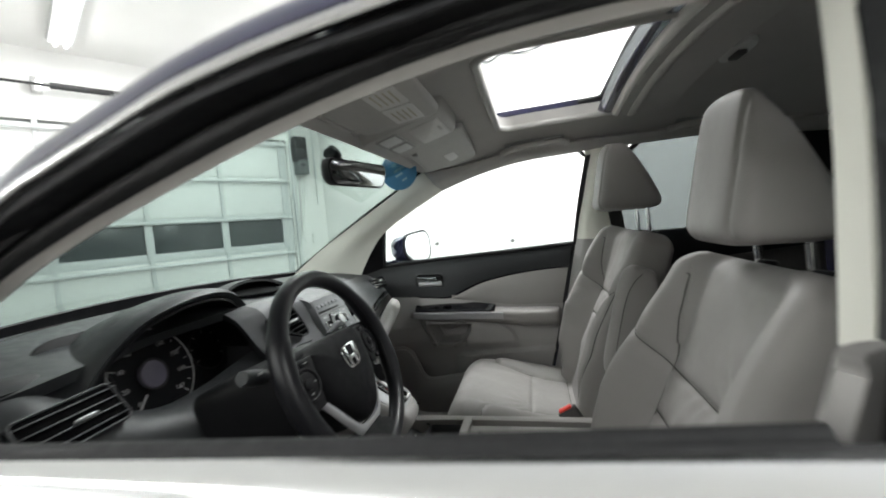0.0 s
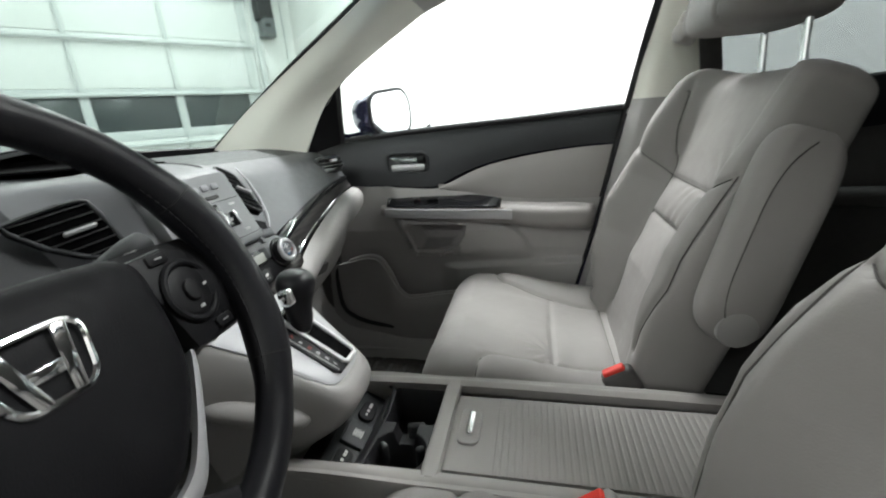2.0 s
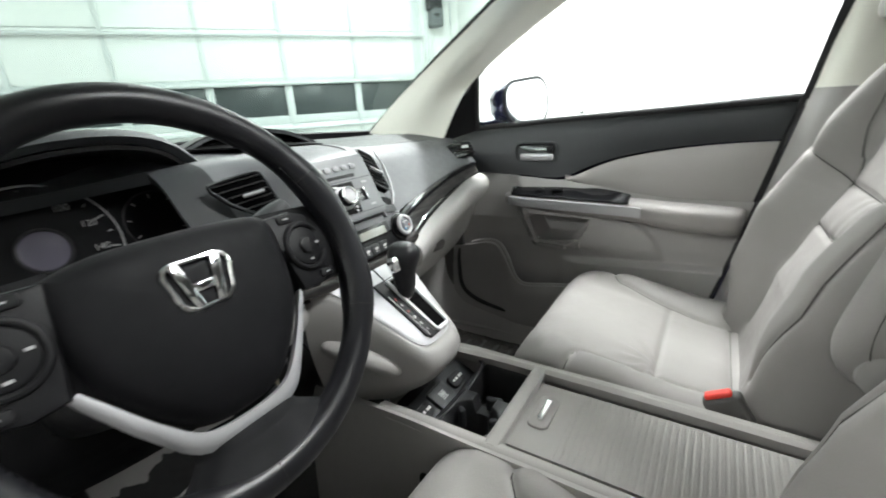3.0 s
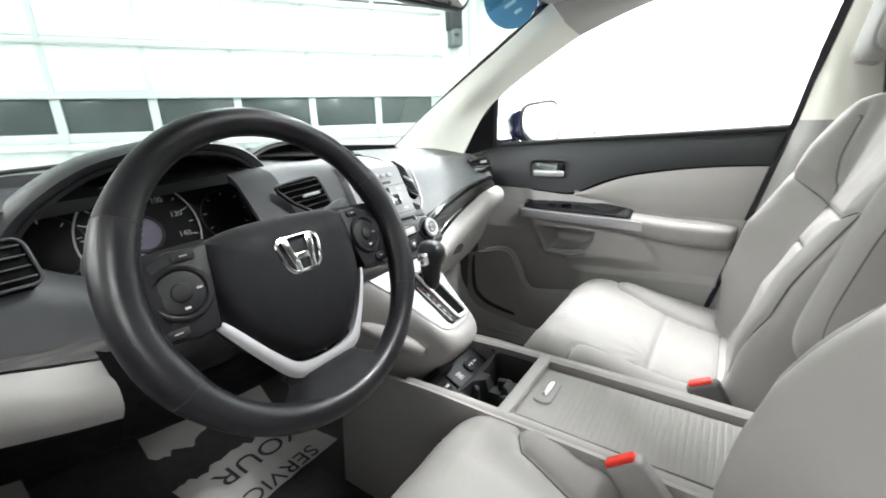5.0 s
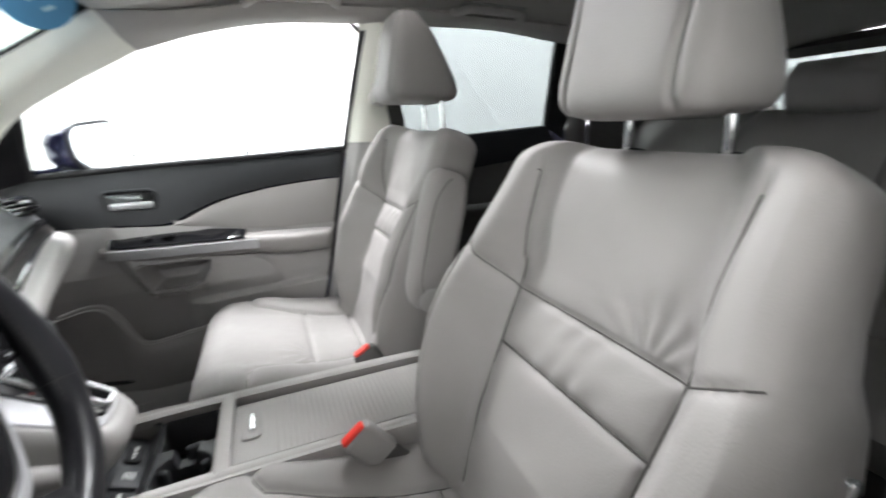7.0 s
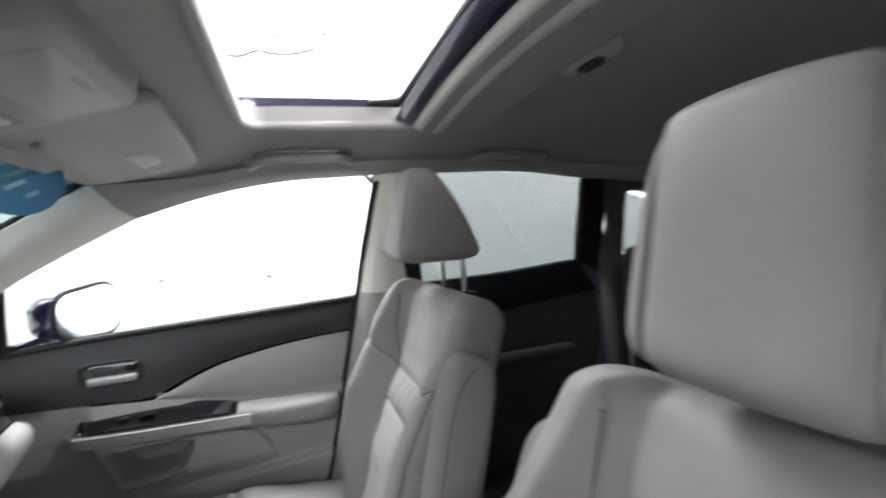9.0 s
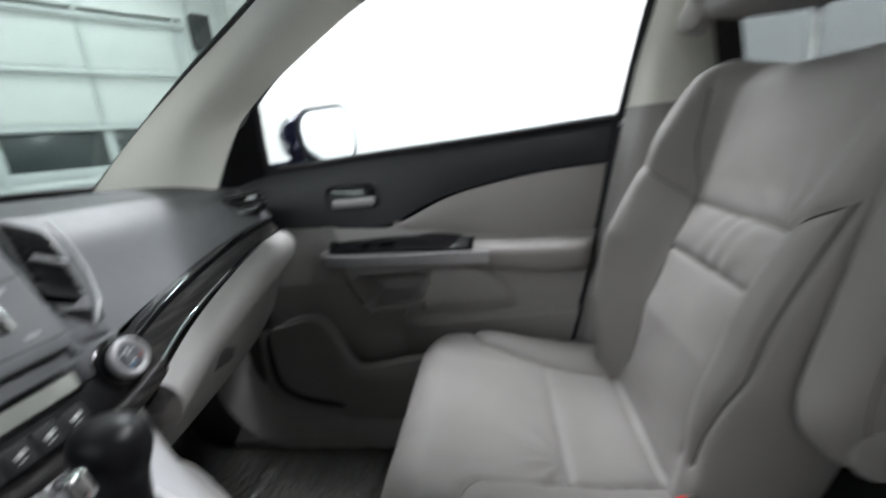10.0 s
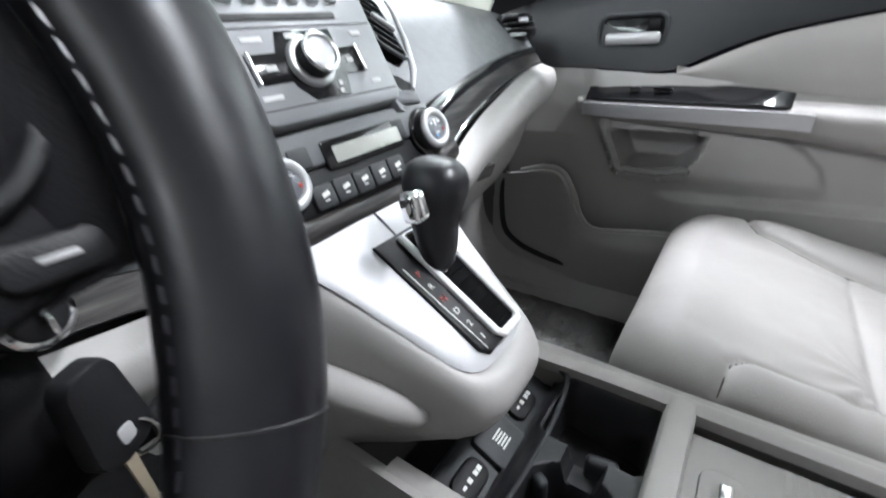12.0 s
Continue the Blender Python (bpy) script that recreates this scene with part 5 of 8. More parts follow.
ra = thing("car_radio", (-0.43, -0.022, 0.94), "grey car radio with disc slot and large round knob", "radio")
plate("fascia", rounded_rect(0.160, 0.124, 0.012, 5), RAD @ Matrix.Translation((0.004, 0.003, 0.004)), 0.03, material("radio_plastic", (0.16, 0.164, 0.172), 0.42, mottle=0.06), ra, "", 0.004)
plate("disc_slot", rounded_rect(0.112, 0.006, 0.002, 3), RAD @ Matrix.Translation((-0.015, 0.0256, 0.0048)), 0.002, INK, ra, "", 0.0005)
cross = [(-0.030, 0.014), (0.026, 0.014), (0.026, -0.003), (0.048, -0.003), (0.048, -0.027), (0.024, -0.027), (0.019, -0.045), (-0.019, -0.045), (-0.031, -0.033), (-0.034, -0.027), (-0.066, -0.027), (-0.066, -0.003), (-0.038, -0.003)]
plate("lower_plate", cross, RAD @ Matrix.Translation((0.0, 0.0, 0.0050)), 0.003, GLOSS_BLACK, ra, "gloss black cross-shaped panel", 0.0006)
for u in (-0.064, 0.046):
    block("rocker", (0.0035, 0.026, 0.005), RAD @ Matrix.Translation((u, -0.015, 0.0062)), STEEL, ra, "bright bar key", r=0.0015)
for u, v, w in ((-0.048, -0.015, 0.010), (0.034, -0.015, 0.007), (-0.018, 0.009, 0.010), (0.012, -0.034, 0.004), (0.010, -0.041, 0.004)):
    block("symbol", (w, 0.0045, 0.0006), RAD @ Matrix.Translation((u, v, 0.0054)), DIM_MARK, ra, r=0.0002)
for u, v, w in ((-0.053, 0.0085, 0.018), (-0.058, -0.037, 0.018), (0.056, 0.0085, 0.012), (0.056, -0.037, 0.012)):
    block("bar_mark", (w, 0.004, 0.0006), RAD @ Matrix.Translation((u, v, 0.0044)), DIM_MARK, ra, r=0.0002)
for v in (0.0175, -0.0465):
    block("groove", (0.150, 0.0010, 0.0008), RAD @ Matrix.Translation((0.004, v, 0.0041)), INK, ra, r=0.0002)
disc("knob_ring", 0.0215, 0.012, RAD @ Matrix.Translation((-0.010, -0.014, 0.0115)), SILVER, ra, "", 0.003)
knob = disc("knob", 0.0165, 0.014, RAD @ Matrix.Translation((-0.010, -0.014, 0.0235)), BLACK, ra, "black radio knob with bright rim", 0.002)
bar("knob_rim", [RAD @ Vector((-0.010 + 0.0145 * math.cos(2 * math.pi * k / 36), -0.014 + 0.0145 * math.sin(2 * math.pi * k / 36), 0.0235)) for k in range(36)], 0.0026, STEEL, knob, n=8, closed=True)
disc("knob_cap", 0.0125, 0.003, RAD @ Matrix.Translation((-0.010, -0.014, 0.0243)), SILVER, knob, "", 0.001)
for i in range(6):
    plate("preset_button", rounded_rect(0.014, 0.010, 0.003, 4), RAD @ Matrix.Translation((-0.058 + i * 0.0205, 0.042, 0.0065)), 0.005, material("button_grey", (0.27, 0.275, 0.285), 0.4, mottle=0.05), ra, "", 0.001)

# heating panel
sheet("stack_base_panel", [[(-0.445, -0.17, 0.915), (-0.43, -0.165, 0.86), (-0.42, -0.16, 0.79)], [(-0.445, -0.10, 0.915), (-0.43, -0.10, 0.86), (-0.415, -0.10, 0.78)], [(-0.445, 0.0, 0.915), (-0.43, 0.0, 0.86), (-0.415, 0.0, 0.78)], [(-0.445, 0.09, 0.915), (-0.43, 0.09, 0.86), (-0.415, 0.09, 0.78)], [(-0.45, 0.135, 0.90), (-0.44, 0.13, 0.86), (-0.43, 0.13, 0.80)]], 10, 20, -0.015, BLACK, da)
HV = facing((-0.399, -0.0125, 0.855), (0.93, 0.0, 0.36))
hv = thing("climate_panel", (-0.39, -0.008, 0.84), "black climate control panel with two silver-ringed dials", "climate control")


def panel_band(v0, v1, u0, u1, bow=0.006):
    """A band across the panel with rounded ends, its edges bowed upwards in the middle."""
    n, out = 16, []
    for k in range(n + 1):
        u = u0 + (u1 - u0) * k / n
        out.append((u, v0 + bow * (1 - (2 * k / n - 1) ** 2)))
    for k in range(n + 1):
        u = u1 + (u0 - u1) * k / n
        out.append((u, v1 + bow * (1 - (2 * k / n - 1) ** 2)))
    return out


plate("upper_band", panel_band(0.033, 0.048, -0.150, 0.118), HV @ Matrix.Translation((0, 0, -0.002)), 0.02, DASH_FACE, hv, "slate grey band", 0.003)
plate("fascia", panel_band(-0.002, 0.0315, -0.148, 0.122), HV, 0.02, DASH_FACE, hv, "slate grey fascia", 0.004)
plate("lower_fascia", panel_band(-0.042, -0.003, -0.150, 0.125), HV @ Matrix.Translation((0, 0, -0.002)), 0.02, BLACK, hv, "black lower fascia", 0.004)
dsp = plate("display", rounded_rect(0.100, 0.026, 0.003, 3), HV @ Matrix.Translation((0.012, 0.0095, 0.002)), 0.004, GLOSS_BLACK, hv, "", 0.001)
plate("lcd", rounded_rect(0.088, 0.015, 0.002, 3), HV @ Matrix.Translation((0.016, 0.0085, 0.003)), 0.002, SCREEN, dsp, "pale grey display", 0.0005)
plate("button", rounded_rect(0.020, 0.018, 0.002, 3), HV @ Matrix.Translation((-0.062, 0.0135, 0.0025)), 0.004, DASH, hv, "", 0.0015)
plate("button", rounded_rect(0.018, 0.018, 0.002, 3), HV @ Matrix.Translation((0.062, 0.0135, 0.0025)), 0.004, DASH, hv, "", 0.0015)
for k in range(5):
    x = -0.0545 + 0.0235 * k
    key = plate("button", rounded_rect(0.022, 0.021, 0.003, 3), HV @ Matrix.Translation((x, -0.0215, 0.003)), 0.006, DASH, hv, "", 0.0015)
    block("symbol", (0.008, 0.004, 0.0006), HV @ Matrix.Translation((x + 0.001, -0.020, 0.0033)) @ pose(0, 0, 0, 0, 0, 12), MARK, key, r=0.0002)
    block("symbol", (0.005, 0.0015, 0.0006), HV @ Matrix.Translation((x, -0.0255, 0.0033)), MARK, key, r=0.0002)
DIAL_GREY = material("dial_grey", (0.13, 0.135, 0.15), 0.28, metal=0.3, mottle=0.05)
for x, dv in ((-0.091, -0.003), (0.105, 0.001)):
    m = HV @ Matrix.Translation((x, dv, 0))
    seatd = disc("dial_seat", 0.028, 0.02, m @ Matrix.Translation((0, 0, 0.003)), GLOSS_BLACK, hv, "", 0.004)
    disc("dial_skirt", 0.0225, 0.016, m @ Matrix.Translation((0, 0, 0.012)), BLACK, seatd, "", 0.003)
    ring = [m @ Vector((0.0175 * math.cos(2 * math.pi * k / 40), 0.0175 * math.sin(2 * math.pi * k / 40), 0.0135)) for k in range(40)]
    bar("dial_ring", ring, 0.0042, SILVER, seatd, "satin silver dial ring", n=10, closed=True)
    disc("dial_cap", 0.0140, 0.006, m @ Matrix.Translation((0, 0, 0.0150)), DIAL_GREY, seatd, "", 0.002)
    block("symbol", (0.0035, 0.0035, 0.0006), m @ Matrix.Translation((-0.002, -0.008, 0.0152)), BLUE_FILM, seatd, r=0.0002)
    block("symbol", (0.0035, 0.0035, 0.0006), m @ Matrix.Translation((0.011, -0.003, 0.0152)), MARK_RED, seatd, r=0.0002)
    for dx, dy in ((-0.006, 0.006), (0.0, 0.009), (0.006, 0.006)):
        block("symbol", (0.004, 0.0014, 0.0006), m @ Matrix.Translation((dx, dy, 0.0152)), MARK, seatd, r=0.0002)
    block("symbol", (0.006, 0.002, 0.0006), m @ Matrix.Translation((0, -0.005, 0.0153)), MARK, seatd, r=0.0002)
    block("symbol", (0.002, 0.006, 0.0006), m @ Matrix.Translation((0, 0.005, 0.0153)), MARK, seatd, r=0.0002)
# the wood strip goes on under the panel
sheet("stack_wood_strip", [[(-0.400, y, z), (-0.383 - 0.01 * abs(y + 0.02), y, z - 0.003), (-0.377 - 0.01 * abs(y + 0.02), y, z - 0.020), (-0.395, y, z - 0.026)] for y, z in ((-0.20, 0.836), (-0.15, 0.829), (-0.10, 0.823), (-0.03, 0.820), (0.04, 0.822), (0.10, 0.834), (0.125, 0.845))], 10, 24, -0.01, WOOD, da, "dark wood-look trim strip")

# information screen in its hooded recess
inf = thing("info_screen", (-0.6, 0.02, 1.0), "dark display in a hooded recess on the dashboard", "display")
TIP_L, TIP_R = (-0.655, -0.165, 1.038), (-0.665, 0.155, 1.016)
LIP = [TIP_L, (-0.69, -0.09, 1.056), (-0.705, 0.0, 1.062), (-0.695, 0.09, 1.050), TIP_R]
sheet("hood", [LIP, [(x - 0.04, y, z + 0.0) for x, y, z in LIP], [(x - 0.13, y, 1.028) for x, y, z in LIP]], 30, 8, -0.006, DASH, inf, "dark grey hood", sharp=30)
# the recess's deep shade comes from its near-black colour
sheet("recess", [[TIP_L, (-0.60, -0.09, 1.035), (-0.580, 0.0, 1.030), (-0.595, 0.09, 1.024), TIP_R], [TIP_L, (-0.70, -0.09, 1.0375), (-0.72, 0.0, 1.036), (-0.71, 0.09, 1.029), TIP_R], LIP], 30, 10, -0.003, VOID, inf, "dark lens-shaped recess")

# instrument binnacle
ic = thing("instrument_cluster", (-0.62, -0.38, 0.9), "instrument cluster with large round speedometer under a dark hood", "instrument cluster")
arch = [(-0.575, 0.90), (-0.566, 0.945), (-0.535, 0.990), (-0.468, 1.036), (-0.40, 1.055), (-0.34, 1.062), (-0.28, 1.060), (-0.23, 1.046), (-0.192, 1.012), (-0.178, 0.965), (-0.175, 0.92)]
hood = []
for dx, grow in ((0.0, 0.0), (-0.012, 0.006), (-0.06, 0.004), (-0.12, -0.012), (-0.20, -0.045)):
    hood.append([(-0.595 + dx + 0.02 * math.cos(math.pi * (y + 0.38) / 0.5), -0.38 + (y + 0.38) * (1 + grow), z + grow) for y, z in arch])
sheet("hood", hood, 44, 14, 0.014, DASH, ic, "dark grey hood")
well = [[(-0.595 + 0.02 * math.cos(math.pi * (y + 0.38) / 0.5), y, z - 0.002) for y, z in arch], [(-0.675, -0.38 + (y + 0.38) * 0.96, 0.925 + (z - 0.925) * 0.95) for y, z in arch]]
sheet("well", well, 44, 6, -0.006, BLACK, ic)
GA = facing((-0.672, -0.375, 0.948), (1, 0.0, 0.30))
plate("backing", [(y + 0.375, z - 0.946) for y, z in arch], GA @ Matrix.Translation((0, 0, -0.012)), 0.006, BLACK, ic, "", 0.001)
face = plate("gauge_face", rounded_rect(0.41, 0.19, 0.06, 6), GA, 0.01, GAUGE, ic, "black dial face", 0.002)
DIAL = GA @ Matrix.Translation((-0.010, -0.028, 0.006))
for r, w, m in ((0.094, 0.0016, DIM_MARK), (0.031, 0.0016, DARK_STEEL)):
    bar("dial_ring", [DIAL @ Vector((r * math.cos(2 * math.pi * k / 48), r * math.sin(2 * math.pi * k / 48), 0.004)) for k in range(48)], w, m, face, n=8, closed=True)
disc("centre_lens", 0.029, 0.01, DIAL @ Matrix.Translation((0, 0, 0.006)), GAUGE_LENS, face, "dark centre lens, violet-grey reflection in its colour", 0.004)
for k in range(17):
    a = radians(225 - 270 * k / 16)
    long = 0.012 if k % 2 == 0 else 0.006
    block("tick", (long, 0.0022, 0.001), DIAL @ pose(0.083 * math.cos(a), 0.083 * math.sin(a), 0.002, 0, 0, math.degrees(a)), DIM_MARK, face, r=0.0003)
for k in range(9):
    a = radians(225 - 270 * k / 8)
    lettering("numeral", str(20 * k), 0.014, DIAL @ Matrix.Translation((0.066 * math.cos(a), 0.066 * math.sin(a), 0.002)), DIM_MARK, face)
bar("needle", [DIAL @ Vector((0.048 * math.cos(radians(225)), 0.048 * math.sin(radians(225)), 0.009)), DIAL @ Vector((0.084 * math.cos(radians(225)), 0.084 * math.sin(radians(225)), 0.009))], 0.002, DIM_MARK, face, n=6)
for y, z, w in ((0.145, -0.02, 0.05), (-0.135, -0.02, 0.05)):
    bar("small_dial", [GA @ Vector((y + w * math.cos(2 * math.pi * k / 36), z + w * math.sin(2 * math.pi * k / 36), 0.003)) for k in range(36)], 0.0012, DARK_STEEL, face, n=6, closed=True)
    for k in range(7):
        a = radians(210 - 240 * k / 6)
        block("tick", (0.007, 0.0018, 0.001), GA @ pose(y + 0.042 * math.cos(a), z + 0.042 * math.sin(a), 0.002, 0, 0, math.degrees(a)), DIM_MARK, face, r=0.0003)
disc("reset_stem", 0.004, 0.02, GA @ Matrix.Translation((0.13, 0.06, 0.02)), BLACK, face, "", 0.001)

# driver's side face, knee panel and outer vent
DFACE = {
    -0.71: [(-0.64, 0.985), (-0.60, 0.955), (-0.57, 0.92), (-0.55, 0.87)],
    -0.64: [(-0.61, 0.99), (-0.565, 0.96), (-0.53, 0.91), (-0.51, 0.85)],
    -0.50: [(-0.57, 0.90), (-0.54, 0.895), (-0.50, 0.875), (-0.47, 0.835)],
    -0.38: [(-0.57, 0.885), (-0.52, 0.885), (-0.47, 0.87), (-0.44, 0.83)],
    -0.25: [(-0.555, 0.91), (-0.51, 0.90), (-0.46, 0.875), (-0.43, 0.83)],
    -0.165: [(-0.50, 0.95), (-0.46, 0.91), (-0.43, 0.87), (-0.41, 0.82)],
}
sheet("driver_face", [[(x, y, z) for x, z in DFACE[y]] for y in sorted(DFACE)], 14, 30, -0.015, DASH, da)
sheet("driver_wood_strip", [[(x + 0.004, y, z), (x + 0.018, y, z - 0.022)] for y, x, z in ((-0.70, -0.55, 0.87), (-0.5, -0.47, 0.835), (-0.38, -0.44, 0.83), (-0.25, -0.43, 0.83), (-0.16, -0.41, 0.82))], 4, 20, -0.01, WOOD, da)
KNEE = {
    -0.70: [(-0.53, 0.845), (-0.50, 0.825), (-0.49, 0.79), (-0.51, 0.755)],
    -0.50: [(-0.45, 0.812), (-0.415, 0.795), (-0.41, 0.765), (-0.43, 0.735)],
    -0.30: [(-0.415, 0.805), (-0.392, 0.79), (-0.39, 0.765), (-0.41, 0.735)],
    -0.20: [(-0.402, 0.800), (-0.386, 0.787), (-0.388, 0.764), (-0.41, 0.735)],
    -0.135: [(-0.420, 0.792), (-0.420, 0.776), (-0.424, 0.755), (-0.44, 0.735)],
}
sheet("knee_panel", [[(x, y, z) for x, z in KNEE[y]] for y in sorted(KNEE)], 16, 24, -0.02, TRIM_GREY, da, "grey knee roll")
def knee_at(y, i):
    ys = sorted(KNEE)
    return [float(np.interp(y, ys, [KNEE[q][i][c] for q in ys])) for c in (0, 1)]


sur = []
for y, lift in ((-0.535, 0.0), (-0.52, 0.012), (-0.46, 0.022), (-0.378, 0.026), (-0.31, 0.022), (-0.285, 0.012), (-0.27, 0.0)):
    k = [knee_at(y, i) for i in range(4)]
    sur.append([(x + lift, y, z + (0.012 if i == 0 else 0)) for i, (x, z) in enumerate(k)] + [(k[3][0] - 0.03 + lift, y, 0.69), (k[3][0] - 0.10, y, 0.66)])
sheet("column_surround", sur, 18, 24, -0.012, MATTE_BLACK, da, "black cover round the steering column")
# cover carried far forward to keep light out of the driver's footwell
sheet("under_cover", [[(KNEE[y][3][0] - 0.002, y, 0.738), (KNEE[y][3][0] - 0.03, y, 0.69), (KNEE[y][3][0] - 0.09, y, 0.66), (-0.80, y, 0.66)] for y in sorted(KNEE)], 16, 16, -0.01, MATTE_BLACK, da, "black cover under the dash, extended to block light")
vent(facing((-0.532, -0.624, 0.944), (0.80, 0.10, 0.58)), 0.15, 0.066, 4, "outer_vent", 0.01, SILVER_EDGE)
plate("demister_slot", [(0.055 * math.cos(t), 0.020 * math.sin(t)) for t in [2 * math.pi * k / 28 for k in range(28)]], facing((-0.625, -0.655, 1.003), (0.45, 0.0, 0.9), (-1, 0, 0.5)), 0.006, BLACK, da, "black side demister slot", 0.001)
bar("dash_seam", [(-0.80, -0.68, 1.009), (-0.84, -0.58, 1.023), (-0.88, -0.46, 1.030), (-0.90, -0.36, 1.031)], 0.0022, INK, da, n=6, smooth=16)

# ---- steering wheel ----
WC, WT = Vector((-0.219, -0.398, 0.948)), radians(22.8)
WUP, WRT = Vector((-math.sin(WT), 0, math.cos(WT))), Vector((0, 1, 0))
WN = WRT.cross(WUP)  # towards the driver
WM = Matrix.Translation(WC) @ Matrix((WRT, WUP, WN)).transposed().to_4x4()
HM = WM @ Matrix.Translation((0, 0, -0.03))  # the hub stands behind the rim
sw = thing("steering_wheel", WC, "black leather steering wheel with silver lower spoke and emblem", "steering wheel")
R0 = 0.165
def rim_r(a):
    return 0.0156 + 0.0030 * (math.exp(-((abs(math.cos(a)) - 0.94) / 0.1) ** 2))


rim, rad = [], []
for k in range(96):
    a = 2 * math.pi * k / 96
    rim.append(WM @ Vector((R0 * math.cos(a), R0 * math.sin(a), 0)))
    rad.append(rim_r(a))
bar("rim", rim, rad, WHEEL_LEATHER, sw, "stitched black leather rim", n=18, closed=True)
for a0 in (28, 152, 208, 332, 268):
    a = radians(a0)
    ring = [WM @ (Vector((R0 * math.cos(a), R0 * math.sin(a), 0)) + (rim_r(a) - 0.0001) * (math.cos(t) * Vector((math.cos(a), math.sin(a), 0)) + math.sin(t) * Vector((0, 0, 1)))) for t in [2 * math.pi * i / 20 for i in range(20)]]
    bar("seam", ring, 0.0005, RUBBER, sw, n=6, closed=True)
# airbag cover: a pillow with a straight top and pointed foot
hub = [(-0.088, 0.046), (-0.045, 0.055), (0.045, 0.055), (0.088, 0.046), (0.092, 0.01), (0.083, -0.040), (0.055, -0.082), (0.026, -0.104), (-0.026, -0.104), (-0.055, -0.082), (-0.083, -0.040), (-0.092, 0.01)]
hub = [tuple(p[:2]) for p in curve([(*p, 0) for p in hub + hub[:1]], 72)[:-1]]
loops = []
for sc, z in ((1.0, -0.03), (1.0, 0.012), (0.985, 0.022), (0.94, 0.030), (0.84, 0.036), (0.65, 0.0405), (0.4, 0.043), (0.15, 0.044)):
    loops.append([HM @ Vector((x * sc, (y + 0.01) * sc - 0.01, z)) for x, y in hub])
v, f = loft(loops)
link_mesh("airbag_cover", v, f, HUB_BLACK, sw, "matte black airbag cover")
# side spokes with their button pads
for s in (-1, 1):
    sheet("side_spoke", [[HM @ Vector((s * x, y, z)) for x, y, z in ((0.076, 0.052, 0.012), (0.12, 0.050, 0.014), (0.150, 0.046, 0.026))], [HM @ Vector((s * x, y, z)) for x, y, z in ((0.078, 0.01, 0.022), (0.12, 0.01, 0.022), (0.153, 0.010, 0.030))], [HM @ Vector((s * x, y, z)) for x, y, z in ((0.066, -0.035, 0.014), (0.11, -0.038, 0.014), (0.150, -0.034, 0.026))]], 12, 10, 0.025 * s, HUB_BLACK, sw)
    pad = HM @ Matrix.Translation((s * 0.118, 0.004, 0.024)) @ pose(0, 0, 0, 0, s * 8, 0)
    padm = plate("button_pad", [(s * x, y) for x, y in ((-0.036, 0.040), (0.0, 0.042), (0.022, 0.034), (0.031, 0.014), (0.031, -0.018), (0.022, -0.036), (0.0, -0.043), (-0.022, -0.040))], pad @ Matrix.Translation((0, 0, 0.0005)), 0.012, BLACK, sw, "", 0.005)
    bar("button_ring", [pad @ Vector((0.024 * math.cos(2 * math.pi * k / 36), 0.024 * math.sin(2 * math.pi * k / 36) + 0.002, 0.002)) for k in range(36)], 0.003, BLACK, padm, n=8, closed=True)
    disc("button_hub", 0.021, 0.006, pad @ Matrix.Translation((0, 0.002, 0.003)), BLACK, padm, "", 0.003)
    disc("button_centre", 0.009, 0.006, pad @ Matrix.Translation((0, 0.002, 0.006)), BLACK, padm, "", 0.002)
    for dx, dy in ((0.015, 0), (0, -0.015)):
        block("symbol", (0.005, 0.0022, 0.0006), pad @ Matrix.Translation((dx, dy + 0.002, 0.0036)), DIM_MARK, padm, r=0.0002)
    for dx, dy in ((-0.012, 0.034), (0.014, -0.032)):
        plate("small_button", rounded_rect(0.020, 0.009, 0.003, 3), pad @ Matrix.Translation((s * dx, dy, 0.003)), 0.004, BLACK, padm, "", 0.001)
        block("symbol", (0.007, 0.0013, 0.0005), pad @ Matrix.Translation((s * dx, dy, 0.0034)), DIM_MARK, padm, r=0.0002)
# silver V of the lower spoke
vee = [(0.092, -0.034, 0.016), (0.082, -0.048, 0.019), (0.059, -0.081, 0.021), (0.036, -0.104, 0.021), (0.0, -0.109, 0.021), (-0.036, -0.104, 0.021), (-0.059, -0.081, 0.021), (-0.082, -0.048, 0.019), (-0.092, -0.034, 0.016)]
wid = [0.001, 0.004, 0.008, 0.013, 0.011, 0.013, 0.008, 0.004, 0.001]
inn = [HM @ Vector(p) for p in vee]
out = [HM @ Vector((p[0] + w * p[0] / math.hypot(p[0], p[1]), p[1] + w * p[1] / math.hypot(p[0], p[1]), p[2] - 0.005)) for p, w in zip(vee, wid)]
sheet("spoke_trim", [inn, [(a + b) / 2 + WN * 0.002 for a, b in zip(inn, out)], out], 40, 8, 0.006, SATIN, sw, "satin silver lower spoke")
def spoke_row(v, w, z):
    return [HM @ Vector((w * u, v + 0.10 * w * u * u, z - d)) for u, d in ((-1, 0.016), (-0.94, 0.004), (-0.6, 0.0), (0, -0.001), (0.6, 0.0), (0.94, 0.004), (1, 0.016))]


sheet("lower_spoke", [spoke_row(-0.118, 0.036, 0.006), spoke_row(-0.124, 0.034, 0.013), spoke_row(-0.136, 0.037, 0.017), spoke_row(-0.148, 0.050, 0.024), spoke_row(-0.160, 0.068, 0.030)], 24, 14, -0.012, HUB_BLACK, sw, sharp=70)
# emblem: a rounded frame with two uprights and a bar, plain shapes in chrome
EM = HM @ Matrix.Translation((0.001, 0.007, 0.0435)) @ Matrix.Scale(0.73, 4)
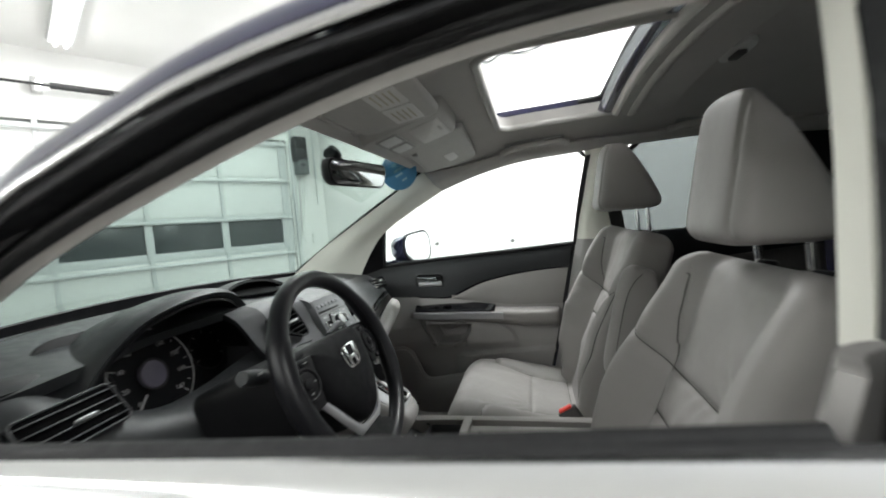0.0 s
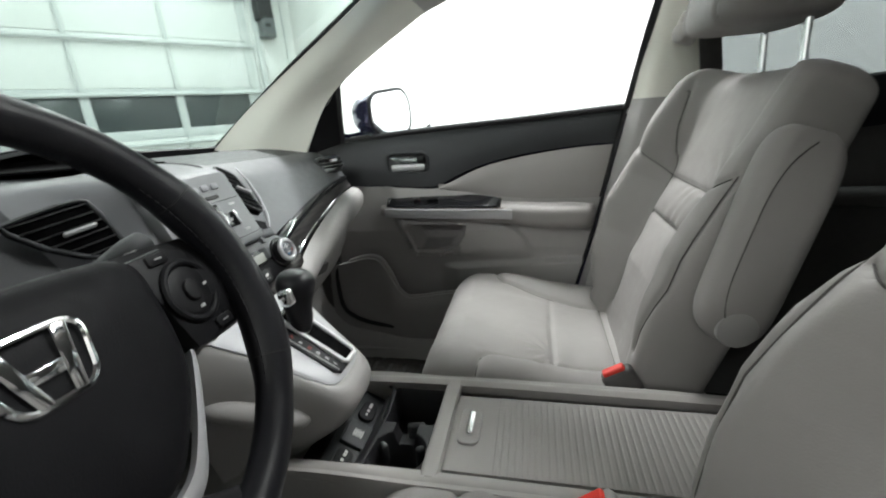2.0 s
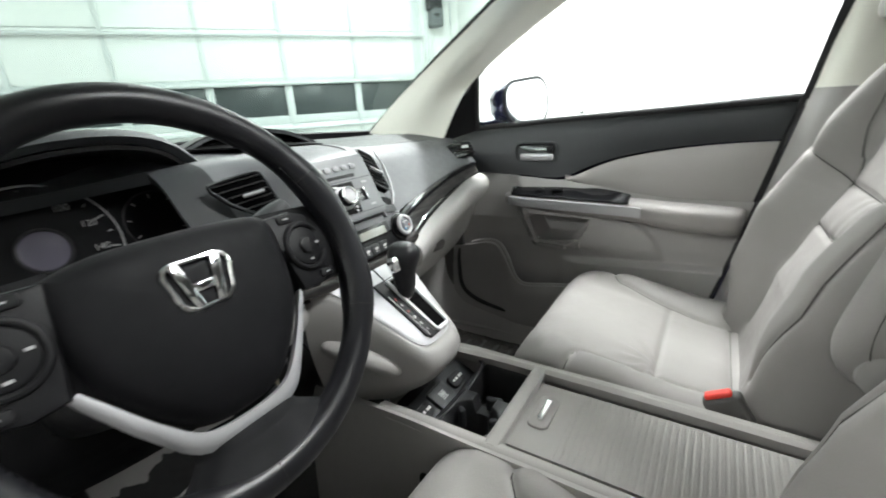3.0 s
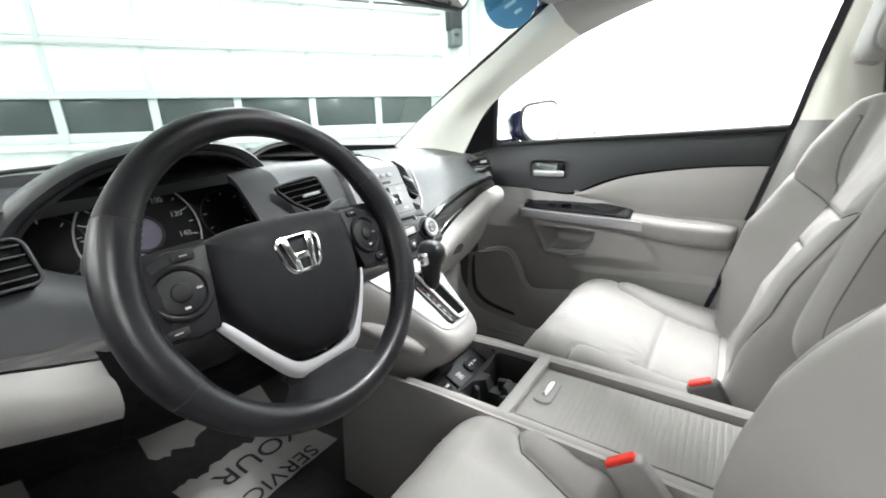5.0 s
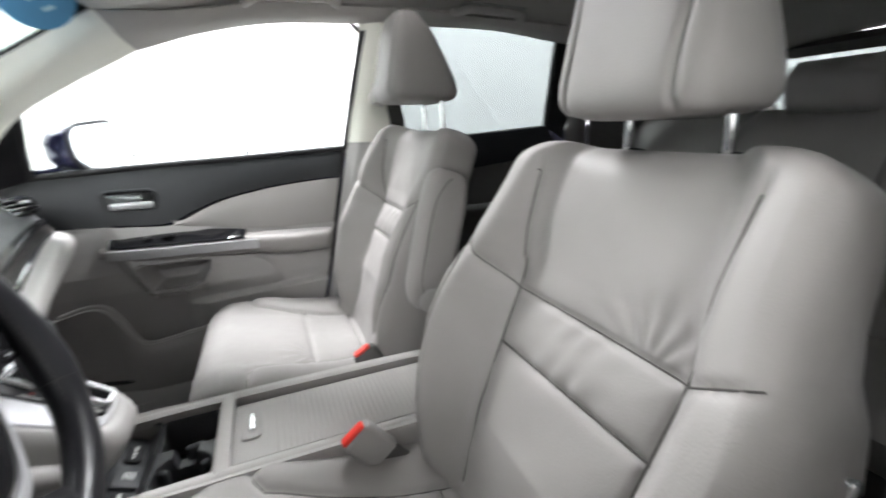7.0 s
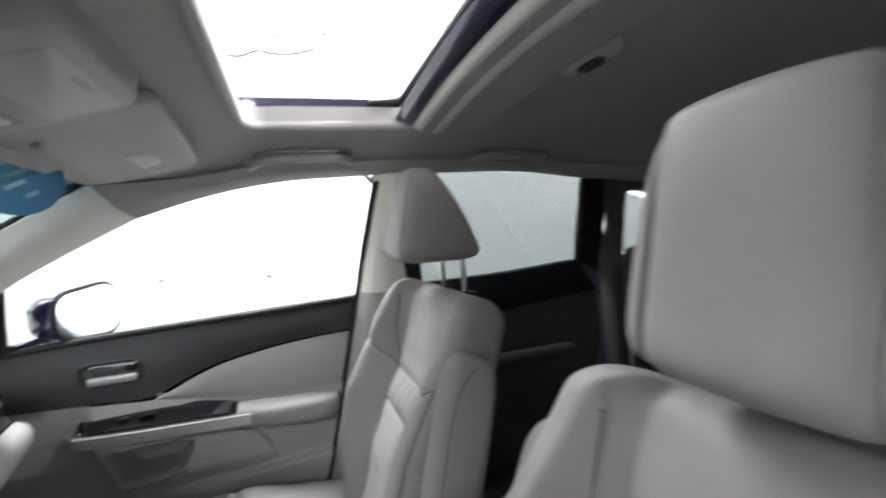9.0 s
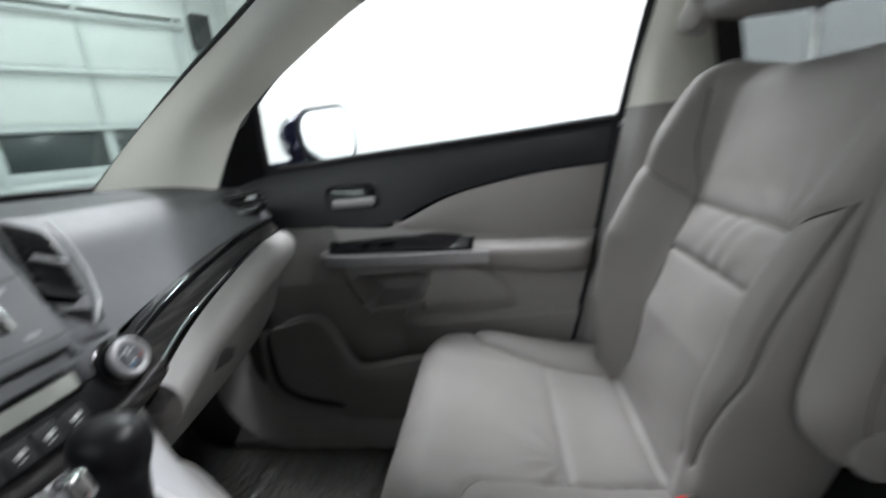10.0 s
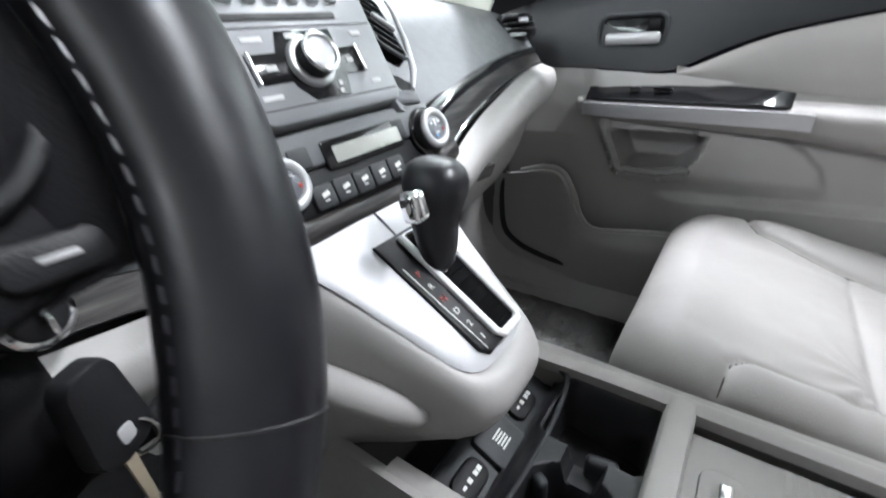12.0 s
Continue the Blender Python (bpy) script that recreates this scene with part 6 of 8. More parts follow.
emf = [(x * (1 + 0.16 * y / 0.027), y) for x, y in rounded_rect(0.066, 0.054, 0.015, 6)]
bar("emblem_frame", [EM @ Vector((x, y, 0.001)) for x, y in emf], 0.0022, CHROME, sw, "chrome emblem frame", n=8, closed=True, smooth=0)
for s in (-1, 1):
    plate("emblem_upright", [(s * 0.0070, -0.0255), (s * 0.0170, -0.0255), (s * 0.0285, 0.0255), (s * 0.0165, 0.0255)], EM @ Matrix.Translation((0, 0, 0.004)), 0.005, CHROME, sw, "", 0.001)
plate("emblem_bar", [(-0.012, -0.009), (0.012, -0.009), (0.012, 0.001), (-0.012, 0.001)], EM @ Matrix.Translation((0, 0, 0.0035)), 0.005, CHROME, sw, "", 0.001)
# column shroud, stalks, ignition key
co = thing("steering_column", (-0.42, -0.378, 0.86), "black steering column shroud with stalks", "steering column")
loops = []
for d, w, h, dz in ((-0.03, 0.05, 0.05, 0.0), (-0.05, 0.075, 0.065, -0.005), (-0.12, 0.085, 0.075, -0.01), (-0.22, 0.09, 0.08, -0.012)):
    loops.append([HM @ Vector((x, y + dz, d)) for x, y in rounded_rect(2 * w, 2 * h, 0.03, 5)])
v, f = loft(loops)
link_mesh("shroud", v, f, BLACK, co)
for s in (-1, 1):
    bar("stalk", [HM @ Vector((s * 0.06, 0.030, -0.05)), HM @ Vector((s * 0.10, 0.044, -0.045)), HM @ Vector((s * 0.14, 0.056, -0.04))], [0.008, 0.008, 0.009], BLACK, co, "", n=10)
    bar("stalk_grip", [HM @ Vector((s * 0.112, 0.047, -0.044)), HM @ Vector((s * 0.145, 0.057, -0.04)), HM @ Vector((s * 0.160, 0.062, -0.038))], [0.012, 0.0135, 0.011], DASH, co, "", n=12)
    block("symbol", (0.012, 0.003, 0.0008), HM @ Matrix.Translation((s * 0.135, 0.055, -0.0275)), MARK, co, r=0.0002)

# stitches along the inner side of the rim
for side in (1, -1):
    sv, sf = [], []
    for k in range(150):
        a = 2 * math.pi * k / 150
        if abs(math.sin(a)) > 0.62 or math.cos(a) * side < 0:
            continue
        c = Vector((math.cos(a), math.sin(a), 0))
        t = Vector((-math.sin(a), math.cos(a), 0))
        p = (R0 - rim_r(a) * 0.93) * c + Vector((0, 0, rim_r(a) * 0.36))
        b = len(sv)
        sv += [WM @ (p + t * u + Vector((0, 0, w)) - c * q) for u in (-0.0018, 0.0018) for w, q in ((-0.0003, 0.0), (0.0003, 0.0), (0.0003, 0.0008), (-0.0003, 0.0008))]
        sf += [(b, b + 1, b + 2, b + 3), (b + 7, b + 6, b + 5, b + 4)] + [(b + i, b + 4 + i, b + 4 + (i + 1) % 4, b + (i + 1) % 4) for i in range(4)]
    link_mesh("stitching", sv, sf, WHEEL_LEATHER, sw, "black thread")
# bars in place of the small writing on the cover
for x, w in ((-0.012, 0.010), (0.003, 0.014), (0.016, 0.006)):
    block("bar_mark", (w, 0.004, 0.0006), HM @ Matrix.Translation((x, -0.042, 0.0418)), DASH, sw, r=0.0002)

# ignition lock with its key, fob and ring
ig = thing("ignition_key", (-0.385, -0.255, 0.80), "black car key with a remote fob in the ignition", "car key")
disc("lock_ring", 0.019, 0.03, facing((-0.385, -0.262, 0.838), (0.9, 0.35, 0.15)), CHROME, ig, "bright ignition ring", 0.003)
disc("lock_face", 0.014, 0.01, facing((-0.382, -0.261, 0.8385), (0.9, 0.35, 0.15)), BLACK, ig, "", 0.002)
block("key_blade", (0.018, 0.003, 0.010), Matrix.Translation((-0.374, -0.260, 0.838)), STEEL, ig, r=0.001)
KM = facing((-0.362, -0.262, 0.788), (0.85, 0.5, 0.0), (0.25, 0.12, 0.9))
plate("key_head", [(x * (1.0 - 0.18 * (y > 0)), y) for x, y in rounded_rect(0.040, 0.066, 0.014, 5)], KM @ Matrix.Translation((0, -0.008, 0.006)), 0.013, BLACK, ig, "black key head", 0.004)
plate("key_badge", rounded_rect(0.010, 0.012, 0.003, 3), KM @ Matrix.Translation((0, -0.024, 0.0068)), 0.002, SILVER, ig, "", 0.0005)
bar("key_ring", [Vector((-0.366 + 0.006 * math.cos(t), -0.258 + 0.014 * math.cos(t), 0.752 + 0.014 * math.sin(t))) for t in [2 * math.pi * k / 24 for k in range(24)]], 0.0012, STEEL, ig, n=6, closed=True)
plate("spare_blade", [(-0.004, 0.022), (0.004, 0.022), (0.003, -0.03), (0.0, -0.034), (-0.003, -0.03)], facing((-0.362, -0.262, 0.722), (0.85, 0.5, 0.0)), 0.002, material("worn_brass", (0.42, 0.36, 0.27), 0.4, metal=0.6), ig, "brass key blade", 0.0004)
plate("tag", rounded_rect(0.022, 0.036, 0.007, 4), facing((-0.370, -0.236, 0.742), (0.6, 0.8, 0.1), (0.1, 0.35, 0.9)), 0.005, BLACK, ig, "small black remote", 0.002)

# ---- gear lever pod and centre console ----
pod = thing("shifter_pod", (-0.33, 0, 0.58), "grey pod under the dash with a silver gear plate", "gear console")


def pod_z(x):
    return 0.712 + 0.72 * (-0.262 - x)


# outline of the silver plate seen from above, from the tip round
half = [(-0.243, 0.0), (-0.244, 0.025), (-0.250, 0.041), (-0.264, 0.051), (-0.30, 0.064), (-0.35, 0.083), (-0.39, 0.106), (-0.41, 0.120)]
YC = -0.025
ring = [(x, YC - y) for x, y in reversed(half)] + [(x, YC + y) for x, y in half[1:]]
ring = [tuple(p[:2]) for p in curve([(*p, 0) for p in ring], 48)]
plate_rows = [[(x, y, pod_z(x)) for x, y in ring], [(x - 0.012 * (1 if x > -0.39 else 0), YC + (y - YC) * 0.93, pod_z(x - 0.012) + 0.004) for x, y in ring], [(min(x, -0.27) - 0.02, YC + (y - YC) * 0.3, pod_z(min(x, -0.27) - 0.02) + 0.006) for x, y in ring], [(min(x, -0.30) - 0.03, YC + (y - YC) * 0.02, pod_z(min(x, -0.30) - 0.03) + 0.006) for x, y in ring]]
sheet("gear_plate", plate_rows, 48, 12, 0.004, SATIN, pod, "satin silver gear plate", sharp=60)
sk = []
for u, gx, gy in ((0.0, 1.0, 1.0), (0.02, 1.06, 1.05), (0.10, 1.12, 1.12), (0.25, 1.15, 1.17), (0.45, 1.08, 1.17), (0.62, 0.95, 1.13), (0.8, 0.76, 1.06), (1.0, 0.55, 0.98)):
    sk.append([(-0.40 + (x + 0.40) * gx, YC + (y - YC) * gy, pod_z(x) + 0.001 + (0.575 - pod_z(x)) * u) for x, y in ring])
sheet("skirt", sk, 48, 16, 0.012, TRIM_GREY, pod, "soft grey skirt", sharp=60)
for s in (-1, 1):
    spine = curve([(-0.395, YC + s * 0.127, 0.712), (-0.36, YC + s * 0.113, 0.701), (-0.31, YC + s * 0.089, 0.680), (-0.278, YC + s * 0.066, 0.660)], 28)
    bar("side_bulge", spine, [0.004 + 0.013 * math.sqrt(max(0.0, 1 - abs(2 * k / 28 - 1) ** 3)) for k in range(29)], TRIM_GREY, pod, n=16)
GP = facing((-0.302, -0.022, pod_z(-0.302) + 0.0125), (0.584, 0, 0.811), (-0.811, 0, 0.584))
# in GP, x goes to the passenger, y up the slope
gate_o = [(-0.035, 0.062), (0.041, 0.062), (0.036, -0.064), (0.029, -0.073), (-0.020, -0.073), (-0.028, -0.064)]
gate = plate("gate_panel", gate_o, GP @ Matrix.Translation((0, 0, 0.002)), 0.012, BLACK, pod, "black gear gate with gear letters", 0.002)
bar("gate_frame", [GP @ Vector((x, y, 0.004)) for x, y in ((-0.006, 0.056), (0.034, 0.056), (0.032, -0.064), (0.027, -0.070), (0.002, -0.070), (-0.003, -0.064))], 0.0040, material("bright_silver", (0.72, 0.72, 0.73), 0.4, metal=0.15, mottle=0.03), gate, "bright silver gate frame", n=8, closed=True)
plate("gate_slot", [(-0.003, 0.052), (0.031, 0.052), (0.029, -0.065), (0.0, -0.065)], GP @ Matrix.Translation((0, 0, 0.0035)), 0.002, VOID, gate, "", 0.0005)
for k in range(9):
    block("slot_rib", (0.026, 0.0014, 0.002), GP @ Matrix.Translation((0.0145, -0.060 + 0.012 * k, 0.0035)), VOID, gate, r=0.001)
for k, (txt, m) in enumerate((("P", MARK_RED), ("R", MARK), ("N", MARK_RED), ("D", MARK), ("2", MARK), ("1", MARK))):
    lettering("gear_letter", txt, 0.0085, GP @ Matrix.Translation((-0.0205 + 0.0008 * k, 0.018 - 0.0152 * k, 0.0032)), m, gate)
bar("letter_line", [GP @ Vector((-0.029, 0.03, 0.0028)), GP @ Vector((-0.022, -0.068, 0.0028))], 0.0006, MARK, gate, n=4)
gl = thing("gear_lever", (-0.315, 0.0, 0.745), "black leather gear knob with chrome button", "gear lever")
foot, head = Vector((-0.310, -0.016, 0.744)), Vector((-0.321, -0.012, 0.846))
ax = (head - foot).normalized()
bar("stem", [foot - ax * 0.01, foot + ax * 0.03], [0.010, 0.0065], CHROME, gl, n=14)
loops = []
for u, a, b, sh in ((0.18, 0.010, 0.010, 0), (0.24, 0.014, 0.015, 0), (0.4, 0.016, 0.019, 0.001), (0.62, 0.019, 0.022, 0.002), (0.78, 0.023, 0.026, 0.005), (0.92, 0.025, 0.029, 0.008), (1.03, 0.024, 0.028, 0.009), (1.12, 0.018, 0.022, 0.009), (1.16, 0.008, 0.012, 0.009)):
    c = foot + (head - foot) * u + Vector((sh, 0, 0))
    loops.append([c + Vector((b * math.cos(t) * (abs(math.cos(t)) ** -0.2 if abs(math.cos(t)) > 0.05 else 1), a * math.sin(t), 0)) for t in [2 * math.pi * k / 28 for k in range(28)]])
v, f = loft([[tuple(p) for p in curve([l[i] for l in loops], 30)] for i in range(28)] and [list(r) for r in zip(*[curve([l[i] for l in loops], 30) for i in range(28)])])
link_mesh("knob", v, f, WHEEL_LEATHER, gl, "black leather knob")
block("release_button", (0.020, 0.018, 0.026), Matrix.Translation(foot + (head - foot) * 0.90 + Vector((0.014, -0.037, -0.001))) @ pose(0, 0, 0, 0, -12, 0), CHROME, gl, "chrome release button", r=0.006)

LID = material("lid_plastic", (0.335, 0.32, 0.305), 0.6, grain=0.2, grain_size=0.0012, mottle=0.04)
con = thing("centre_console", (0.0, 0, 0.26), "grey centre console with ribbed lid and cup holders", "centre console")
# side walls and rim of the tray
L, RR = -0.118, 0.096
for s, y in ((-1, L), (1, RR)):
    sheet("side_wall", [[(-0.50, y - s * 0.02, 0.56), (-0.32, y, 0.598), (-0.1, y, 0.604), (0.2, y, 0.604), (0.42, y, 0.60)], [(-0.50, y - s * 0.012, 0.56), (-0.32, y + s * 0.008, 0.600), (-0.1, y + s * 0.009, 0.606), (0.2, y + s * 0.009, 0.606), (0.42, y + s * 0.008, 0.602)], [(-0.50, y + s * 0.005, 0.50), (-0.32, y + s * 0.014, 0.585), (-0.1, y + s * 0.016, 0.59), (0.2, y + s * 0.016, 0.59), (0.42, y + s * 0.014, 0.585)], [(-0.50, y + s * 0.02, 0.40), (-0.32, y + s * 0.02, 0.45), (-0.1, y + s * 0.02, 0.45), (0.2, y + s * 0.02, 0.45), (0.42, y + s * 0.02, 0.45)], [(-0.50, y + s * 0.03, 0.27), (-0.32, y + s * 0.03, 0.27), (-0.1, y + s * 0.03, 0.27), (0.2, y + s * 0.03, 0.27), (0.42, y + s * 0.03, 0.27)]], 24, 24, -0.012 * s, LID, con)
    sheet("rim", [[(-0.31, y - s * 0.012, 0.600), (-0.1, y - s * 0.012, 0.606), (0.42, y - s * 0.012, 0.603)], [(-0.31, y, 0.603), (-0.1, y, 0.609), (0.42, y, 0.606)], [(-0.31, y + s * 0.01, 0.599), (-0.1, y + s * 0.01, 0.605), (0.42, y + s * 0.01, 0.602)]], 12, 8, -0.02 * s, LID, con)
block("lower_recess", (0.20, 0.012, 0.07), Matrix.Translation((-0.12, L - 0.022, 0.48)), BLACK, con, r=0.02)
sheet("tray_floor", [[(-0.33, -0.12, 0.55), (-0.33, 0, 0.55), (-0.33, 0.10, 0.55)], [(-0.22, -0.12, 0.545), (-0.22, 0, 0.545), (-0.22, 0.10, 0.545)], [(-0.21, -0.12, 0.52), (-0.21, 0, 0.52), (-0.21, 0.10, 0.52)], [(-0.11, -0.12, 0.50), (-0.11, 0, 0.50), (-0.11, 0.10, 0.50)]], 12, 20, 0.01, BLACK, con)
# switch strip: two seat heaters and a socket
SWP = facing((-0.250, -0.018, 0.568), (0.45, 0, 0.89), (-0.89, 0, 0.45))
plate("switch_strip", rounded_rect(0.196, 0.066, 0.010, 4), SWP @ Matrix.Translation((0.006, 0, 0.0)), 0.03, DASH, con, "", 0.002)
for y, w in ((-0.056, 0.044), (0.055, 0.042)):
    key = plate("heater_switch", rounded_rect(w, 0.028, 0.011, 5), SWP @ Matrix.Translation((y, 0.002, 0.007)), 0.012, BLACK, con, "black seat heater switch", 0.003)
    for dx in (-0.011, -0.002, 0.008, 0.014):
        block("symbol", (0.005, 0.005 if dx > -0.005 else 0.003, 0.0006), SWP @ Matrix.Translation((y + dx, 0.002, 0.0074)), MARK, key, r=0.0002)
lidc = plate("socket_cover", rounded_rect(0.050, 0.046, 0.004, 3), SWP @ Matrix.Translation((-0.001, -0.001, 0.008)), 0.012, DASH, con, "square socket cover", 0.003)
for k in range(5):
    block("symbol", (0.016 - 0.002 * (k % 2), 0.0018, 0.0005), SWP @ Matrix.Translation((-0.001, 0.006 - 0.0035 * k, 0.0085)), MARK, lidc, r=0.0002)
# cup holders: a black insert with two round wells, grips and a divider

def insert_z(x, y):
    """Height of the moulded insert: a square bin, a round cup, and a notch that joins them."""
    def well(d, low):
        return low + (0.588 - low) * smooth_step(-0.004, 0.004, d)
    bx, by = abs(x + 0.163) - 0.047 + 0.012, abs(y - 0.044) - 0.040 + 0.012
    bin_d = math.hypot(max(bx, 0), max(by, 0)) + min(max(bx, by), 0) - 0.012
    cup_d = math.hypot(x + 0.163, y + 0.062) - 0.041
    notch = max(abs(x + 0.163) - 0.016, abs(y + 0.008) - 0.03)
    z = min(0.588, well(bin_d, 0.500), well(cup_d, 0.505), well(notch, 0.562))
    return z - 0.022 * smooth_step(-0.205, -0.232, x)


cols = np.linspace(-0.232, -0.108, 64)
grid = [[(x, y, insert_z(x, y)) for y in np.linspace(-0.112, 0.091, 104)] for x in cols]
v, f = shell(np.array(grid), 0.004)
link_mesh("cup_insert", v, f, material("insert_plastic", (0.026, 0.026, 0.028), 0.35, grain=0.15, grain_size=0.0012), con, "black moulded cup holder insert", sharp=50)
for a in (35, 145, 250):
    block("cup_grip", (0.016, 0.012, 0.038), Matrix.Translation((-0.163 + 0.037 * math.cos(radians(a)), -0.062 + 0.037 * math.sin(radians(a)), 0.562)) @ pose(0, 0, 0, 0, 0, a), DASH, con, r=0.005)
block("bin_divider", (0.03, 0.012, 0.05), Matrix.Translation((-0.150, 0.002, 0.562)) @ pose(0, 0, 0, 0, 0, 12), DASH, con, r=0.005)
bar("tray_edge", [(-0.225, -0.112, 0.59), (-0.21, -0.10, 0.588), (-0.205, 0.0, 0.586), (-0.212, 0.076, 0.588), (-0.225, 0.09, 0.59)], 0.003, DASH, con, n=8, smooth=20)
# lid with cross ribs and its latch
sheet("lid_frame", [[(-0.113, L, 0.604), (-0.113, 0, 0.604), (-0.113, RR, 0.604)], [(-0.108, L, 0.609), (-0.108, 0, 0.609), (-0.108, RR, 0.609)], [(-0.09, L, 0.609), (-0.09, 0, 0.609), (-0.09, RR, 0.609)], [(-0.086, L, 0.603), (-0.086, 0, 0.603), (-0.086, RR, 0.603)]], 8, 8, 0.03, LID, con)
rows = []
x = -0.086
while x < 0.42:
    for dx, dz in ((0.0, 0.0), (0.0015, 0.0006), (0.0065, 0.0006), (0.008, 0.0)):
        if x < -0.02:
            dz = 0
        rows.append([(x + dx, y, 0.5955 + dz) for y in (-0.092, 0.0, 0.070)])
    x += 0.0100
g = np.array(rows)
v, f = shell(g, 0.02)
link_mesh("lid", v, f, LID, con, "ribbed grey sliding lid", sharp=20)
plate("latch_seat", rounded_rect(0.034, 0.078, 0.012, 5), Matrix.Translation((-0.058, -0.004, 0.600)), 0.006, LID, con, "", 0.002)
block("latch", (0.012, 0.050, 0.010), Matrix.Translation((-0.056, -0.004, 0.603)), CHROME, con, "chrome lid latch", r=0.004)

# ---- front seats ----
def ring_places(p, front, back):
    """Places round a rounded section: (across, depth) from -1 to 1, dense over the front."""
    out = []
    for k in range(front + 1):
        v = 1 - 2 * k / front
        s = math.copysign(1 - (1 - abs(v)) ** 1.35, v)
        c = abs(s) ** (1 / p)
        out.append((s, max(0.0, 1 - c * c) ** (p / 2)))
    for k in range(1, back):
        ph = math.pi + math.pi * k / back
        c, q = math.cos(ph), math.sin(ph)
        out.append((math.copysign(abs(c) ** p, c), math.copysign(abs(q) ** p, q)))
    return out


def seat(cy, inboard, hinge_x, label, lift, base_z=0.26, hinge_z=0.545, head=(0.122, 0.0, 0.010, 0.208, -0.153, 0.057), bolsters=(1.0, 0.0), arm_fwd=0.0, widths=(0.30, 1.0)):
    """A leather seat about the line y = cy; inboard is the side (+1 or -1) of the tunnel."""
    st = thing("front_seat", (hinge_x - 0.2, cy, base_z), label, "car seat", group="front seats")
    rec = radians(19)
    hinge = Vector((hinge_x, cy, hinge_z))
    up, fwd = Vector((math.sin(rec), 0, math.cos(rec))), Vector((-math.cos(rec), 0, math.sin(rec)))
    H = 0.585

    def half_w(h):
        return float(np.interp(h, [-0.05, 0.05, 0.18, 0.33, 0.375, 0.41, 0.45, 0.50, 0.56, H], [0.225, 0.252, 0.274, 0.278, 0.268, 0.250, 0.240, 0.234, 0.226, 0.212]))

    def wide(h, s):
        # the tunnel side may be cut narrower beside the armrest, the door side scaled
        return min(half_w(h), widths[0]) if s * inboard > 0 else half_w(h) * widths[1]

    def bolster(s, h):
        a = smooth_step(0.53, 0.80, abs(s))
        d = a * float(np.interp(h, [0, 0.1, 0.25, 0.36, 0.48, H], [0.035, 0.074, 0.090, 0.074, 0.050, 0.032]))
        if s * inboard > 0:
            return d * bolsters[0]
        return d + bolsters[1] * smooth_step(0.38, 0.85, abs(s)) * smooth_step(0.33, 0.47, h)

    # seams on the face, as (across, up) in metres from the middle
    SEAMS = []
    for s in (-1, 1):
        SEAMS += [((s * 0.162, H), (s * 0.152, 0.40)), ((s * 0.150, 0.40), (s * 0.140, 0.25)), ((s * 0.140, 0.25), (s * 0.125, 0.02)), ((s * 0.148, 0.353), (s * (0.226 if s == -inboard or widths[0] > 0.25 else 0.206), 0.393))]
    rim = min(0.240, widths[0] - 0.016)
    SEAMS += [((inboard * (rim - 0.025), 0.05), (inboard * rim, 0.19)), ((inboard * rim, 0.19), (inboard * rim, 0.40))]
    SEAMS += [((-0.148, 0.353), (0.148, 0.353)), ((-0.143, 0.264), (0.143, 0.264))]

    def groove(a, h):
        d = min(line_gap((a, h), *sm) for sm in SEAMS)
        return 0.0045 * math.exp(-((d / 0.0042) ** 2)) + 0.0080 * math.exp(-d / 0.018)

    def wrinkle(a, h):
        # folds that fan out from the lower corner of the upper panel, and a few along the middle panel
        dx, dh = a + 0.095, h - 0.340
        r, ang = math.hypot(dx, dh), math.atan2(dh, dx)
        fan = smooth_step(0.012, 0.04, r) * math.exp(-((r / 0.095) ** 2)) * (1 if h > 0.356 else 0) * max(0.0, math.sin(ang * 1.1))
        low = (math.exp(-(((h - 0.275) / 0.026) ** 2)) + 0.8 * math.exp(-(((h - 0.340) / 0.02) ** 2)) * (h < 0.353)) * math.exp(-(((a + 0.02) / 0.10) ** 2)) * (1 if h > 0.262 else 0)
        soft = 0.0019 * math.sin(a * 34 + h * 21 + cy * 5) * math.sin(h * 27 - a * 13 + 1.3)
        return 0.0030 * fan * math.sin(ang * 15 + 9 * r) + 0.0019 * low * math.sin(a * 120 + h * 60 + 2 * math.sin(a * 31)) + soft

    def face_at(a, h):
        """A point on the front of the backrest, a metres across and h up."""
        w = wide(min(h, H), a)
        s = max(-1.0, min(1.0, a / w))
        # the rounded section: how deep the front is at this place
        q = (1 - abs(s) ** (2 / 0.36)) if abs(s) < 1 else 0.0
        dq = max(0.0, q) ** (0.36 / 2)
        thick = 0.060 if h < 0.3 else 0.060 - 0.012 * (h - 0.3) / 0.28
        face = min(1.0, dq * 1.15)
        d = thick * dq + face * (bolster(s, h) - 0.018 * math.cos(math.pi / 2 * s) * float(np.interp(h, [0, 0.15, 0.4, H], [0.2, -0.6, 0.8, 0.4])))
        return hinge + up * h + fwd * (d - face * groove(a, h) + 0.0030) + Vector((0, s * w, 0))

    back_seams, cushion_seams = [], []
    for (a0, h0), (a1, h1) in SEAMS:
        n = max(4, int(math.hypot(a1 - a0, h1 - h0) / 0.006))
        pts = [face_at(a0 + (a1 - a0) * k / n, min(h0 + (h1 - h0) * k / n, H - 0.05)) for k in range(n + 1)]
        pts = [q for i, q in enumerate(pts) if i == 0 or (q - pts[i - 1]).length > 1e-4]
        if len(pts) > 2:
            back_seams.append(pts)

    places, rows = ring_places(0.36, 150, 40), []
    hs = [-0.06, -0.03] + [i * 0.005 for i in range(int((H - 0.045) / 0.005))]
    caps = [H - 0.045 + 0.045 * math.sin(math.pi / 2 * k / 8) for k in range(9)]
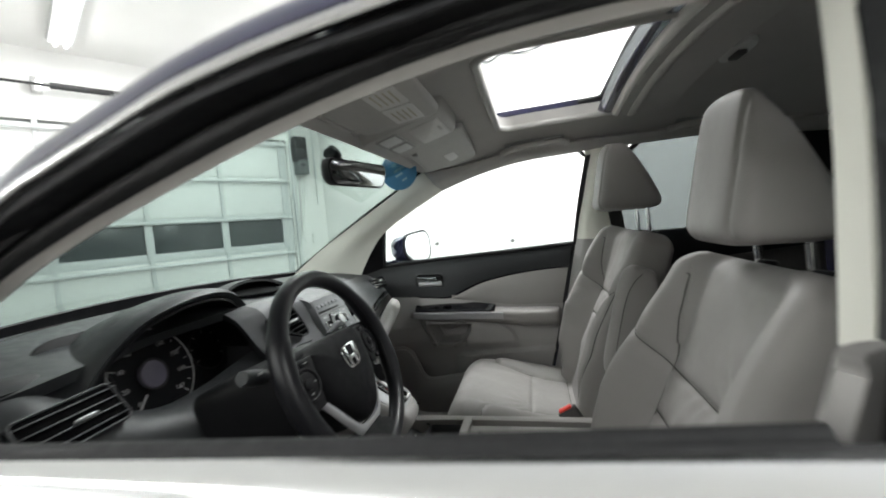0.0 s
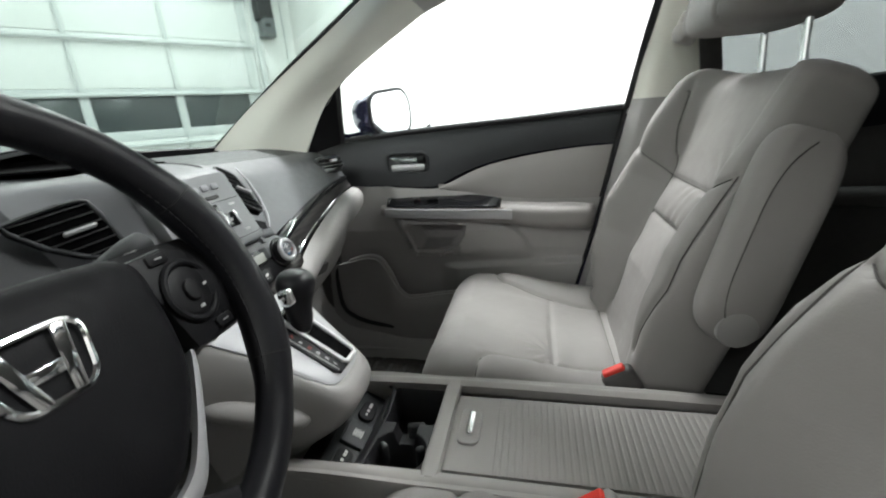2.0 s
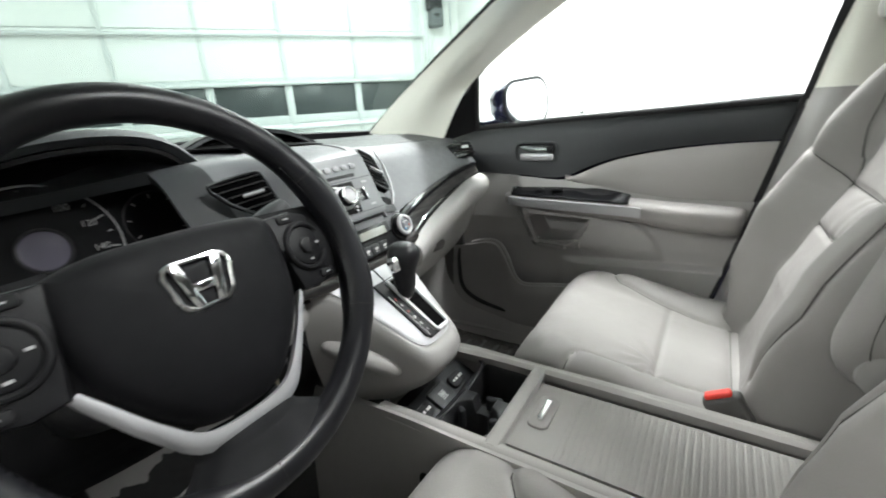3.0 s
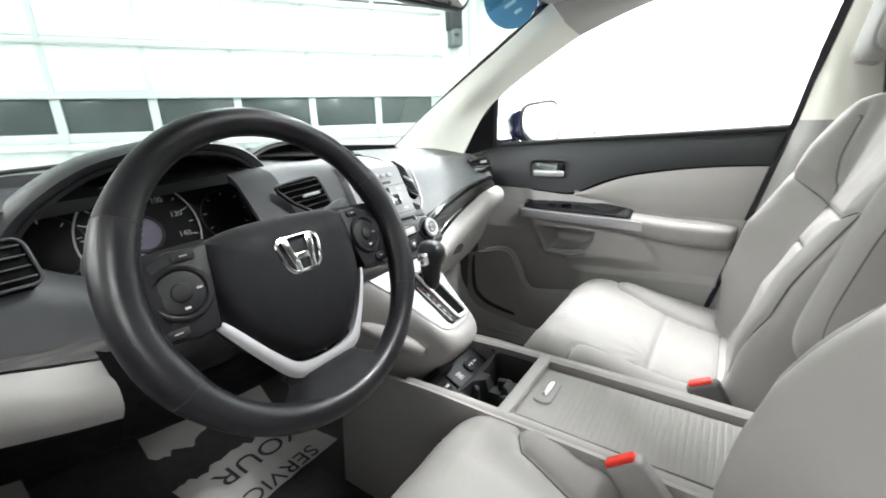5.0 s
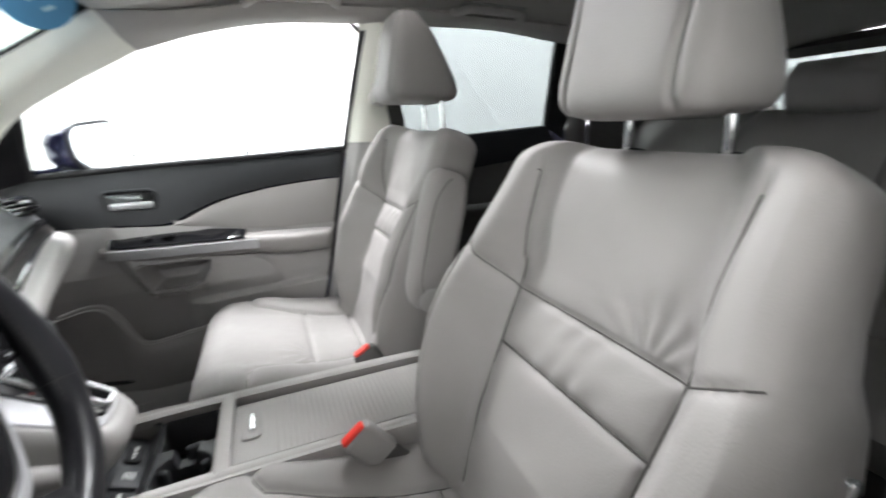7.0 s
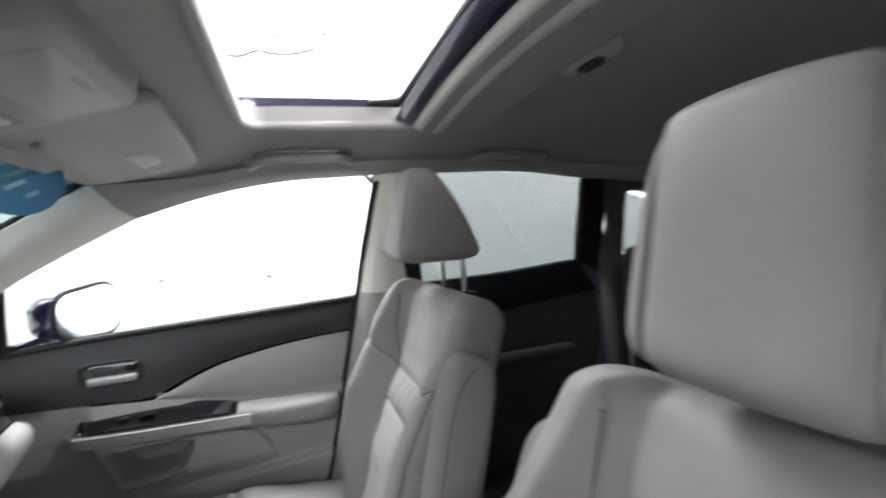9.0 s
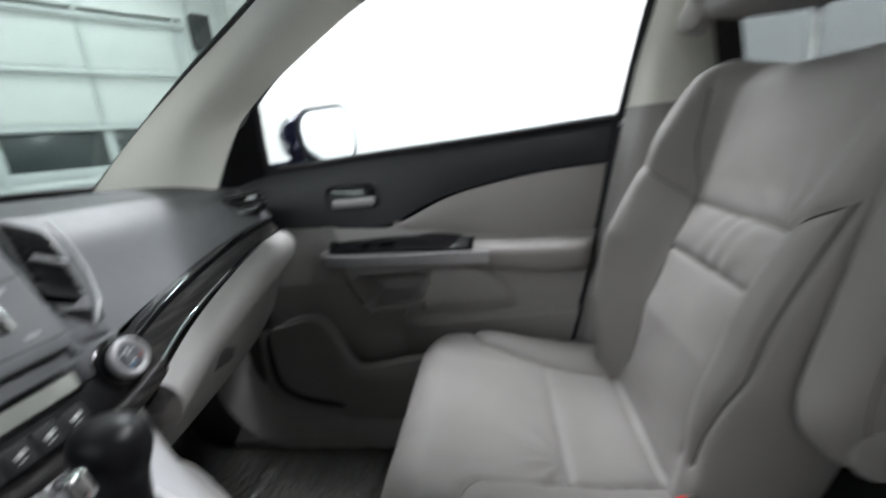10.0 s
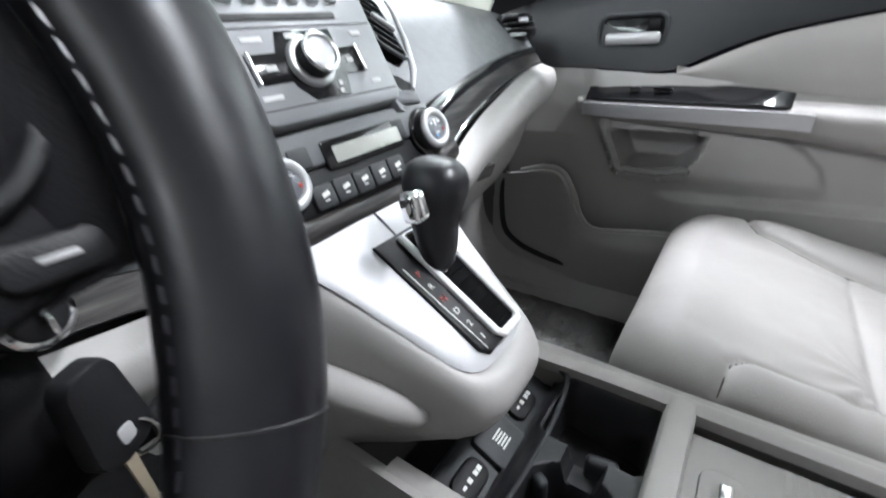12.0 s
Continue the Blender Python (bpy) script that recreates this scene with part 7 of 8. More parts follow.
    for i, h in enumerate(hs + caps):
        t = 0.0 if i < len(hs) else (h - (H - 0.045)) / 0.045
        shrink = math.sqrt(max(0.0, 1 - t * t * 0.985))
        thick = (0.060 if h < 0.3 else 0.060 - 0.012 * (h - 0.3) / 0.28) * (0.25 + 0.75 * shrink)
        row = []
        for s, dq in places:
            w = wide(min(h, H), s) - 0.045 * (1 - shrink) * 0.9
            d = thick * dq
            if dq > 0:
                face = min(1.0, dq * 1.15)
                d += face * (bolster(s, h) - 0.018 * math.cos(math.pi / 2 * s) * float(np.interp(h, [0, 0.15, 0.4, H], [0.2, -0.6, 0.8, 0.4])))
                d -= face * (groove(s * w, h) + wrinkle(s * w, h)) * (1 - t)
            row.append(hinge + up * h + fwd * d + Vector((0, s * w, 0)))
        rows.append(row)
    v, f = loft(rows)
    back = link_mesh("backrest", v, f, LEATHER, st, "grey leather backrest with stitched panels", sharp=80)
    for pts in back_seams:
        bar("seam", pts, 0.0012, LEATHER_SEAM, back, n=6)
    # head restraint on two posts
    top = hinge + up * H
    for s in (-1, 1):
        y = cy + s * 0.069
        px = top.x + 0.012
        bar("post", [(px - 0.008, y, top.z - 0.03), (px - 0.015, y, top.z + lift + 0.03)], 0.0065, CHROME, st, "chrome head restraint post", n=12)
        disc("post_guide", 0.016, 0.012, Matrix.Translation((px + 0.001, y, top.z + 0.004)) @ pose(0, 0, 0, 0, 10, 0), BLACK, st, "", 0.003)
    head_w, head_x, head_y, head_h, head_f, head_b = head
    hr = []
    head_places = ring_places(0.40 if inboard < 0 else 0.46, 80, 80)
    zb = top.z + lift
    # side shape: upright front, top towards the front, sloping back
    for u in [k / 40 for k in range(41)]:
        e = math.sqrt(max(0.0, 1 - abs(2 * u - 1) ** (7.0 if u < 0.5 else 3.4)))
        z = zb + head_h * u
        xf = top.x + head_x + head_f + 0.035 * u + 0.004 * math.sin(math.pi * u)
        xb = top.x + head_x + head_b - 0.100 * u ** 1.1
        wy = (head_w - 0.035 * u * u) * (0.80 + 0.20 * e)
        cx, dx = (xf + xb) / 2, (xb - xf) / 2 * (0.55 + 0.45 * e)
        row = []
        for s, dq in head_places:
            g = 0.0055 * math.exp(-(((abs(s * wy) - 0.076) / 0.004) ** 2)) + 0.003 * math.exp(-abs(abs(s * wy) - 0.076) / 0.016)
            row.append((cx + (dx - g) * dq * -1, cy + head_y + wy * s, z + 0.010 * (1 - s * s) * (u - 0.5)))
        hr.append(row)
    v, f = loft(hr)
    rest = link_mesh("head_restraint", v, f, LEATHER, st, "grey leather head restraint", sharp=80)
    mid = [i for i, (q, dq) in enumerate(head_places) if dq > 0]
    for side in (-1, 1) if inboard < 0 else ():
        pts = []
        for r in hr[3:38]:
            i = min(mid, key=lambda n: abs(r[n][1] - cy - head_y - side * 0.076))
            pts.append(Vector(r[i]) + Vector((-0.0006, 0, 0)))
        bar("seam", pts, 0.0012, LEATHER_SEAM, rest, n=6)
    # cushion, lofted from front to back
    xf, xr = hinge_x - 0.475, hinge_x + 0.06
    CS = []
    for s in (-1, 1):
        CS += [((hinge_x - 0.335, s * 0.190), (hinge_x - 0.205, s * 0.160)), ((hinge_x - 0.205, s * 0.160), (hinge_x, s * 0.130)), ((hinge_x - 0.335, s * 0.190), (hinge_x - 0.350, s * 0.212)), ((hinge_x - 0.350, s * 0.212), (hinge_x - 0.356, s * 0.252))]
    CS += [((hinge_x - 0.205, -0.160), (hinge_x - 0.205, 0.160)), ((hinge_x - 0.075, -0.140), (hinge_x - 0.075, 0.140))]

    def cushion_dip(x, y):
        d = min(line_gap((x, y), *sm) for sm in CS)
        return 0.0045 * math.exp(-((d / 0.0042) ** 2)) + 0.0075 * math.exp(-d / 0.018)

    def cushion_form(x):
        t = max(0.0, 1 - (x - xf) / 0.05)
        e = math.sqrt(max(0.0, 1 - t * t * 0.985))
        u = (x - xf) / (xr - xf)
        ztop = float(np.interp(u, [0, 0.12, 0.3, 0.6, 1], [0.598, 0.606, 0.590, 0.556, 0.535]))
        zlow = float(np.interp(u, [0, 0.2, 1], [0.43, 0.40, 0.40]))
        w = float(np.interp(u, [0, 0.1, 0.4, 0.8, 1], [0.245, 0.262, 0.270, 0.272, 0.265])) - 0.03 * (1 - e)
        return e, u, w, (ztop + zlow) / 2 + 0.02 * (1 - e), (ztop - zlow) / 2 * (0.3 + 0.7 * e)

    def cushion_at(x, s, dq):
        e, u, w, zc, hz = cushion_form(x)
        z = zc + hz * dq
        if dq > 0:
            face = min(1.0, dq * 1.1)
            z += face * (0.026 * smooth_step(0.5, 0.85, abs(s)) * smooth_step(0.0, 0.3, u) - 0.006 * (1 - s * s))
            z -= face * cushion_dip(x, s * w) * e
            dx, dy = x - hinge_x + 0.205, s * w + 0.12
            r = math.hypot(dx, dy)
            fan = (1 if dx < -0.004 else 0) * smooth_step(0.01, 0.03, r) * math.exp(-((r / 0.09) ** 2))
            z -= face * (0.0026 * fan * math.sin(math.atan2(dy, -dx) * 11 + 20 * r) + 0.0018 * math.sin(x * 31 + s * 6) * math.sin(s * 9 - x * 14))
        return Vector((x, cy + s * w, z))
    rows = []
    steps = [xf + 0.05 * (1 - math.cos(math.pi / 2 * k / 9)) for k in range(10)] + [xf + 0.05 + (xr - xf - 0.05) * k / 96 for k in range(1, 97)]
    for x in steps:
        rows.append([cushion_at(x, s, dq) for s, dq in ring_places(0.34, 140, 40)])
    for (x0, a0), (x1, a1) in CS:
        n = max(4, int(math.hypot(x1 - x0, a1 - a0) / 0.006))
        pts = []
        for k in range(n + 1):
            x, a = x0 + (x1 - x0) * k / n, a0 + (a1 - a0) * k / n
            s = max(-0.999, min(0.999, a / cushion_form(x)[2]))
            c = abs(s) ** (1 / 0.34)
            pts.append(cushion_at(x, s, max(0.0, 1 - c * c) ** 0.17) + Vector((0, 0, 0.0008)))
        cushion_seams.append(pts)
    # piped edge between the top and the side of the cushion
    for s in (-1, 1):
        for q in (0.0, -0.010):
            pts = [Vector((x, cy + s * (cushion_form(x)[2] + 0.0012), cushion_form(x)[3] + cushion_form(x)[4] * 0.55 + q)) for x in np.linspace(xf + 0.06, xr - 0.05, 40)]
            cushion_seams.append(pts)
    v, f = loft(rows)
    cush = link_mesh("cushion", v, f, LEATHER, st, "grey leather seat cushion with stitched panels", sharp=80)
    for pts in cushion_seams:
        bar("seam", pts, 0.0013, LEATHER_SEAM, cush, n=6)
    # plinth, rails and trims
    block("base_frame", (0.42, 0.42, 0.12), Matrix.Translation((hinge_x - 0.2, cy, 0.36)), TRIM_DARK, st, r=0.02)
    for s in (-1, 1):
        block("rail", (0.55, 0.04, 0.05), Matrix.Translation((hinge_x - 0.2, cy + s * 0.19, 0.285)), DARK_STEEL, st, r=0.008)
    # side cover at the hinge, on the tunnel side, with its round cap
    y_in = cy + inboard * 0.255
    block("hinge_cover", (0.30, 0.02, 0.10), Matrix.Translation((hinge_x - 0.03, y_in + inboard * 0.004, 0.47)), TRIM_GREY, st, r=0.009)
    # folding armrest hung beside the backrest
    c0 = hinge + up * 0.16 + fwd * 0.005
    c1 = hinge + up * 0.485 + fwd * (0.015 + arm_fwd)
    loops = []
    for u, g in ((0.0, 0.15), (0.03, 0.55), (0.09, 0.85), (0.2, 1.0), (0.5, 1.0), (0.74, 0.98), (0.88, 0.88), (0.96, 0.6), (1.0, 0.15)):
        c = c0 + (c1 - c0) * u
        c = Vector((c.x, cy + inboard * 0.262, c.z))
        ring = rounded_rect(0.110 * (0.35 + 0.65 * g), 0.064 * (0.45 + 0.55 * g), 0.026 * (0.4 + 0.6 * g), 5)
        loops.append([c + fwd * a + Vector((0, b, 0)) for a, b in ring])
    dense = [list(r) for r in zip(*[curve([l[i] for l in loops], 30) for i in range(len(loops[0]))])]
    v, f = loft(dense)
    arm = link_mesh("armrest", v, f, LEATHER, st, "grey leather folding armrest, raised", sharp=70)
    for side in (-1, 1):
        pts = []
        for k in range(25):
            c = c0 + (c1 - c0) * (0.05 + 0.90 * k / 24)
            pts.append(Vector((c.x, cy + inboard * 0.262 + side * 0.0312, c.z)) + fwd * (0.034 - 0.03 * abs(k / 12 - 1) ** 4))
        bar("seam", pts, 0.0011, LEATHER_SEAM, arm, n=6)
    disc("armrest_pivot", 0.03, 0.02, facing(Vector((c0.x, cy + inboard * 0.296, c0.z)) + up * 0.03, (0, inboard, 0)), TRIM_GREY, st, "round pivot cap", 0.005)
    return st, hinge, up, fwd


seat(0.395, -1, 0.285, "grey leather passenger seat with raised armrest", 0.079, bolsters=(0.60, 0.026), arm_fwd=0.024, widths=(0.228, 1.0))
seat(-0.360, 1, 0.297, "grey leather driver's seat, close to the wheel", 0.045, hinge_z=0.517, head=(0.114, 0.0195, 0.004, 0.213, -0.135, 0.038), widths=(0.30, 0.93))


def buckle(at, lean, side, name_label):
    b = thing("belt_buckle", at, name_label, "seat belt buckle", group="belt buckles")
    m = Matrix.Translation(at) @ pose(0, 0, 0, 0, lean, 0)
    block("housing", (0.058, 0.026, 0.075), m @ Matrix.Translation((0, 0, -0.045)), TRIM_DARK if side > 0 else TRIM_GREY, b, r=0.008)
    block("stalk", (0.034, 0.012, 0.12), m @ Matrix.Translation((0.008, 0, -0.12)), TRIM_DARK, b, r=0.005)
    block("release_button", (0.040 if side > 0 else 0.046, 0.017, 0.010), m @ Matrix.Translation((-0.002, 0, -0.006)), RED, b, "bright red release button", r=0.004)


buckle((0.178, 0.150, 0.618), -30, 1, "dark grey belt buckle with red button beside passenger seat")
buckle((0.098, -0.150, 0.640), -40, -1, "pale grey belt buckle with red button beside driver's seat")

# rear bench in the shade
rb = thing("rear_bench", (1.35, 0, 0.3), "grey leather rear bench in deep shade", "car seat")
sheet("cushion", [[(0.98, y, 0.48) for y in (-0.64, 0, 0.64)], [(0.97, y, 0.57) for y in (-0.64, 0, 0.64)], [(1.2, y, 0.60) for y in (-0.64, 0, 0.64)], [(1.45, y, 0.56) for y in (-0.64, 0, 0.64)]], 20, 16, 0.1, LEATHER, rb)
for y0, y1 in ((-0.64, -0.2), (-0.19, 0.19), (0.2, 0.64)):
    sheet("backrest", [[(1.42, y0 + (y1 - y0) * k / 4, 0.55) for k in range(5)], [(1.37 + 0.02 * abs(k - 2) / 2, y0 + (y1 - y0) * k / 4, 0.75) for k in range(5)], [(1.47, y0 + (y1 - y0) * k / 4, 1.0) for k in range(5)], [(1.54, y0 + (y1 - y0) * k / 4, 1.09) for k in range(5)], [(1.62, y0 + (y1 - y0) * k / 4, 1.08) for k in range(5)], [(1.62, y0 + (y1 - y0) * k / 4, 0.6) for k in range(5)]], 12, 24, -0.02, LEATHER, rb)
for y in (-0.40, 0.0, 0.40):
    loops = []
    for u in [k / 10 for k in range(11)]:
        e = math.sqrt(max(0.02, 1 - abs(2 * u - 1) ** 3))
        loops.append([(1.56 + 0.05 * e * a, y + 0.125 * (0.8 + 0.2 * e) * b, 1.12 + 0.15 * u) for a, b in rounded_rect(2, 2, 0.8, 5)])
    v, f = loft(loops)
    link_mesh("head_restraint", v, f, LEATHER if y else LEATHER, rb)
    for s in (-0.05, 0.05):
        bar("post", [(1.57, y + s, 1.06), (1.57, y + s, 1.14)], 0.006, CHROME, rb, n=8)

# ---- small things inside ----
# rear-view mirror
rm = thing("rear_view_mirror", (-0.34, -0.03, 1.40), "black rear-view mirror hung from the windscreen", "rear-view mirror")
RMM = facing((-0.337, 0.018, 1.336), (0.965, -0.24, -0.10))
mo = [(x * (1 + 0.06 * y / 0.035), y) for x, y in rounded_rect(0.258, 0.070, 0.026, 6)]
loops = [[RMM @ Vector((x * sc, y * sc, z)) for x, y in mo] for sc, z in ((0.55, -0.045), (0.85, -0.034), (0.98, -0.016), (1.0, 0.0), (0.985, 0.005), (0.95, 0.006))]
v, f = loft(loops)
link_mesh("housing", v, f, BLACK, rm)
plate("mirror_pane", [(x * 0.93, y * 0.86) for x, y in mo], RMM @ Matrix.Translation((0, 0, 0.0068)), 0.002, material("dim_mirror_glass", (0.45, 0.46, 0.47), 0.06, metal=1.0, mottle=0.05), rm, "dim mirror glass", 0.0005)
bar("stem", [RMM @ Vector((0.0, 0.0, -0.03)), (-0.365, -0.03, 1.37), (-0.40, -0.03, 1.40)], 0.010, BLACK, rm, n=10)
block("mount", (0.04, 0.036, 0.04), Matrix.Translation((-0.385, -0.03, 1.39)) @ pose(0, 0, 0, 0, -30, 0), BLACK, rm, r=0.012)

# blue round sticker inside the windscreen
sk = thing("windscreen_sticker", (-0.34, 0.365, 1.37), "round blue sticker with pale marks on the windscreen", "sticker")
SKM = facing((-0.338, 0.400, 1.384), (0.45, -0.80, -0.30), (-0.3, 0, 0.9))
plate("film", [(0.066 * math.cos(2 * math.pi * k / 40), 0.070 * math.sin(2 * math.pi * k / 40)) for k in range(40)], SKM, 0.0012, BLUE_FILM, sk, "", 0.0003)
for x, y, w, h, a in ((0.0, 0.030, 0.045, 0.010, 12), (0.005, 0.008, 0.05, 0.009, 12), (-0.005, -0.012, 0.03, 0.008, 12), (0.01, -0.034, 0.02, 0.008, 12)):
    block("bar_mark", (w, h, 0.0008), SKM @ pose(x, y, 0.0003, 0, 0, a), material("pale_blue_ink", (0.36, 0.55, 0.64), 0.6), sk, r=0.0003)

# sun visors: the passenger's lies against the lining, the driver's hangs a little
def visor(x0, x1, y0, y1, depth, label):
    """A padded visor between two edges, with rounded corners; depth(x, y) is its underside."""
    vz = thing("sun_visor", ((x0 + x1) / 2, (y0 + y1) / 2, depth((x0 + x1) / 2, (y0 + y1) / 2)), label, "sun visor", group="sun visors")
    cx, cy = (x0 + x1) / 2, (y0 + y1) / 2
    loops = []
    for inset, dz in ((0.010, 0.018), (0.001, 0.014), (0.0, 0.009), (0.002, 0.003), (0.007, 0.0), (0.02, -0.0012), (0.05, -0.0015), (0.07, -0.0015)):
        o = rounded_rect(x1 - x0 - 2 * inset, abs(y1 - y0) - 2 * inset, max(0.004, 0.032 - inset), 8)
        loops.append([(cx + x, cy + y, depth(cx + x, cy + y) + dz) for x, y in o])
    v, f = loft(loops)
    link_mesh("panel", v, f, LINER_TRIM, vz, "padded grey visor")
    return vz


PALE_INK = material("faded_ink", (0.48, 0.45, 0.36), 0.8)
lay_p = lambda x, y: liner_z(x, y) - 0.024
vz = visor(-0.250, -0.060, 0.165, 0.492, lay_p, "grey sun visor with white label, folded against the lining")
VM = facing((-0.132, 0.398, lay_p(-0.132, 0.398) - 0.0030), (0.27, -0.14, -1), (-1, 0.1, 0))
plate("label", rounded_rect(0.080, 0.052, 0.003, 2), VM, 0.003, PAPER, vz, "white printed label", 0.0004)
block("clip", (0.016, 0.022, 0.012), Matrix.Translation((-0.228, 0.235, lay_p(-0.228, 0.235) - 0.004)), TRIM_GREY, vz, r=0.004)
lay_d = lambda x, y: 1.388 + 0.16 * (x + 0.1)
vz = visor(-0.205, -0.036, -0.535, -0.245, lay_d, "grey sun visor with warning label, hanging slightly open")
VM = facing((-0.092, -0.372, lay_d(-0.092, -0.372) - 0.0024), (0.16, 0, -1), (-1, 0, 0))
for v0, w in ((-0.052, 0.096), (0.052, 0.096)):
    plate("label", rounded_rect(w, 0.056, 0.003, 2), VM @ Matrix.Translation((v0, 0, 0)), 0.003, PAPER, vz, "white warning label", 0.0004)
plate("warning_band", rounded_rect(0.030, 0.056, 0.001, 2), VM @ Matrix.Translation((0.118, 0.0, 0.0002)), 0.002, YELLOW, vz, "yellow warning band", 0.0002)
for k in range(4):
    for j in (-0.052, 0.052):
        block("bar_mark", (0.060, 0.0035, 0.0005), VM @ Matrix.Translation((j, 0.016 - 0.0105 * k, 0.0006)), PALE_INK, vz, r=0.0002)
bar("hinge", [(-0.222, -0.235, 1.392), (-0.214, -0.30, 1.378), (-0.204, -0.42, 1.374)], 0.005, LINER_TRIM, vz, n=8)

# overhead console with lamps and glasses holder
oh = thing("overhead_console", (-0.18, 0.04, 1.42), "grey overhead console with white lamp lenses and pale lid", "overhead console")
oh_z = lambda x: 1.411 + 0.30 * (x + 0.208)
loops = []
for inset, dz in ((-0.006, 0.045), (0.0, 0.020), (0.002, 0.006), (0.008, 0.0), (0.03, -0.001), (0.06, -0.001)):
    loops.append([(-0.180 + x, 0.040 + y, oh_z(-0.180 + x) + dz) for x, y in rounded_rect(0.215 - 2 * inset, 0.255 - 2 * inset, max(0.006, 0.03 - inset), 7)])
v, f = loft(loops)
link_mesh("body", v, f, LINER_TRIM, oh)
PALE_TRIM = material("pale_console_plastic", (0.50, 0.48, 0.46), 0.55, grain=0.15, grain_size=0.0012, mottle=0.04)
OM = facing((-0.130, 0.050, oh_z(-0.130) - 0.003), (0.287, 0, -0.958), (-1, 0, 0))
plate("holder_lid", rounded_rect(0.185, 0.085, 0.010, 4), OM, 0.006, PALE_TRIM, oh, "pale holder lid", 0.003)
plate("lid_grip", rounded_rect(0.05, 0.010, 0.004, 3), OM @ Matrix.Translation((0, -0.030, 0.0006)), 0.002, LINER_TRIM, oh, "", 0.001)
for y in (-0.015, 0.085):
    LM = facing((-0.222, y, oh_z(-0.222) - 0.003), (0.287, 0, -0.958), (-1, 0, 0))
    plate("lamp_frame", rounded_rect(0.088, 0.062, 0.008, 3), LM, 0.004, TRIM_GREY, oh, "", 0.001)
    plate("map_lamp", rounded_rect(0.070, 0.046, 0.006, 3), LM @ Matrix.Translation((0, 0, 0.001)), 0.004, MARK, oh, "white lamp lens", 0.001)

# roof lamp behind the opening
dl = thing("roof_lamp", (0.585, 0.035, 1.50), "clear oval roof lamp behind the sunroof", "roof lamp")
plate("lens", [(0.07 * math.cos(t), 0.028 * math.sin(t)) for t in [2 * math.pi * k / 30 for k in range(30)]], facing((0.61, 0.03, liner_z(0.61, 0.03) - 0.010), (0, 0, -1), (1, 0, 0)), 0.012, MARK, dl, "", 0.004)
block("switch", (0.05, 0.022, 0.01), Matrix.Translation((0.61, 0.03, liner_z(0.61, 0.03) - 0.016)) @ pose(0, 0, 0, 0, 0, 90), TRIM_DARK, dl, r=0.004)

# grab handles
for s, x0, x1 in ((1, 0.03, 0.27), (1, 0.62, 0.86), (-1, 0.62, 0.86)):
    gh = thing("grab_handle", ((x0 + x1) / 2, 0.58 * s, 1.43), "grey folding grab handle above the door", "grab handle", group="grab handles")
    lz = lambda x, y, o: (x, y * s, liner_z(x, y) - o)
    bar("grip", [lz(x0 + 0.002, 0.566, 0.002), lz(x0 + 0.008, 0.546, 0.016), lz(x0 + 0.026, 0.516, 0.022), lz(x0 + 0.060, 0.508, 0.023), lz(x1 - 0.060, 0.508, 0.023), lz(x1 - 0.026, 0.516, 0.022), lz(x1 - 0.008, 0.546, 0.016), lz(x1 - 0.002, 0.566, 0.002)], 0.0145, LINER_TRIM, gh, n=14, flat=0.75, smooth=40)
    sheet("recess", [[lz(x, y, o) for x in np.linspace(x0 + 0.012, x1 - 0.012, 5)] for y, o in ((0.512, 0.003), (0.535, 0.0015), (0.562, 0.003))], 12, 6, 0.003, TRIM_GREY, gh)
    for x in (x0 + 0.006, x1 - 0.006):
        block("pivot", (0.030, 0.036, 0.018), Matrix.Translation(lz(x, 0.556, 0.008)), LINER_TRIM, gh, r=0.007)

# outside mirror of the passenger's side
for s in (1,):
    om = thing("door_mirror", (-0.45, 0.88 * s, 1.0), "dark blue door mirror outside the passenger window", "door mirror")
    OMM = facing((-0.424, 0.838 * s, 1.083), (0.94, -0.33 * s, 0.05))
    shp = [(x * (1.0 if x * s > 0 else 1.0), y * (0.86 if x < 0 else 1.0)) for x, y in rounded_rect(0.215, 0.150, 0.055, 7)]
    loops = [[OMM @ Vector((x * sc, y * sc, z)) for x, y in shp] for sc, z in ((0.3, -0.115), (0.6, -0.105), (0.85, -0.075), (0.97, -0.035), (1.0, 0.0), (0.99, 0.006), (0.95, 0.008))]
    v, f = loft(loops)
    link_mesh("shell", v, f, PAINT, om, "dark blue painted shell")
    bar("rim", [OMM @ Vector((x * 0.975, y * 0.975, 0.006)) for x, y in shp], 0.005, BLACK, om, n=8, closed=True)
    plate("mirror_pane", [(x * 0.92, y * 0.90) for x, y in shp], OMM @ Matrix.Translation((0, 0, 0.0105)), 0.002, MIRROR, om, "clear mirror glass", 0.0005)
    bar("arm", [(-0.56, 0.765 * s, 1.005), (-0.53, 0.82 * s, 1.01), (-0.49, 0.87 * s, 1.03)], [0.03, 0.026, 0.03], PAINT, om, n=12, flat=0.6)

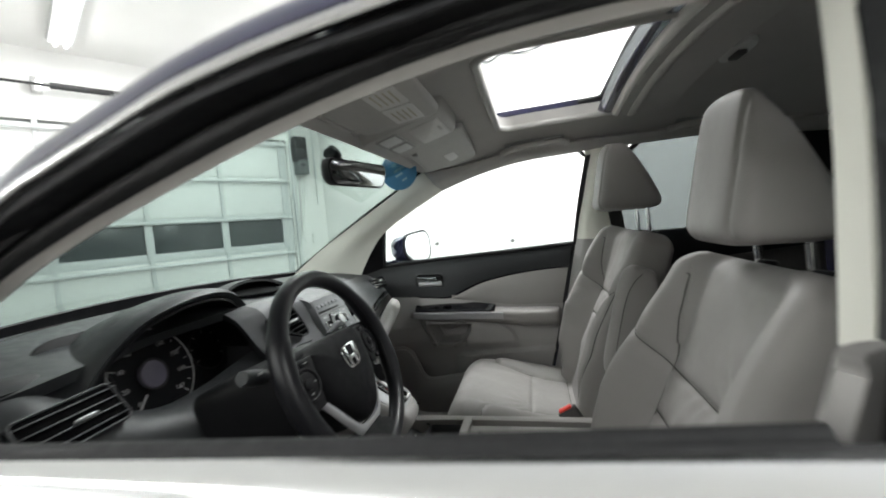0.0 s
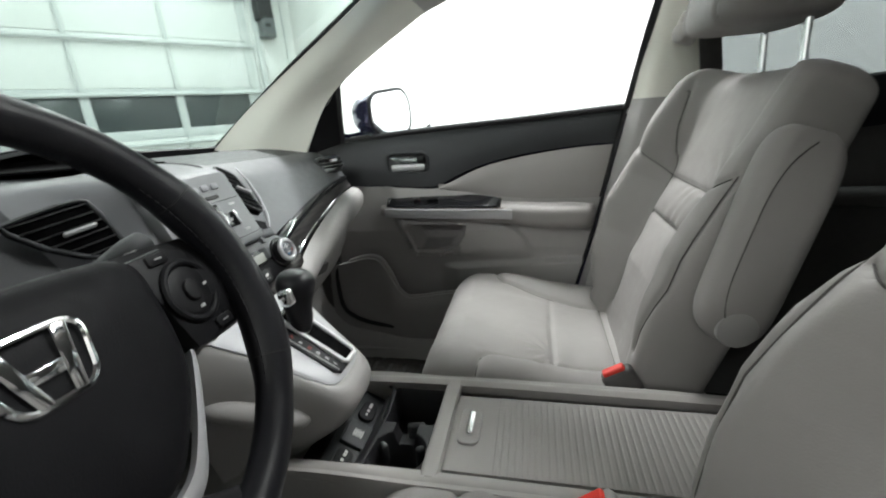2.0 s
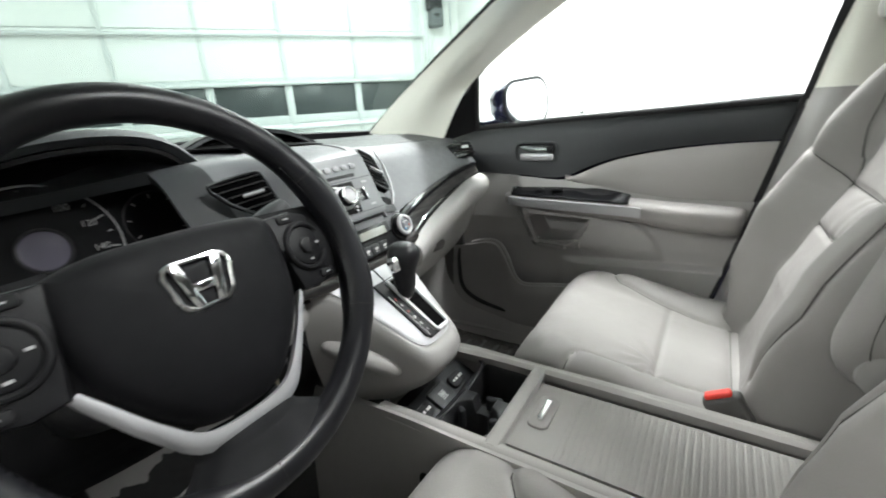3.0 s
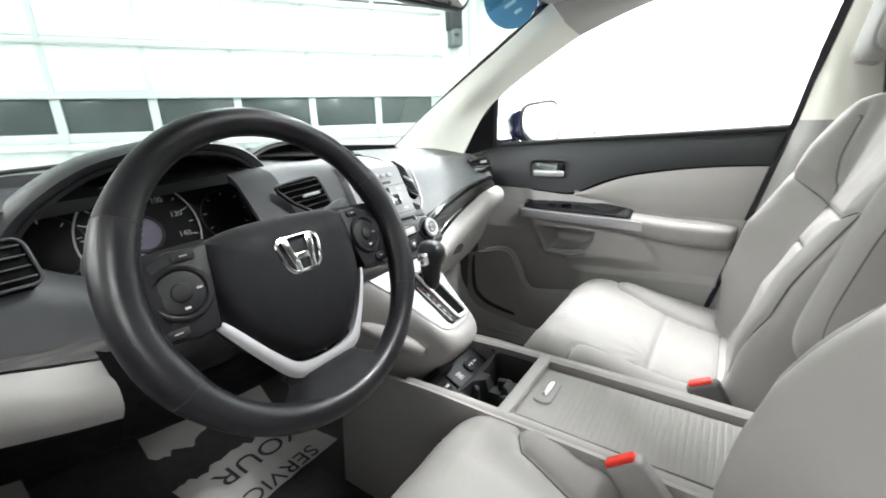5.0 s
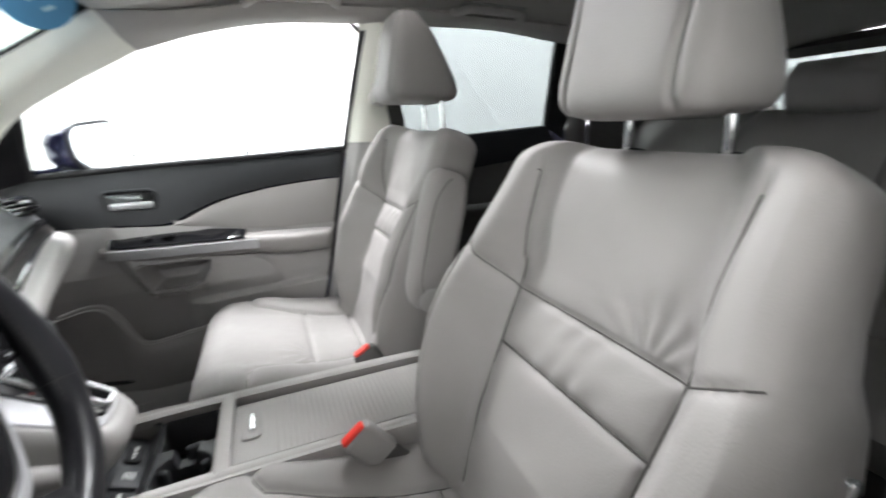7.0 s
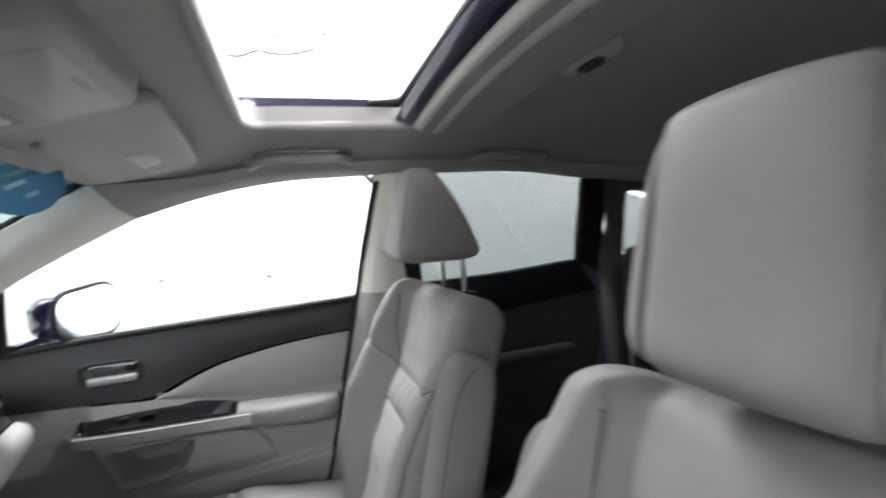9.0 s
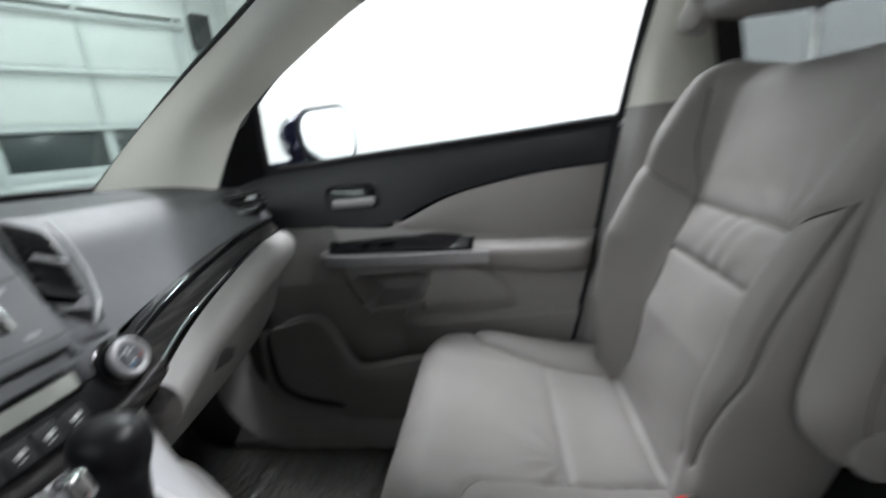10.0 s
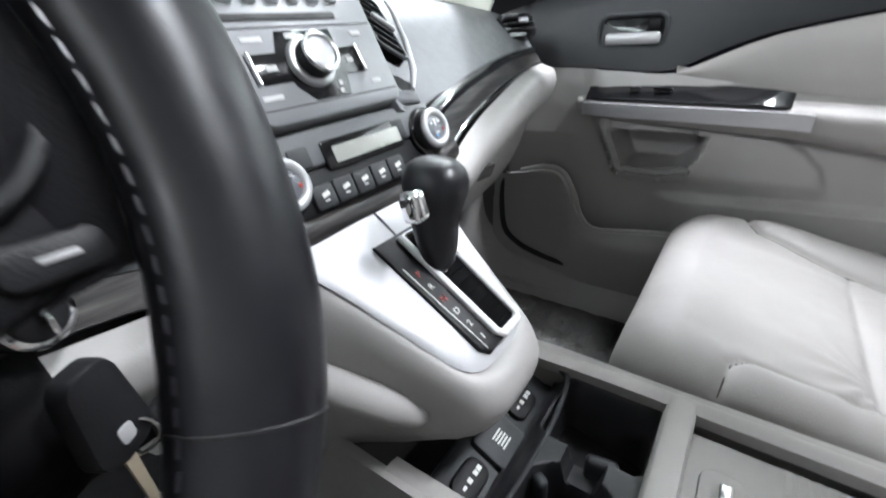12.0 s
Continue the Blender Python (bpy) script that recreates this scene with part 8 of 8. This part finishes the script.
# seat belts: passenger guide and webbing, driver's webbing
for s, hx in ((1, 0.356), (-1, 0.356)):
    back = 0.0 if s > 0 else 0.07
    sb = thing("seat_belt", (0.40, 0.63 * s, 1.21), "dark grey seat belt hanging from the pillar guide", "seat belt", group="seat belts")
    block("guide", (0.05, 0.03, 0.07), Matrix.Translation((0.385 + back, 0.622 * s, 1.215)) @ pose(0, 0, 0, 0, 18, 0), LINER_TRIM, sb, "pale plastic belt guide", r=0.012)
    disc("guide_cap", 0.02, 0.012, facing((0.36 + back, 0.60 * s, 1.205), (-0.8, -0.6 * s, 0)), LINER_TRIM, sb, "", 0.004)
    w0 = [(0.40 + back, 0.61 * s, 1.22), (0.415 + back, 0.605 * s, 1.1), (0.43 + back, 0.615 * s, 0.9), (0.40, 0.63 * s, 0.7), (0.36, 0.64 * s, 0.5)]
    w1 = [(p[0] + 0.048, p[1] + 0.004 * s, p[2]) for p in w0]
    sheet("webbing", [w0, w1], 24, 3, 0.002, GREY_BELT, sb)
    block("tongue", (0.012, 0.035, 0.03), Matrix.Translation((0.345, 0.60, 0.90) if s > 0 else (0.405, -0.606, 0.828)), CHROME, sb, "steel belt tongue", r=0.003)

# grey kick panels that run into the sill covers below the doors
for y in (1, -1):
    kp = thing("sill_cover", (-0.3, 0.62 * y, 0.30), "grey plastic kick panel and sill cover inside the door", "sill trim", kind="structure")
    outer = [(-0.668, 0.69, 0.63), (-0.672, 0.686, 0.55), (-0.660, 0.682, 0.465), (-0.60, 0.676, 0.395), (-0.52, 0.670, 0.376), (-0.40, 0.666, 0.372), (-0.24, 0.664, 0.376), (0.22, 0.666, 0.385)]
    crest = [(-0.705, 0.660, 0.63), (-0.705, 0.655, 0.55), (-0.690, 0.650, 0.455), (-0.620, 0.645, 0.378), (-0.53, 0.640, 0.358), (-0.40, 0.636, 0.352), (-0.24, 0.634, 0.354), (0.22, 0.636, 0.36)]
    inner = [(-0.76, 0.625, 0.63), (-0.755, 0.620, 0.54), (-0.735, 0.615, 0.43), (-0.650, 0.610, 0.330), (-0.54, 0.606, 0.300), (-0.40, 0.604, 0.292), (-0.24, 0.602, 0.290), (0.22, 0.604, 0.290)]
    sheet("cover", [[(a, b * y, c) for a, b, c in row] for row in (outer, crest, inner)], 44, 10, -0.006 * y, TRIM_GREY, kp)

# floor mats and paper sheets in the footwells
for s in (1, -1):
    y0, y1 = (0.17, 0.60) if s > 0 else (-0.60, -0.18)
    mt = thing("floor_mat", (-0.55, (y0 + y1) / 2, 0.29), "black ribbed rubber floor mat under clear film", "floor mat", group="floor mats")
    sheet("mat", [[(-0.92, y, 0.40) for y in (y0, (y0 + y1) / 2, y1)], [(-0.78, y, 0.302) for y in (y0, (y0 + y1) / 2, y1)], [(-0.6, y, 0.292) for y in (y0, (y0 + y1) / 2, y1)], [(-0.25, y, 0.290) for y in (y0, (y0 + y1) / 2, y1)]], 10, 24, -0.012, RUBBER, mt)
    for k in range(9):
        x = -0.72 + 0.05 * k
        block("rib", (0.012, (y1 - y0) * 0.8, 0.008), Matrix.Translation((x, (y0 + y1) / 2, 0.299)), RUBBER, mt, r=0.003)
cf = thing("clear_mat_cover", (-0.42, 0.40, 0.30), "crumpled clear film with black print over the mat", "mat cover")
gr = []
for i in range(41):
    x = -0.72 + 0.0125 * i
    gr.append([(x, 0.18 + 0.011 * j, 0.3055 + 0.007 * abs(noise.noise((x * 14, j * 0.17, 1))) + 0.003 * noise.noise((x * 45, j * 0.5, 5))) for j in range(40)])
v, f = shell(np.array(gr), 0.001)
link_mesh("film", v, f, BROWN_PAPER, cf)
for i in range(9):
    for j in range(3):
        block("bar_mark", (0.012, 0.10 - 0.02 * ((i + j) % 3), 0.0012), Matrix.Translation((-0.66 + 0.05 * i, 0.26 + 0.13 * j, 0.3135)), INK, cf, r=0.0004)
pm = thing("paper_mat", (-0.75, -0.32, 0.305), "creased white paper floor mat with black print, greyed for footwell shade", "paper mat")
gr = []
for i in range(25):
    x = -0.93 + 0.0146 * i
    lift = 0.095 * smooth_step(-0.78, -0.92, x)
    gr.append([(x, -0.405 + 0.0125 * j + 0.01 * math.sin(x * 9), 0.313 + lift + 0.007 * noise.noise((x * 9, j * 0.3, 0)) + 0.003 * noise.noise((x * 31, j * 0.9, 3))) for j in range(25)])
v, f = shell(np.array(gr), 0.0015)
# white paper in a darker grey that carries the footwell's shade
link_mesh("sheet", v, f, material("shaded_mat_paper", (0.36, 0.35, 0.335), 0.9, grain=0.4, grain_size=0.004, mottle=0.12), pm)
for txt, x, y, size in (("SERVICE", -0.60, -0.26, 0.060), ("YOUR", -0.70, -0.24, 0.080)):
    lettering("print", txt, size, Matrix.Translation((x, y, 0.3225)) @ pose(0, 0, 0, 0, 0, -90), INK, pm)
